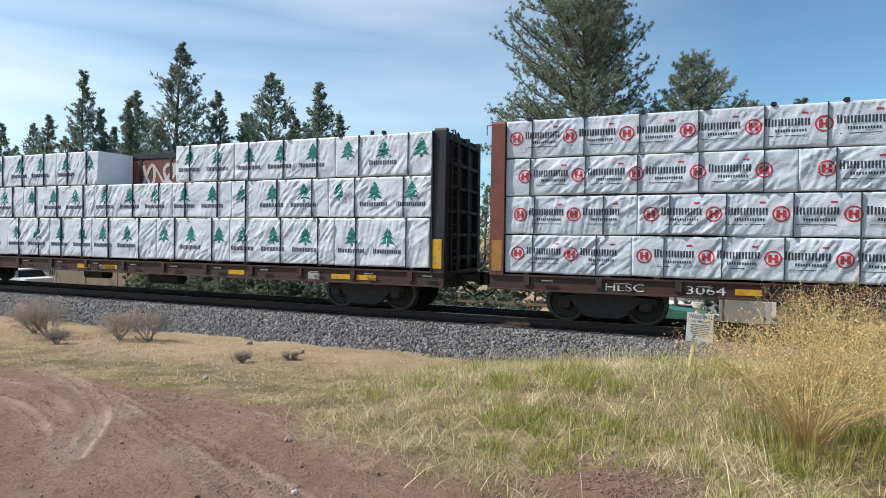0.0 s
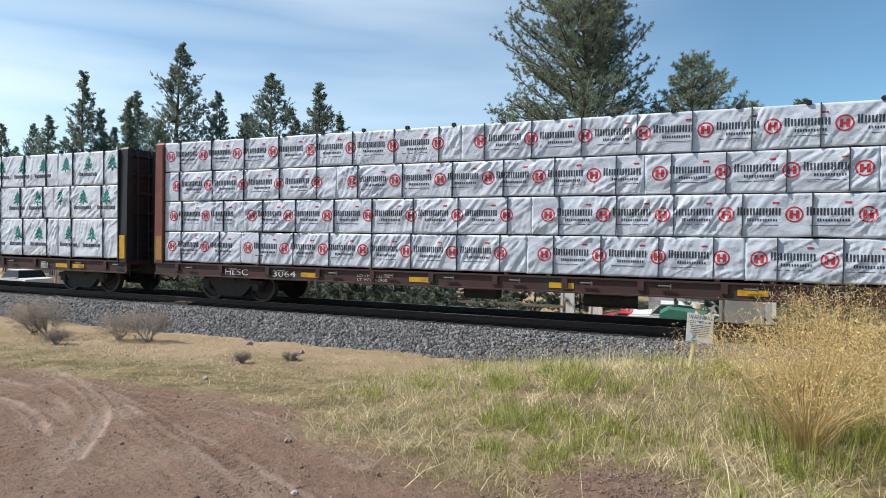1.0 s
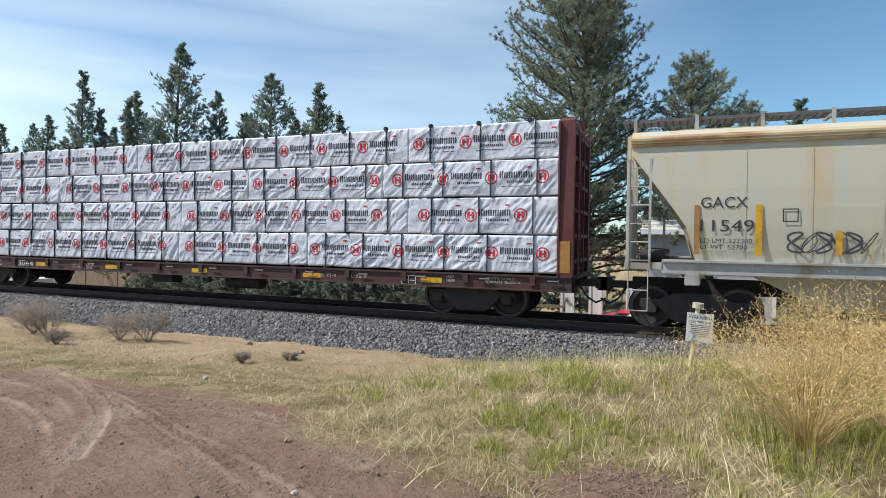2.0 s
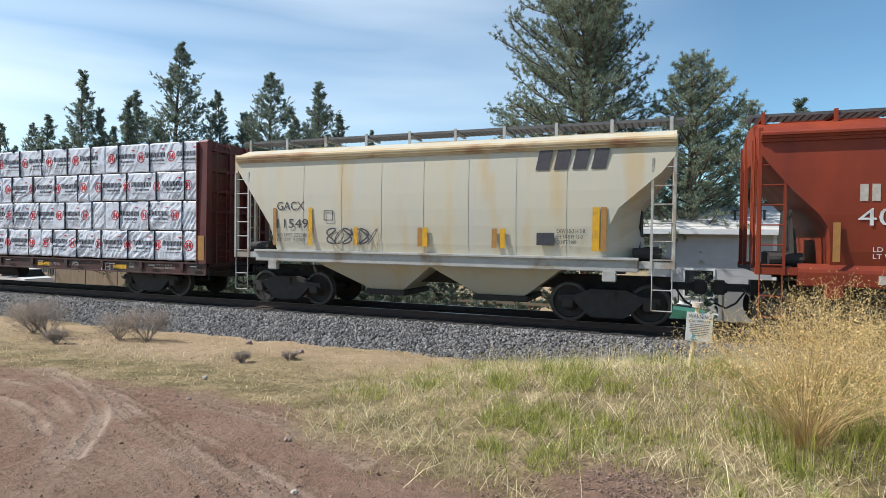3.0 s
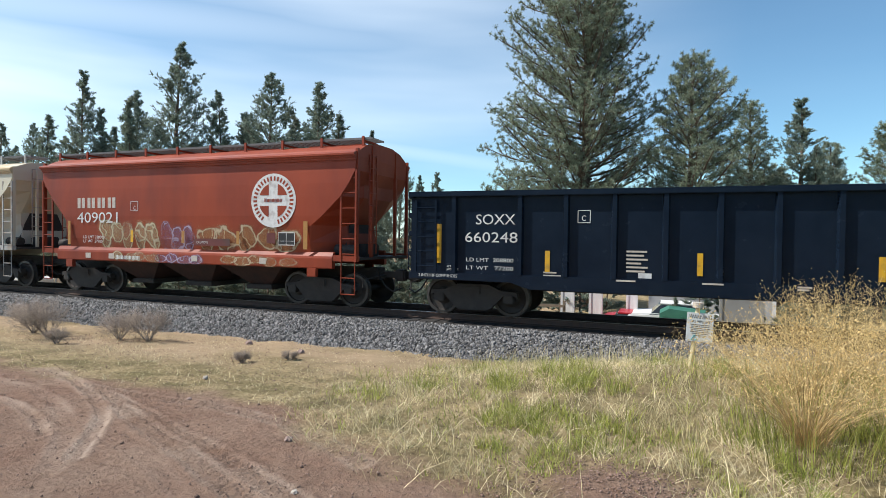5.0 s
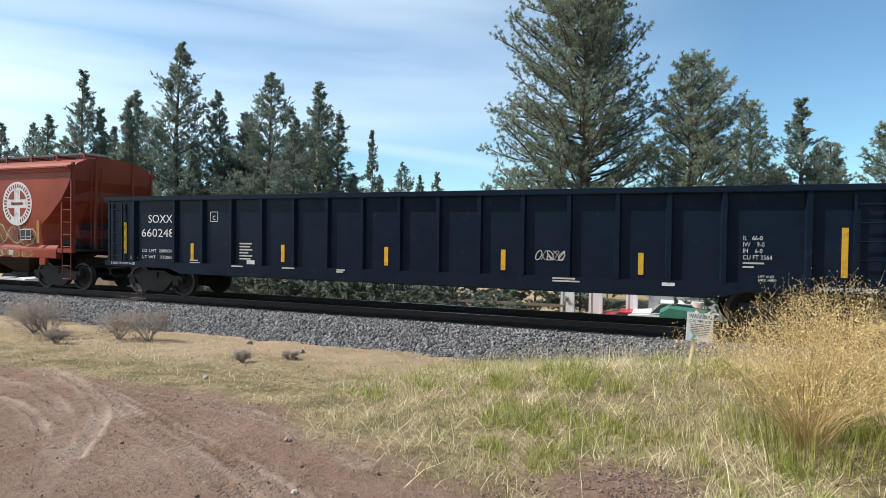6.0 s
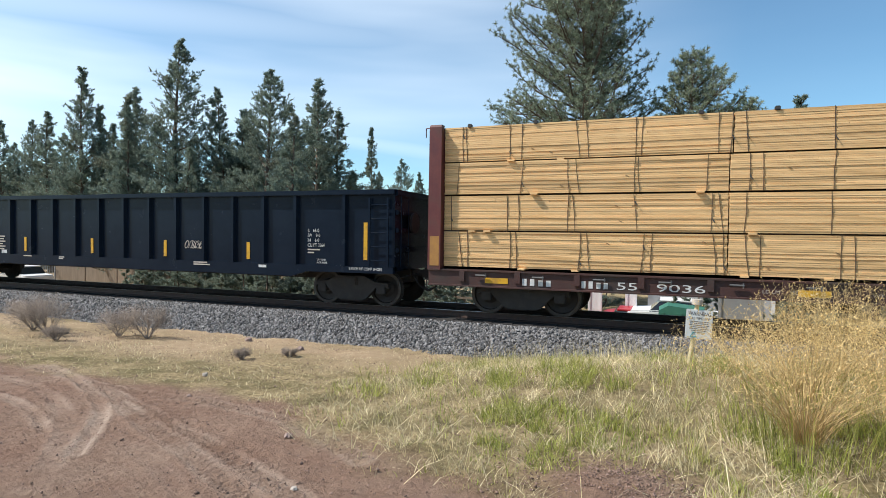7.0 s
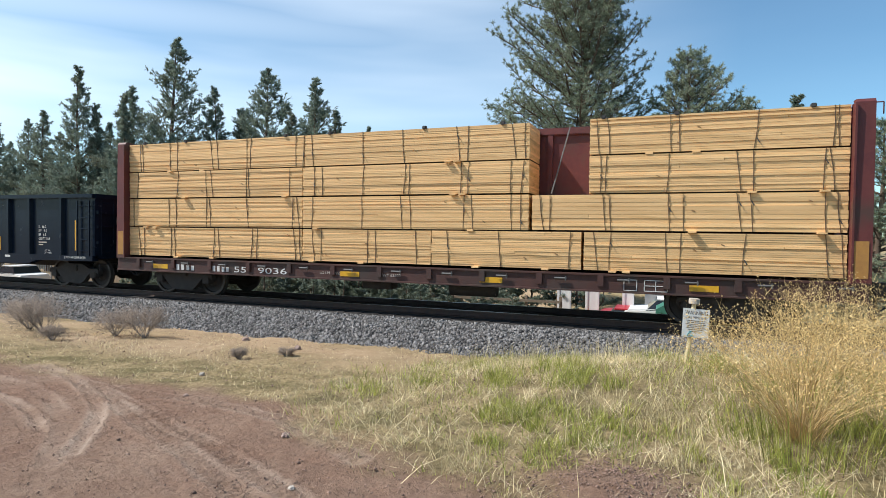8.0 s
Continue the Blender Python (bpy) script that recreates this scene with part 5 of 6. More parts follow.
add_bogies(car_e, (1.50, L_GO - 1.46))


# ---- centre-beam car with bare boards ----
def board_pack(s, x0, x1, z0, z1, seed, layers, back=-0.12, front=-1.28):
    rng = random.Random(seed)
    root = new("lumber_stack")
    root.location = (s + x0, TRACK, z0)
    MOVERS.append((root, s + x0))
    tagged(root, "banded stack of fresh yellow sawn boards on a railcar", "lumber stack", "bare lumber stacks on the flatcar")
    w, h = x1 - x0, z1 - z0
    # dark box behind the boards; its colour carries the shade between them
    part("core", boxes((0.016, w - 0.016, front + 0.035, back, 0.0, h - 0.01)), "wooddark", root, "inner boards coloured dark for shade")
    t = h / layers
    for i in range(layers):
        a, b = rng.uniform(0, 0.012), w - rng.uniform(0, 0.012)
        y = front + rng.uniform(-0.011, 0.011)
        z = i * t
        cut = a + (b - a) * rng.uniform(0.2, 0.8) if rng.random() < 0.25 else b
        part("board", boxes((a, cut, y, back, z + 0.001, z + t - 0.0032)), "wood", root)
        if cut < b:
            part("board", boxes((cut + 0.006, b, y + rng.uniform(-0.006, 0.01), back, z + 0.001, z + t - 0.0032)), "wood", root)
    n = max(3, int(round(w / 1.2)))
    spots = []
    for i in range(n):
        x = 0.35 + (w - 0.7) * (i / max(1, n - 1)) + rng.uniform(-0.15, 0.15)
        spots.append(x)
        if rng.random() < 0.65:
            spots.append(min(w - 0.05, x + rng.uniform(0.10, 0.30)))
    for x in spots:
        lean, kink = rng.uniform(-0.07, 0.05), rng.uniform(-0.02, 0.02)
        mid = x + lean * 0.8 + kink
        bm = bmesh.new()
        prism(bm, [(x - 0.006, 0), (x + 0.006, 0), (mid + 0.006, h * 0.5), (x + lean * 1.6 + 0.006, h + 0.004), (x + lean * 1.6 - 0.006, h + 0.004), (mid - 0.006, h * 0.5)], front - 0.016, front)
        part("band", bm, "brownband", root, "rusty steel band")
        if rng.random() < 0.40:
            bm = bmesh.new()
            zz = h * rng.uniform(0.2, 0.85)
            rod(bm, (x + lean, front - 0.02, zz), (x + lean + 0.05, front - 0.05, zz - 0.10), 0.011, 5)
            part("band_tail", bm, "strap", root)
    for i in range(max(2, int(w / 2.4))):
        x = rng.uniform(0.3, w - 0.3)
        d = rng.uniform(0.0, 0.14)
        part("dunnage", boxes((x - 0.08, x + 0.08, front - d, back, -0.035, 0.0)), "wood", root, "wooden spacer")
    for i in range(2):
        x, z = rng.uniform(0.4, w - 0.4), rng.uniform(0.15, h - 0.15)
        bm = bmesh.new()
        prism(bm, [(x, z), (x + 0.07, z - 0.035), (x + 0.08, z - 0.02), (x + 0.01, z + 0.015)], front - 0.014, front - 0.003)
        part("splinter", bm, "wooddark", root)
    return root


S_LU, L_LU = 25.62, 19.50
car_f = centerbeam(S_LU, L_LU, "maroon", "maroon", "sill", "maroon centre-beam flatcar stacked with bare yellow lumber", height=4.60, deck=1.06, sill_low=0.68, reflect=(1.75, 8.2, 12.0, 16.6))
add_bogies(car_f, (2.3, L_LU - 2.3))
ROWS_F = ((1.15, 2.00, (0.36, 6.66, 10.42, 14.07), 20), (1.15, 2.00, (14.11, 19.14), 20), (2.03, 2.86, (0.36, 6.66, 12.86), 20), (2.04, 2.84, (12.92, 19.14), 9),
          (2.90, 3.66, (0.36, 6.66, 12.86), 18), (2.87, 3.70, (14.20, 19.14), 18), (3.69, 4.52, (0.36, 6.72, 12.86), 19), (3.73, 4.52, (14.20, 19.14), 18))
for z0, z1, cuts, layers in ROWS_F:
    for a, b in zip(cuts, cuts[1:]):
        k += 1
        board_pack(S_LU, a + 0.005, b - 0.005, z0, z1, 200 + k, layers)
for x in (1.0, 2.6, 6.1, 7.5, 10.2, 12.2, 14.5, 16.0, 18.5):
    part("strap_guide", boxes((x - 0.05, x + 0.05, -1.32, -1.20, 4.50, 4.585), bev=0.015), "strap", car_f, "steel corner protector on the load")
bm = bmesh.new()
rod(bm, (13.65, -0.5, 4.5), (13.35, -1.15, 2.88), 0.018, 6)
part("loose_strap", bm, "galv", car_f, "loose tie-down cable")
bm = bmesh.new()
bars(bm, 2.35, 0.76, 0.75, 0.16, 2, -1.404, random.Random(5))
bars(bm, 3.70, 0.76, 0.65, 0.16, 2, -1.404, random.Random(6))
part("lettering", bm, "white", car_f, "white lettering shown as bars")
text_part("car_number", "55", 4.48, -1.406, 0.76, 0.42, 0.16, "white", car_f)
text_part("car_number", "9036", 5.30, -1.406, 0.76, 0.95, 0.16, "white", car_f)
text_part("stencil", "LD LMT 155500", 7.3, -1.406, 0.82, 0.75, 0.07, "dullwhite", car_f)
text_part("stencil", "LT WT 63500", 9.0, -1.406, 0.82, 0.65, 0.07, "dullwhite", car_f)
bm = bmesh.new()
for a in (15.0, 15.42):
    w = 0.28 if a < 15.2 else 0.48
    for x0, x1, z0, z1 in ((a, a + w, 0.735, 0.75), (a, a + w, 0.965, 0.98), (a, a + 0.015, 0.735, 0.98), (a + w - 0.015, a + w, 0.735, 0.98)):
        plate(bm, x0, x1, z0, z1, -1.408)
plate(bm, 15.42, 15.90, 0.85, 0.865, -1.408)
plate(bm, 15.65, 15.665, 0.75, 0.965, -1.408)
part("consolidated_stencil", bm, "white", car_f, "white outlined data stencil")


# ---- trees ----
def tube(bm, pts, radii, n=7):
    rings = []
    for i, p in enumerate(pts):
        d = (pts[min(i + 1, len(pts) - 1)] - pts[max(i - 1, 0)]).normalized()
        q = d.to_track_quat("Z", "Y").to_matrix()
        rings.append([p + q @ Vector((radii[i] * math.cos(2 * math.pi * j / n), radii[i] * math.sin(2 * math.pi * j / n), 0)) for j in range(n)])
    vs = [[bm.verts.new(p) for p in r] for r in rings]
    for a, b in zip(vs, vs[1:]):
        for j in range(n):
            bm.faces.new((a[j], a[(j + 1) % n], b[(j + 1) % n], b[j]))


def sprays(at, out, count, length, width, rng, spread=0.9, up=0.25):
    """Thin pointed leaves round each point of at, roughly along out. Returns vertices and triangles."""
    n = len(at)
    p = np.repeat(at, count, 0)
    d = np.repeat(out, count, 0) + rng.normal(0, spread, (n * count, 3)) + np.array((0, 0, up))
    d /= np.linalg.norm(d, axis=1, keepdims=True) + 1e-9
    side = np.cross(d, rng.normal(0, 1, (n * count, 3)))
    side /= np.linalg.norm(side, axis=1, keepdims=True) + 1e-9
    ln = length * rng.uniform(0.6, 1.3, (n * count, 1))
    w = width * rng.uniform(0.7, 1.3, (n * count, 1))
    base = p - d * ln * 0.15
    v = np.stack([base - side * w * 0.35, base + side * w * 0.35, p + d * ln * 0.6 + side * w * 0.5, p + d * ln], 1)
    i = np.arange(n * count)[:, None] * 4
    tri = np.concatenate([i + np.array([[0, 1, 2]]), i + np.array([[0, 2, 3]])], 0)
    return v.reshape(-1, 3), tri


def juniper(seed, spires, label, dense=1.0):
    """A juniper of one or more pointed leaders: rows of dx, dy, height, radius."""
    rng = np.random.RandomState(seed)
    root = new("juniper_tree")
    tagged(root, label, "tree", "conifers behind the track")
    wood = bmesh.new()
    pts, outs = [], []
    for dx, dy, h, R in spires:
        axis_pts = [Vector((dx * min(1, 3 * f) + 0.12 * math.sin(5 * f + seed), dy * min(1, 3 * f), h * f)) for f in np.linspace(0, 1, 9)]
        tube(wood, axis_pts, [0.15 * (1 - 0.95 * f) * h / 11 + 0.008 for f in np.linspace(0, 1, 9)])
        nb = int(17 * h * dense)
        for i in range(nb):
            f = 0.05 + 0.95 * (i + rng.uniform()) / nb
            a = rng.uniform(0, 2 * np.pi)
            lump = 0.74 + 0.42 * math.sin(2 * a + 6 * f + seed) * math.sin(11 * f + 3 * a + seed * 1.7) + rng.uniform(-0.28, 0.18) + (0.35 if rng.uniform() < 0.08 else 0)
            prof = (1 - f) ** 0.95 * 1.1 * (0.65 + 0.35 * min(1, f * 5)) + 0.005
            ln = max(0.05, R * prof * max(0.25, lump))
            c = axis_pts[min(8, int(f * 8))].lerp(axis_pts[min(8, int(f * 8) + 1)], f * 8 - int(f * 8))
            rise = 0.30 + 0.9 * f + rng.uniform(-0.2, 0.3)
            d = np.array((math.cos(a), math.sin(a), rise))
            d /= np.linalg.norm(d)
            tip = np.array(c) + d * ln
            if ln > 0.5 and i % 3 == 0:
                tube(wood, [c, c.lerp(Vector(tip), 0.5) + Vector((0, 0, -0.05 * ln)), Vector(tip)], [0.035, 0.022, 0.007], 4)
            # short pointed branchlets that fan out along the limb
            nc = max(2, int(2 + ln * 3.4))
            u = np.concatenate([[1.0], rng.uniform(0.25, 1.0, nc - 1) ** 0.7])
            foot = np.array(c) + d[None] * ln * u[:, None] * 0.92
            pd = d[None] * 0.9 + rng.normal(0, 0.45, (nc, 3)) + np.array((0, 0, 0.25))
            pd /= np.linalg.norm(pd, axis=1, keepdims=True)
            pl = rng.uniform(0.20, 0.55, nc) * (0.22 + 0.78 * min(1.0, ln))
            s = np.linspace(0.0, 1.0, 8)
            q = foot[:, None] + pd[:, None] * pl[:, None, None] * s[None, :, None] + rng.normal(0, 0.03 + 0.05 * min(1.0, ln), (nc, 8, 3)) * (1.15 - s)[None, :, None]
            pts.append(q.reshape(-1, 3))
            outs.append(np.repeat(pd, 8, 0))
    part("trunk", wood, "bark", root, "shaggy brown trunk and limbs", smooth=True)
    v, t = sprays(np.vstack(pts), np.vstack(outs), 6, 0.13 / dense ** 0.6, 0.030 / dense ** 0.5, rng, 0.55, 0.15)
    part_mesh("crown", fast_mesh("crown", v, t), "juniper", root, "dark grey-green scaly foliage")
    return root


def pine(seed, height, low, reach, label, lopsided=0.0, step=0.27):
    """A ponderosa pine: whorls of upturned limbs whose twigs end in round needle tufts. reach: limb length by share of the crown's height."""
    rng = np.random.RandomState(seed)
    root = new("pine_tree")
    tagged(root, label, "tree", "conifers behind the track")
    wood = bmesh.new()
    bend = lambda f: Vector((0.18 * math.sin(3 * f + seed), 0.12 * math.cos(4 * f), height * f))
    fs = np.linspace(0, 1, 12)
    tube(wood, [bend(f) for f in fs], [0.30 * (1 - 0.93 * f) * height / 17 + 0.02 for f in fs], 10)
    pts, outs = [], []
    z, turn = low, 0.0
    while z < height - 0.15:
        g = (z - low) / (height - low)
        R = float(np.interp(g, [q[0] for q in reach], [q[1] for q in reach]))
        c = bend(z / height)
        turn += 0.9
        count = 5 if R > 1.2 else 4
        for k in range(count):
            a = turn + 2 * math.pi * (k + rng.uniform(-0.3, 0.3)) / count
            ln = R * rng.uniform(0.55, 1.06) * (1 - lopsided * math.cos(a)) * (1 + 0.10 * math.sin(3 * a + 1.1 * z + seed))
            rise = 0.02 + 0.60 * g + rng.uniform(-0.22, 0.35)
            d = Vector((math.cos(a), math.sin(a), rise)).normalized()
            across = d.cross(Vector((0, 0, 1))).normalized()
            wave, ph = rng.uniform(-0.10, 0.10), rng.uniform(0, 6)
            at = lambda u: c + d * ln * u + across * (wave * ln * math.sin(3.2 * u + ph)) + Vector((0, 0, 0.16 * ln * u * u + 0.03 * ln * math.sin(6 * u + ph)))
            us = np.linspace(0, 1, 6)
            tube(wood, [at(u) for u in us], [0.07 * (1 - 0.6 * g) * (1 - 0.85 * u) * min(1, ln / 2.5) + 0.009 for u in us], 5)
            for j in range(int(4 + ln * 5.0)):
                u = 0.15 + 0.85 * ((j + rng.uniform()) / int(4 + ln * 5.0)) ** 0.7
                b = at(u)
                sd = 1 if j % 2 else -1
                tw = (d * rng.uniform(0.3, 1.0) + across * sd * rng.uniform(0.15, 1.1) + Vector((0, 0, rng.uniform(-0.25, 1.2)))).normalized()
                tl = rng.uniform(0.3, 0.95) * (0.55 + 0.12 * ln) * (1.25 - 0.5 * u)
                tip = b + tw * tl
                tube(wood, [b, tip], [0.013, 0.007], 3)
                pts.append(np.array(tip))
                outs.append(np.array(tw) * 0.55)
                if tl > 0.35:
                    pts.append(np.array(b.lerp(tip, 0.55)) + rng.normal(0, 0.05, 3))
                    outs.append(np.array(tw) * 0.5)
            pts.append(np.array(at(1.02)))
            outs.append(np.array(d) * 0.6)
        z += step * rng.uniform(0.75, 1.25)
    part("trunk", wood, "bark", root, "furrowed brown trunk and limbs", smooth=True)
    v, t = sprays(np.array(pts), np.array(outs), 32, 0.165, 0.022, rng, 1.05, 0.10)
    part_mesh("crown", fast_mesh("crown", v, t), "pine", root, "round tufts of long green needles")
    return root


def spot(px, y):
    """The place at distance y from the camera's line along the track, on the bearing px."""
    return y * math.tan(radians(-21.19) + math.atan((px - 784) / 1028))


def depth_at(px, y):
    return y * math.cos(radians(21.19)) - spot(px, y) * math.sin(radians(21.19))


def rise_to(px, py, y):
    """The height of a thing at y that reaches up to the line of sight py."""
    return 1.92 + ((421 + 0.0129 * (px - 784)) - py) / 1028 * depth_at(px, y)


FAR_Z = -1.55
big = pine(3, 17.6, 2.0, ((0, 4.2), (0.12, 4.9), (0.27, 4.9), (0.51, 4.1), (0.66, 3.8), (0.76, 3.5), (0.86, 2.9), (0.94, 2.0), (1, 0.7)), "tall broad ponderosa pine with round tufts of green needles", 0.17)
big.location = (spot(1040, 30), 30, FAR_Z)
KINDS = (((0, 0, 11, 2.5), (0.9, 0.3, 7.5, 1.5)), ((0, 0, 11, 3.4), (2.5, 0.3, 8.0, 1.9), (-2.3, 0.4, 8.7, 2.0), (1.0, -1.2, 6.0, 1.8)), ((0, 0, 11, 4.6), (2.2, 0.2, 8.8, 2.6), (-2.6, 0.0, 7.8, 2.6)), ((0, 0, 11, 1.6),))
protos = [juniper(20 + i, s, ("slender dark green juniper", "ragged juniper with several leaders", "broad dense dark green juniper", "narrow columnar juniper")[i] + " standing behind the track") for i, s in enumerate(KINDS)]
STANDS = ((5, 222, 34, 0, 1.0, 40), (58, 222, 36, 2, 0.7, 10), (88, 208, 33, 0, 1.2, 75), (148, 130, 30, 0, 1.0, 0), (178, 196, 31, 0, 1.1, 200), (200, 228, 33, 3, 1.2, 20),
          (242, 165, 28, 1, 0.9, 140), (315, 84, 27, 1, 1.0, 20), (388, 168, 29, 1, 0.9, 250), (440, 205, 31, 2, 0.9, 80), (475, 136, 28, 2, 1.0, 0), (562, 150, 27, 1, 1.05, 110),
          (600, 208, 29, 0, 1.25, 60), (655, 235, 34, 3, 0.9, 0), (708, 290, 42, 2, 0.8, 30), (742, 313, 44, 0, 0.9, 60), (772, 308, 44, 0, 1.2, 160), (670, 312, 43, 2, 0.7, 90),
          (30, 262, 38, 2, 0.9, 300), (118, 245, 35, 2, 0.9, 200), (280, 225, 32, 2, 1.0, 15), (520, 232, 32, 2, 0.9, 222),
          (1412, 180, 34, 0, 1.35, 100), (1470, 272, 36, 1, 1.0, 10), (1440, 262, 33, 2, 0.8, 70), (1380, 300, 36, 2, 0.8, 170), (860, 330, 46, 2, 0.9, 20), (1290, 330, 40, 2, 0.9, 140))
used = set()
for px, py, y, kind, wide, turn in STANDS:
    h = rise_to(px, py, y) - FAR_Z
    m = pose(spot(px, y), y, FAR_Z, 0, 0, turn)
    if kind in used:
        ob = copy_thing(protos[kind], m)
    else:
        used.add(kind)
        ob = protos[kind]
        ob.matrix_basis = m
    ob.scale = (h / 11 * wide * 1.12, h / 11 * wide * 1.12, h / 11)
bush = juniper(31, KINDS[2], "low spreading juniper bush beyond the track", 0.22)
tagged(bush, "low spreading juniper bush beyond the track", "bush", "low bushes beyond the track")
bush.matrix_basis = pose(spot(380, 23.5), 23.5, FAR_Z - 0.3)
bush.scale = (0.5, 0.5, 0.34)
for px, y, h, wide, turn in ((250, 21.5, 1.9, 1.7, 0), (300, 22.5, 2.4, 1.8, 50), (345, 21, 2.6, 1.6, 100), (410, 22, 3.0, 1.7, 150), (470, 21, 2.6, 1.8, 200), (530, 22, 3.0, 1.7, 30), (585, 21, 2.5, 1.9, 80),
                              (640, 22, 3.0, 1.8, 130), (700, 21, 2.6, 1.8, 180), (755, 23, 2.8, 1.7, 220), (840, 24, 2.2, 1.9, 60), (900, 23.5, 2.0, 1.8, 110), (950, 24, 2.3, 1.8, 160), (1030, 25, 2.6, 1.6, 210), (1240, 22, 1.8, 1.6, 20)) + tuple((348 + i * 42, 18.8 + 0.35 * (i % 3), 1.5 + 0.25 * (i % 4), 1.7, 37 * i) for i in range(11)) + ((850, 20.5, 1.3, 1.9, 15), (915, 20.2, 1.2, 2.0, 95), (255, 20.5, 1.5, 1.7, 40), (310, 20.0, 1.4, 1.8, 140), (1255, 19.8, 1.2, 1.6, 70), (1400, 20.5, 1.5, 1.7, 10), (1470, 20.0, 1.3, 1.8, 130)):
    ob = copy_thing(bush, pose(spot(px, y), y, FAR_Z - 0.3, 0, 0, turn))
    tagged(ob, "low spreading juniper bush beyond the track", "bush", "low bushes beyond the track")
    ob.scale = (h / 9 * wide, h / 9 * wide, h / 8)
side_pine = pine(12, 11.6, 1.4, ((0, 2.6), (0.2, 2.9), (0.5, 2.3), (0.75, 1.8), (0.92, 1.0), (1, 0.4)), "spreading ponderosa pine with long low limbs", -0.10)
side_pine.location = (spot(1212, 29.0), 29.0, FAR_Z)
small = pine(8, 10.4, 1.0, ((0, 2.2), (0.2, 2.5), (0.5, 1.9), (0.8, 1.0), (1, 0.3)), "young ponderosa pine with dense tufted needles", 0.0, 0.38)
small.location = (spot(1328, 36), 36, FAR_Z)
s0 = (rise_to(1328, 190, 36) - FAR_Z) / 10.4
small.scale = (s0, s0, s0)
for px, py, y, turn, wide in ((1562, 232, 30, 80, 1.15), (1352, 300, 42, 150, 1.3), (1468, 262, 37, 30, 1.0)):
    ob = copy_thing(small, pose(spot(px, y), y, FAR_Z, 0, 0, turn))
    q = (rise_to(px, py, y) - FAR_Z) / 10.4
    ob.scale = (q * wide, q * wide, q)
# the wood on the other side of the dirt track, behind the camera
for i in range(14):
    x, y, q = -34 + i * 4.6 + (i * 37 % 5) * 0.5, -26 - (i * 53 % 7) * 1.3, 0.75 + (i * 29 % 6) * 0.07
    ob = copy_thing(bush, pose(x, y, float(lie(x, y)) - 0.1, 0, 0, 41 * i))
    ob.scale = (q * 1.1, q * 1.1, q)
    tagged(ob, "broad dark green juniper at the edge of a wood", "tree", "conifers across the dirt track")


# ---- yard beyond the track ----
def small_house():
    x0, x1, y0, y1 = spot(1150, 27), spot(1375, 27), 27.0, 33.0
    root = new("small_house")
    root.location = (x0, y0, FAR_Z)
    tagged(root, "small pale grey house with a light shingled roof", "house")
    w, d, h = x1 - x0, y1 - y0, 3.90
    part("wall", boxes((0, w, 0, 0.15, 0, h)), "siding", root, "pale grey siding")
    part("wall", boxes((0, w, d - 0.15, d, 0, h)), "siding", root)
    for a in (0, w - 0.15):
        bm = bmesh.new()
        prism_x(bm, [(0.15, 0), (d - 0.15, 0), (d - 0.15, h), (d / 2, h + 1.05), (0.15, h)], a, a + 0.15)
        part("gable_wall", bm, "siding", root)
    for i in range(16):
        z = 0.12 + i * 0.235
        part("siding_board", boxes((-0.01, w + 0.01, -0.014, 0.0, z, z + 0.226)), "siding", root)
    for sgn in (0, 1):
        bm = bmesh.new()
        if sgn == 0:
            pts = [(-0.45, h - 0.10), (d / 2, h + 1.07), (d / 2, h + 1.19), (-0.45, h + 0.02)]
        else:
            pts = [(d + 0.45, h - 0.10), (d + 0.45, h + 0.02), (d / 2, h + 1.19), (d / 2, h + 1.07)]
        prism_x(bm, pts, -0.35, w + 0.45)
        roof = part("roof", bm, "shingle", root, "light grey shingles")
        if sgn == 0:
            for k in range(9):
                f = k / 9
                y, z = -0.45 + f * (d / 2 + 0.45), h + 0.025 + f * 1.17
                part("shingle_course", boxes((-0.35, w + 0.45, y, y + 0.40, z, z + 0.03)), "shingle", roof)
    part("fascia", boxes((-0.36, w + 0.46, -0.50, -0.455, h - 0.16, h + 0.03)), "trim", root, "white fascia board")
    for x in (w * 0.70, w * 0.93):
        bm = bmesh.new()
        rod(bm, (x, 0.9, h + 0.3), (x, 0.9, h + 0.85), 0.05, 10)
        rod(bm, (x, 0.9, h + 0.85), (x, 0.9, h + 0.9), 0.08, 10)
        part("vent_pipe", bm, "under", root, "dark roof vent pipe")
    part("corner_board", boxes((w - 0.12, w + 0.02, -0.025, -0.015, 0, h)), "trim", root)
    win = part("window", boxes((w * 0.3, w * 0.3 + 1.1, -0.03, -0.016, 1.1, 2.2)), "glass", root, "dark window pane")
    part("window_frame", boxes((w * 0.3 - 0.07, w * 0.3 + 1.17, -0.045, -0.018, 2.2, 2.28), (w * 0.3 - 0.07, w * 0.3 + 1.17, -0.045, -0.018, 1.02, 1.1), (w * 0.3 - 0.07, w * 0.3, -0.045, -0.018, 1.1, 2.2),
                                (w * 0.3 + 1.1, w * 0.3 + 1.17, -0.045, -0.018, 1.1, 2.2)), "trim", win)


small_house()


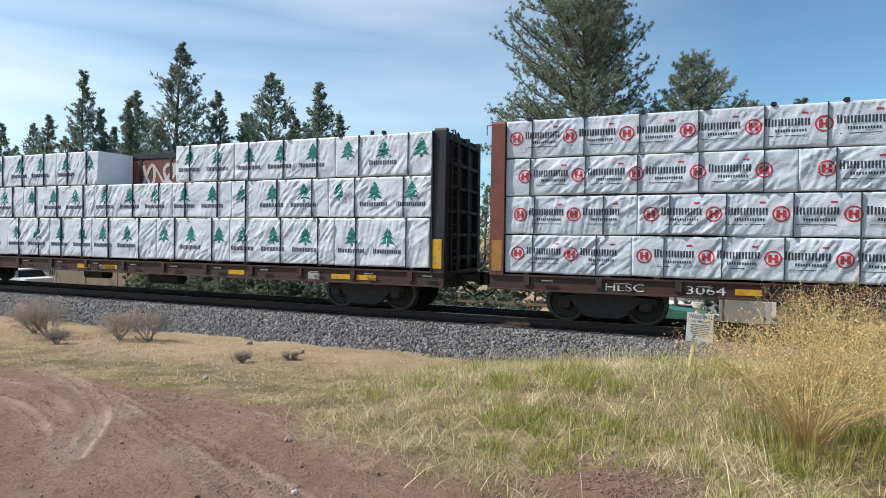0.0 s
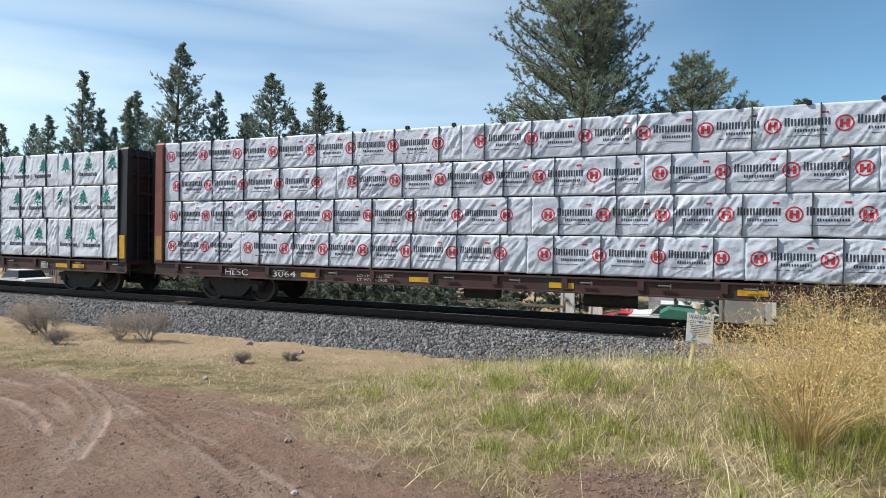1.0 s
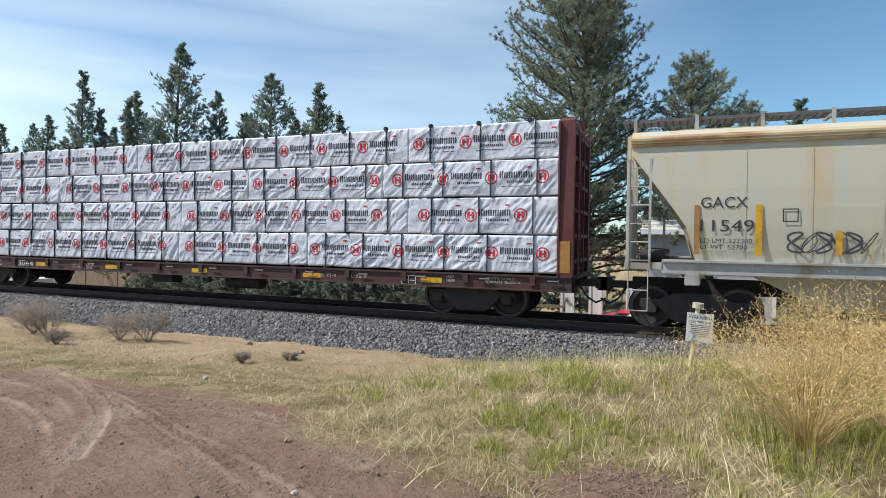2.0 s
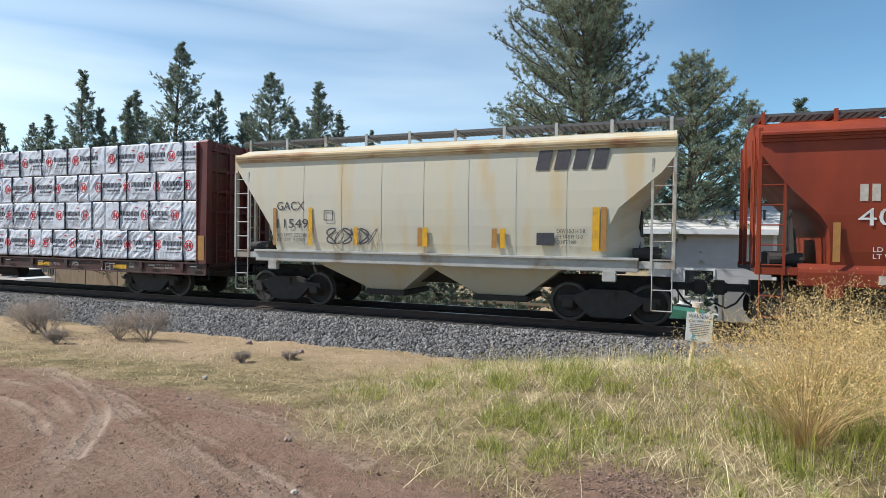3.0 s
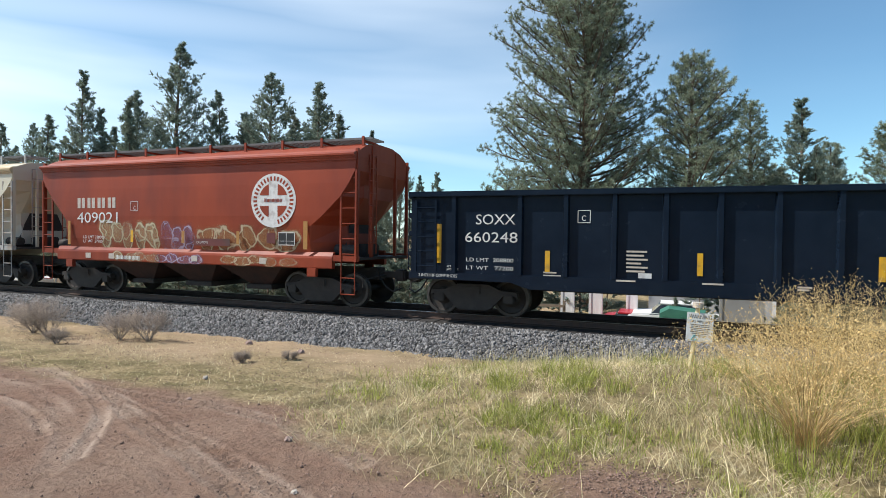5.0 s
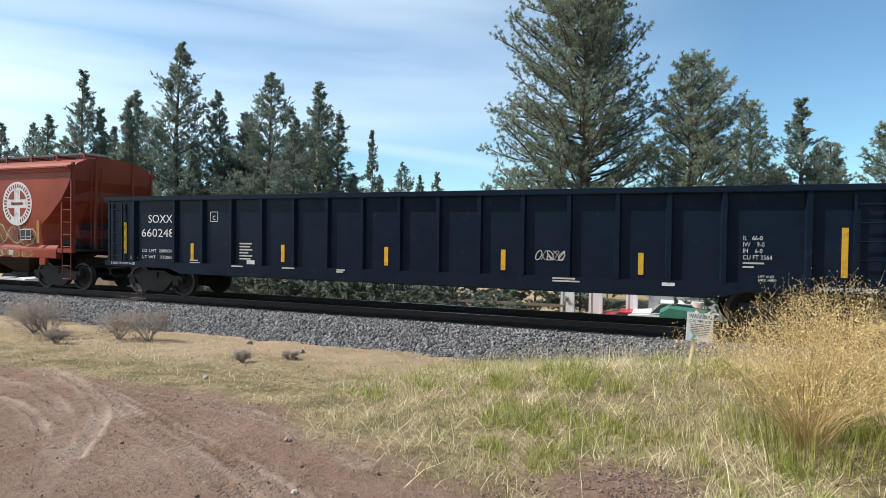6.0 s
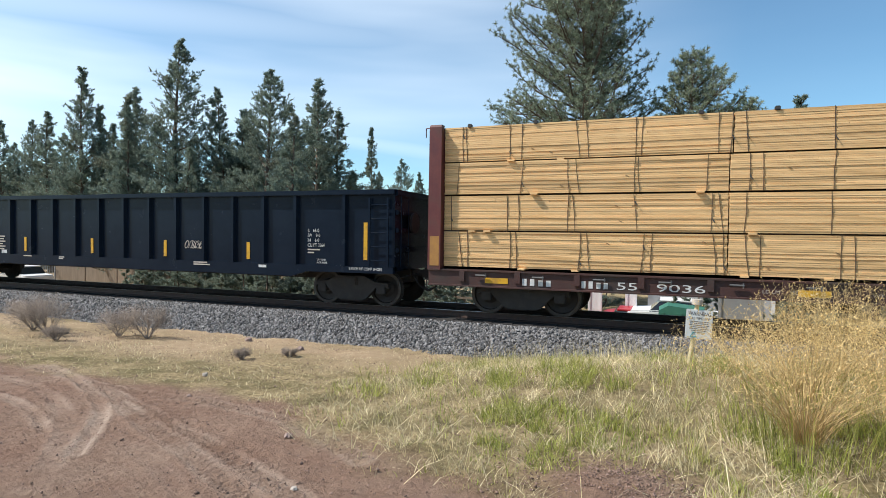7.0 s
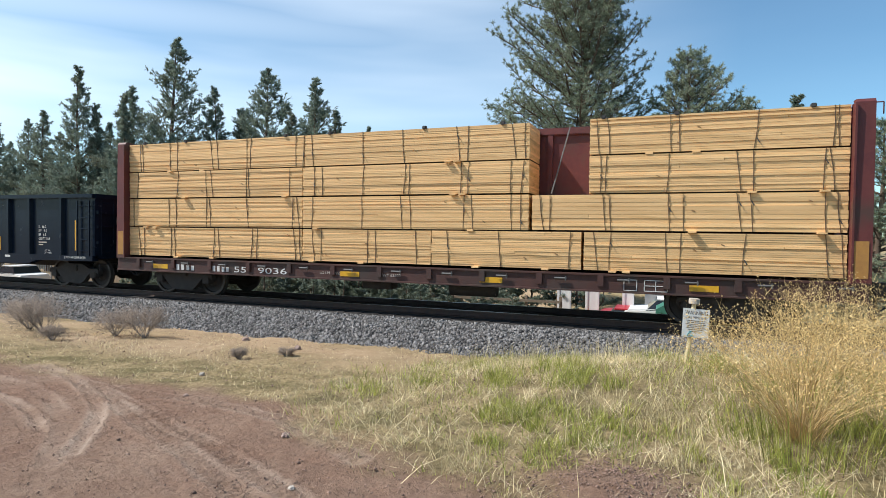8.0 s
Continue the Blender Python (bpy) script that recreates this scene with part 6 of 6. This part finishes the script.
def panel_wall(px0, px1, y, top, material, label, name="yard_wall"):
    x0, x1 = spot(px0, y), spot(px1, y)
    n = max(1, int(abs(x1 - x0) / 2.4))
    root = new(name)
    root.location = (x0, y, FAR_Z)
    tagged(root, label, "fence", "fences of the yard")
    w = (x1 - x0) / n
    for i in range(n):
        part("panel", boxes((i * w + 0.04, (i + 1) * w - 0.04, 0, 0.05, 0.05, top - FAR_Z)), material, root)
    for i in range(n + 1):
        part("post", boxes((i * w - 0.05, i * w + 0.05, -0.03, 0.08, 0, top - FAR_Z + 0.05), bev=0.01), material, root)
    return root


panel_wall(98, 330, 26.5, 0.75, "fence", "tan weathered board fence along the yard")
panel_wall(1278, 1352, 20.0, 0.45, "corrugated", "pale grey corrugated fence panels beside the track")
for a, b in ((996, 1016), (1046, 1066), (1112, 1128)):
    panel_wall(a, b, 23.0, 0.15, "trim", "white painted board panels in the yard", "white_fence")

gate = new("metal_gate")
gate.location = (spot(8, 24), 24, FAR_Z)
tagged(gate, "grey metal picket gate beside a parked car", "gate")
gw = spot(98, 24) - spot(8, 24)
part("gate_frame", boxes((0, gw, -0.02, 0.02, 0.15, 0.2), (0, gw, -0.02, 0.02, 1.38, 1.43), (-0.04, 0.0, -0.02, 0.02, 0, 1.5), (gw, gw + 0.06, -0.03, 0.03, 0, 1.5)), "corrugated", gate)
pm = boxes((-0.012, 0.012, -0.012, 0.012, 0.2, 1.38))
pme = bpy.data.meshes.new("picket")
pm.to_mesh(pme)
pm.free()
pme.materials.append(M["corrugated"])
for i in range(1, 30):
    p = new("picket", pme)
    p.parent, p.location = gate, (gw * i / 30, 0, 0)


def vehicle(name, label, category, px, y, length, paint, turn=0.0, high=1.5, bonnet=0.95):
    root = new(name)
    root.matrix_basis = pose(spot(px, y), y, FAR_Z, 0, 0, turn)
    tagged(root, label, category)
    L = length
    bm = bmesh.new()
    prism(bm, [(0, 0.35), (0, bonnet - 0.15), (0.15, bonnet), (L * 0.28, bonnet + 0.05), (L * 0.72, bonnet + 0.05), (L, bonnet - 0.05), (L, 0.35)], -0.85, 0.85)
    bmesh.ops.bevel(bm, geom=bm.edges[:], offset=0.06, segments=2, affect="EDGES")
    part("body", bm, paint, root)
    bm = bmesh.new()
    r0 = [(L * 0.25, -0.80), (L * 0.78, -0.80), (L * 0.78, 0.80), (L * 0.25, 0.80)]
    r1 = [(L * 0.36, -0.65), (L * 0.70, -0.65), (L * 0.70, 0.65), (L * 0.36, 0.65)]
    loft(bm, [[(a, b, bonnet) for a, b in r0], [(a, b, high - 0.06) for a, b in r1]])
    part("glazing", bm, "glass", root, "dark glass")
    part("roof", boxes((L * 0.35, L * 0.71, -0.67, 0.67, high - 0.06, high), bev=0.03), paint, root)
    for x in (L * 0.18, L * 0.80):
        for sgn in (-1, 1):
            bm = bmesh.new()
            rod(bm, (x, sgn * 0.70, 0.32), (x, sgn * 0.90, 0.32), 0.32, 20)
            wh = part("wheel", bm, "rubber", root)
            bm = bmesh.new()
            rod(bm, (x, sgn * 0.895, 0.32), (x, sgn * 0.915, 0.32), 0.19, 16)
            part("rim", bm, "galv", wh)


vehicle("parked_car", "white parked car beside the metal gate", "car", 12, 22.6, 2.9, "trim", high=1.35, bonnet=0.88)
vehicle("red_car", "bright red parked car in the yard", "car", 1064, 22.5, 1.9, "redpaint", high=0.85, bonnet=0.66)
vehicle("white_truck", "white parked pickup truck in the yard", "truck", 1112, 22.5, 3.2, "trim", high=1.25, bonnet=0.85)

bin_root = new("dumpster")
bin_root.location = (spot(1166, 20.5), 20.5, FAR_Z)
tagged(bin_root, "green steel dumpster with a sloping lid", "dumpster")
part("body", prism(bmesh.new(), [(0, 0.1), (0.06, 1.05), (0.35, 1.22), (1.55, 1.10), (1.6, 0.1)], 0, 1.2), "greenpaint", bin_root)
for x in (0.15, 0.7, 1.3):
    part("rib", boxes((x, x + 0.07, -0.04, 0.0, 0.12, 1.0)), "greenpaint", bin_root)

rail_fence = new("rail_fence")
rail_fence.location = (spot(770, 22.0), 22.0, FAR_Z)
tagged(rail_fence, "weathered wooden post and rail fence", "fence", "fences of the yard")
fw = spot(1000, 22.0) - spot(770, 22.0)
for i in range(5):
    part("post", boxes((fw * i / 4 - 0.05, fw * i / 4 + 0.05, -0.05, 0.05, 0, 1.15), bev=0.01), "fence", rail_fence)
for z in (0.45, 0.9):
    part("rail", boxes((0, fw, -0.09, -0.055, z, z + 0.10)), "fence", rail_fence)


# ---- shrubs and grass ----
def blades(x, y, z, height, width, lean, rng, bend=0.5, splay=None):
    """Curved pointed blades. Returns vertices and triangles."""
    n = len(x)
    a = rng.uniform(0, 2 * np.pi, n) if splay is None else splay
    dx, dy = np.cos(a), np.sin(a)
    lx, ly = dx * lean * height, dy * lean * height
    b = rng.uniform(0, np.pi, n)
    sx, sy = np.cos(b) * width / 2, np.sin(b) * width / 2
    up1, up2 = height * 0.55, height * np.sqrt(np.clip(1 - (lean * 0.75) ** 2, 0.12, 1))
    f1 = 0.55 * (1 - bend * 0.5)
    v = np.empty((n, 5, 3))
    v[:, 0] = np.stack([x - sx, y - sy, z - 0.01], -1)
    v[:, 1] = np.stack([x + sx, y + sy, z - 0.01], -1)
    mx, my, mz = x + lx * f1, y + ly * f1, z + np.minimum(up1, up2 * 0.62)
    v[:, 2] = np.stack([mx - sx * 0.8, my - sy * 0.8, mz], -1)
    v[:, 3] = np.stack([mx + sx * 0.8, my + sy * 0.8, mz], -1)
    v[:, 4] = np.stack([x + lx, y + ly, z + up2], -1)
    i = np.arange(n)[:, None] * 5
    t = np.concatenate([i + np.array([[0, 1, 3]]), i + np.array([[0, 3, 2]]), i + np.array([[2, 3, 4]])], 0)
    return v.reshape(-1, 3), t


def grass():
    rng = np.random.RandomState(77)

    def scatter(n, x0, x1, y0, y1, want):
        x, y = rng.uniform(x0, x1, n), rng.uniform(y0, y1, n)
        keep = rng.uniform(0, 1, n) < want(x, y) * np.where(x < -4.2, 0.5, 1.0)
        return x[keep], y[keep]

    def lush(x, y):
        return smoothstep(-4.6, -2.2, x - 0.18 * (y - 7) + 0.5 * value_noise(x * 0.9, y * 0.9, 41, 3))

    def verge(x, y):
        return (1 - dirtness(x, y)) * (1 - smoothstep(10.9, 11.5, y))

    def heap_gap(x, y):
        return 1 - np.exp(-((x + 0.35) ** 2 + (y - 4.2) ** 2) / 0.35) * 0.97

    clump = lambda x, y, s: 0.12 + 0.88 * smoothstep(-0.05, 0.28, value_noise(x * 4.5, y * 3.5, s, 2))
    patchy = lambda x, y, s, lo, hi: smoothstep(lo, hi, value_noise(x * 1.4, y * 1.4, s, 3))
    # green tufts
    x, y = scatter(190000, -5.5, 4.6, 3.0, 11.2, lambda x, y: verge(x, y) * lush(x, y) * heap_gap(x, y) * clump(x, y, 61) * (0.12 + 0.9 * patchy(x, y, 51, -0.1, 0.55)) * (1 - 0.65 * smoothstep(8.2, 9.6, y)))
    h = rng.uniform(0.04, 0.19, len(x)) * (0.45 + 0.75 * clump(x, y, 61)) * (0.8 + 0.4 * smoothstep(4, 8, y))
    v, t = blades(x, y, lie(x, y), h, rng.uniform(0.004, 0.009, len(x)), rng.uniform(0.2, 1.0, len(x)), rng)
    tagged(part_mesh("green_grass", fast_mesh("green_grass", v, t), "green"), "fresh green grass tufts on the verge", "grass", kind="stuff")
    # dry standing straw
    x, y = scatter(150000, -5.5, 4.6, 3.2, 11.3, lambda x, y: verge(x, y) * lush(x, y) * heap_gap(x, y) * clump(x, y, 62) * (0.14 + 0.55 * patchy(x, y, 52, -0.1, 0.6) + 0.35 * smoothstep(7.8, 9.2, y)))
    tall = rng.uniform(0, 1, len(x)) < 0.035 + 0.14 * smoothstep(8.0, 9.5, y)
    h = np.where(tall, rng.uniform(0.22, 0.5, len(x)), rng.uniform(0.05, 0.2, len(x)))
    v, t = blades(x, y, lie(x, y), h, rng.uniform(0.002, 0.0055, len(x)), np.where(tall, rng.uniform(0.05, 0.5, len(x)), rng.uniform(0.3, 1.1, len(x))), rng)
    tagged(part_mesh("dry_grass", fast_mesh("dry_grass", v, t), "straw"), "dry standing straw along the verge", "grass", kind="stuff")
    # bleached lying stalks
    x, y = scatter(200000, -9.5, 4.6, 3.2, 11.2, lambda x, y: verge(x, y) * heap_gap(x, y) * clump(x, y, 63) * (0.22 + 0.9 * patchy(x, y, 53, 0.0, 0.7)) * np.where(x < -6, 0.6, 1.0) * (0.35 + 0.65 * lush(x, y) + 0.5 * np.exp(-((y - 6.6 + 0.3 * (x + 5)) / 0.9) ** 2) * (x < -2.5)))
    h = rng.uniform(0.05, 0.22, len(x)) * np.where(rng.uniform(0, 1, len(x)) < 0.05, 2.2, 1.0) * (0.35 + 0.65 * lush(x, y))
    v, t = blades(x, y, lie(x, y) + 0.012, h, rng.uniform(0.002, 0.0055, len(x)), rng.uniform(1.0, 1.3, len(x)), rng)
    tagged(part_mesh("fallen_straw", fast_mesh("fallen_straw", v, t), "pale"), "bleached fallen grass stalks on the soil", "grass", kind="stuff")
    # short sparse stubble on the sandy side
    x, y = scatter(60000, -20, -3.2, 5.4, 11.4, lambda x, y: verge(x, y) * (0.10 + 0.45 * patchy(x, y, 54, 0.05, 0.7)) * (1 - 0.6 * smoothstep(9, 10, y)))
    h = rng.uniform(0.025, 0.10, len(x))
    v, t = blades(x, y, lie(x, y), h, rng.uniform(0.003, 0.006, len(x)), rng.uniform(0.5, 1.2, len(x)), rng)
    tagged(part_mesh("stubble", fast_mesh("stubble", v, t), "pale"), "short dry stubble on sandy soil", "grass", kind="stuff")
    # pebbles
    n = 15000
    x, y = rng.uniform(-13, 1.5, n), rng.uniform(2.4, 11, n)
    k = 1500
    x[:k], y[:k] = -0.3 + rng.normal(0, 0.42, k), 4.25 + rng.normal(0, 0.36, k)
    r = rng.uniform(0.003, 0.012, n) * np.where(rng.uniform(0, 1, n) < 0.03, 2.0, 1)
    base = np.array([(1, 0, 0), (-1, 0, 0), (0, 1, 0), (0, -1, 0), (0, 0, 0.7), (0, 0, -0.7)], float)
    tri = np.array([(0, 2, 4), (2, 1, 4), (1, 3, 4), (3, 0, 4), (2, 0, 5), (1, 2, 5), (3, 1, 5), (0, 3, 5)])
    v = (base[None] + rng.uniform(-0.3, 0.3, (n, 6, 3))) * r[:, None, None] + np.stack([x, y, lie(x, y) + 0.010 + 0.10 * np.exp(-((x + 0.3) ** 2 + (y - 4.2) ** 2) / 0.35)], -1)[:, None]
    t = (tri[None] + (np.arange(n) * 6)[:, None, None]).reshape(-1, 3)
    tagged(part_mesh("pebbles", fast_mesh("pebbles", v.reshape(-1, 3), t), "clod"), "small reddish pebbles on the dirt", "pebbles", kind="stuff")


grass()


def straw_bush(x, y, height, radius, seed, stems, label):
    """A fan of stems with seed heads, green blades at its foot."""
    rng = np.random.RandomState(seed)
    root = new("straw_bush")
    root.location = (x, y, float(lie(x, y)))
    tagged(root, label, "bush", "dry bushes of the verge")
    a = rng.uniform(0, 2 * np.pi, stems)
    r0 = rng.uniform(0, 0.16, stems)
    lean = rng.uniform(0.0, 1.5, stems) ** 0.8 * radius / height * 1.15
    h = height * rng.uniform(0.5, 1.08, stems) / np.sqrt(1 + 0.35 * lean ** 2)
    bx, by = np.cos(a) * r0 * radius, np.sin(a) * r0 * radius
    # stems as bent three-sided strips
    segs = 5
    us = np.linspace(0, 1, segs)
    P = np.stack([np.stack([bx + np.cos(a) * lean * h * u ** 1.35, by + np.sin(a) * lean * h * u ** 1.35, h * (u - 0.16 * lean * u * u)], -1) for u in us], 1)
    P += rng.normal(0, 0.012, P.shape) * us[None, :, None]
    side = rng.normal(0, 1, (stems, 1, 3))
    side /= np.linalg.norm(side, axis=2, keepdims=True)
    wd = (0.0040 * (1 - 0.6 * us))[None, :, None]
    V = np.stack([P - side * wd / 2, P + side * wd / 2], 2).reshape(-1, 3)
    q = []
    for k in range(segs - 1):
        b = np.arange(stems) * segs * 2 + k * 2
        q.append(np.stack([b, b + 1, b + 3, b + 2], -1))
    part_mesh("stem_fan", fast_mesh("stem_fan", V, np.vstack(q)), "stem", root, "thin brown stems")["kind"] = "stuff"
    # side twigs with seed heads
    n2 = 6
    u = rng.uniform(0.62, 1.0, (stems, n2)) ** 0.6
    i = np.clip((u * (segs - 1)).astype(int), 0, segs - 2)
    f = u * (segs - 1) - i
    rows = np.arange(stems)[:, None]
    base = P[rows, i] * (1 - f[..., None]) + P[rows, i + 1] * f[..., None]
    d = rng.normal(0, 1, (stems, n2, 3)) * 0.6 + np.array((0, 0, 0.75))
    d /= np.linalg.norm(d, axis=2, keepdims=True)
    tip = base + d * rng.uniform(0.05, 0.19, (stems, n2, 1))
    b, tp, dd = base.reshape(-1, 3), tip.reshape(-1, 3), d.reshape(-1, 3)
    s2 = np.cross(dd, rng.normal(0, 1, dd.shape))
    s2 /= np.linalg.norm(s2, axis=1, keepdims=True)
    tv = np.stack([b - s2 * 0.0018, b + s2 * 0.0018, tp], 1).reshape(-1, 3)
    tt = np.arange(len(b) * 3).reshape(-1, 3)
    part_mesh("twig_spray", fast_mesh("twig_spray", tv, tt), "seed", root, "fine golden side twigs")["kind"] = "stuff"
    hv, ht = sprays(tp, dd, 2, 0.017, 0.010, rng, 0.9, 0.1)
    part_mesh("seed_head_mass", fast_mesh("seed_head_mass", hv, ht), "seed", root, "golden dry seed heads")["kind"] = "stuff"
    n = stems
    ang = rng.uniform(0, 2 * np.pi, n)
    rad = np.sqrt(rng.uniform(0, 1, n)) * radius * 0.75
    gv, gt = blades(np.cos(ang) * rad, np.sin(ang) * rad, np.zeros(n), rng.uniform(0.15, 0.5, n) * height / 1.4, rng.uniform(0.004, 0.008, n), rng.uniform(0.1, 0.6, n), rng, splay=ang)
    part_mesh("foot_grass", fast_mesh("foot_grass", gv, gt), "green", root, "green grass at the foot")
    return root


straw_bush(1.15, 5.81, 1.22, 1.02, 5, 420, "tall dry golden bush of brown stems and seed heads")
straw_bush(2.15, 6.1, 1.25, 0.95, 6, 380, "tall dry golden bush beside a larger bush")
straw_bush(1.35, 6.9, 1.0, 0.8, 7, 300, "lower dry golden bush behind the tall one")
straw_bush(2.2, 5.0, 0.9, 0.7, 9, 260, "dry bush leaning over green grass")
straw_bush(2.0, 7.9, 1.2, 0.8, 10, 300, "dry golden bush close to the ballast")


def twiggy_shrub(x, y, height, seed, label):
    rng = np.random.RandomState(seed)
    root = new("bare_shrub")
    root.location = (x, y, float(lie(x, y)))
    tagged(root, label, "shrub", "bare shrubs by the ballast")
    V, T = [], []

    def twig(p, d, ln, r, level):
        q = p + d * ln
        s = np.cross(d, rng.normal(0, 1, 3))
        s /= np.linalg.norm(s)
        o = np.cross(d, s)
        k = len(V)
        for a in (0, 2.09, 4.19):
            V.append(p + (s * math.cos(a) + o * math.sin(a)) * r)
        V.append(q)
        T.extend([(k, k + 1, k + 3), (k + 1, k + 2, k + 3), (k + 2, k, k + 3)])
        if level < 4:
            for _ in range(4 if level == 0 else 3):
                e = d + rng.normal(0, 0.42, 3) + np.array((0, 0, 0.10))
                e /= np.linalg.norm(e)
                twig(p + d * ln * rng.uniform(0.45, 1.0), e, ln * rng.uniform(0.55, 0.85), r * 0.6, level + 1)

    for _ in range(30):
        a = rng.uniform(0, 2 * np.pi)
        d = np.array((math.cos(a) * 0.75, math.sin(a) * 0.75, 1.0))
        twig(np.array((0.03 * math.cos(a), 0.03 * math.sin(a), 0.0)), d / np.linalg.norm(d), height * 0.42, 0.009, 0)
    part_mesh("branching", fast_mesh("branching", np.array(V), np.array(T)), "twig", root, "fine grey-brown bare twigs")["kind"] = "stuff"


twiggy_shrub(spot(85, 8.6), 8.6, 0.95, 1, "bare grey twiggy shrub beside the ballast")
twiggy_shrub(spot(60, 9.0), 9.0, 0.85, 4, "bare grey twiggy shrub beside the ballast")
twiggy_shrub(spot(212, 9.3), 9.3, 0.68, 2, "low bare grey shrub beside the ballast")
twiggy_shrub(spot(262, 9.4), 9.4, 0.82, 3, "bare dark twiggy shrub with a woody stem")
twiggy_shrub(spot(430, 8.2), 8.2, 0.22, 8, "tiny dry weed on the sandy verge")
twiggy_shrub(spot(515, 8.9), 8.9, 0.20, 9, "tiny dry weed on the sandy verge")
twiggy_shrub(spot(100, 8.0), 8.0, 0.35, 11, "small bare shrub on the sandy verge")


# ---- pipeline marker and posts ----
sx, sy = 0.39, 8.5
sign = new("pipeline_sign")
sign.location = (sx, sy, float(lie(sx, sy)))
tagged(sign, "white gas pipeline warning sign on a pale post", "warning sign")
zb = 0.76 - float(lie(sx, sy))
bm = bmesh.new()
rod(bm, (-0.09, 0.02, -0.1), (0.0, 0.02, zb + 0.26), 0.028, 12)
part("post", bm, "oldyellow", sign, "weathered tan post").data.materials[0] = M["pale"]
bm = bmesh.new()
rod(bm, (0.0, 0.02, zb + 0.26), (0.004, 0.02, zb + 0.33), 0.07, 16)
part("cap", bm, "palestone", sign, "pale round cap")
face = part("panel", boxes((-0.165, 0.165, -0.018, -0.010, zb - 0.195, zb + 0.195), bev=0.003), "signface", sign, "white printed panel")
face.rotation_euler = (0, radians(2.5), 0)
text_part("warning_word", "WARNING", -0.14, -0.020, zb + 0.115, 0.28, 0.055, "ink", face)
text_part("warning_line", "GAS PIPELINE", -0.13, -0.020, zb + 0.06, 0.26, 0.035, "ink", face)
bm = bmesh.new()
for i in range(7):
    w = (0.12, 0.11, 0.125, 0.10, 0.12, 0.09, 0.08)[i]
    plate(bm, -w, w, zb + 0.03 - i * 0.024, zb + 0.038 - i * 0.024, -0.0195, 0.001)
part("small_print", bm, "ink", face, "small print shown as bars")
bm = bmesh.new()
for i in range(3):
    a, b = 2 * math.pi * i / 3 + math.pi / 2, 2 * math.pi * (i + 1) / 3 + math.pi / 2
    c0 = Vector((-0.06, 0, zb - 0.15))
    p, q = c0 + Vector((math.cos(a), 0, math.sin(a))) * 0.042, c0 + Vector((math.cos(b), 0, math.sin(b))) * 0.042
    rod(bm, (p.x, -0.020, p.z), (q.x, -0.020, q.z), 0.006, 5)
part("triangle_mark", bm, "cyan", face, "blue-green triangle")


def rock(x, y, r, seed, material, label):
    bm = bmesh.new()
    bmesh.ops.create_icosphere(bm, subdivisions=3, radius=r)
    for v in bm.verts:
        n = noise.noise(v.co * (1.6 / r) + Vector((seed, 0, 0)))
        v.co = v.co * (1 + 0.35 * n)
        v.co.z *= 0.7
    ob = part("rock", bm, material)
    ob.location = (x, y, float(lie(x, y)) + r * 0.4)
    tagged(ob, label, "rock", "loose rocks on the dirt")


rock(-3.20, 4.41, 0.036, 1, "stone", "small reddish rock on the dirt track")
rock(-2.40, 3.38, 0.024, 2, "palestone", "small pale flat rock on the dirt")
rock(-6.22, 6.58, 0.04, 3, "palestone", "pale rock at the edge of the dirt")
rock(-5.30, 5.35, 0.03, 4, "stone", "small dark rock on the dirt track")
rock(-6.9, 9.9, 0.07, 5, "stone", "brown rock on the sandy verge")
rock(-8.6, 10.4, 0.08, 6, "stone", "brown rock close to the ballast")


# ---- movement ----
def along(t):
    return -(SPEED * (t - 4) + SLOWING * (t - 4) ** 2)


def motions():
    for thing, s in MOVERS:
        z = thing.location.z
        walk(thing, [(t, pose(s + along(t), TRACK, z)) for t in range(9)])
    for w, dx in WHEELSETS:
        walk(w, [(i / 30, pose(dx, 0, WHEEL_R, 0, math.degrees(along(i / 30) / WHEEL_R), 0)) for i in range(241)])


motions()
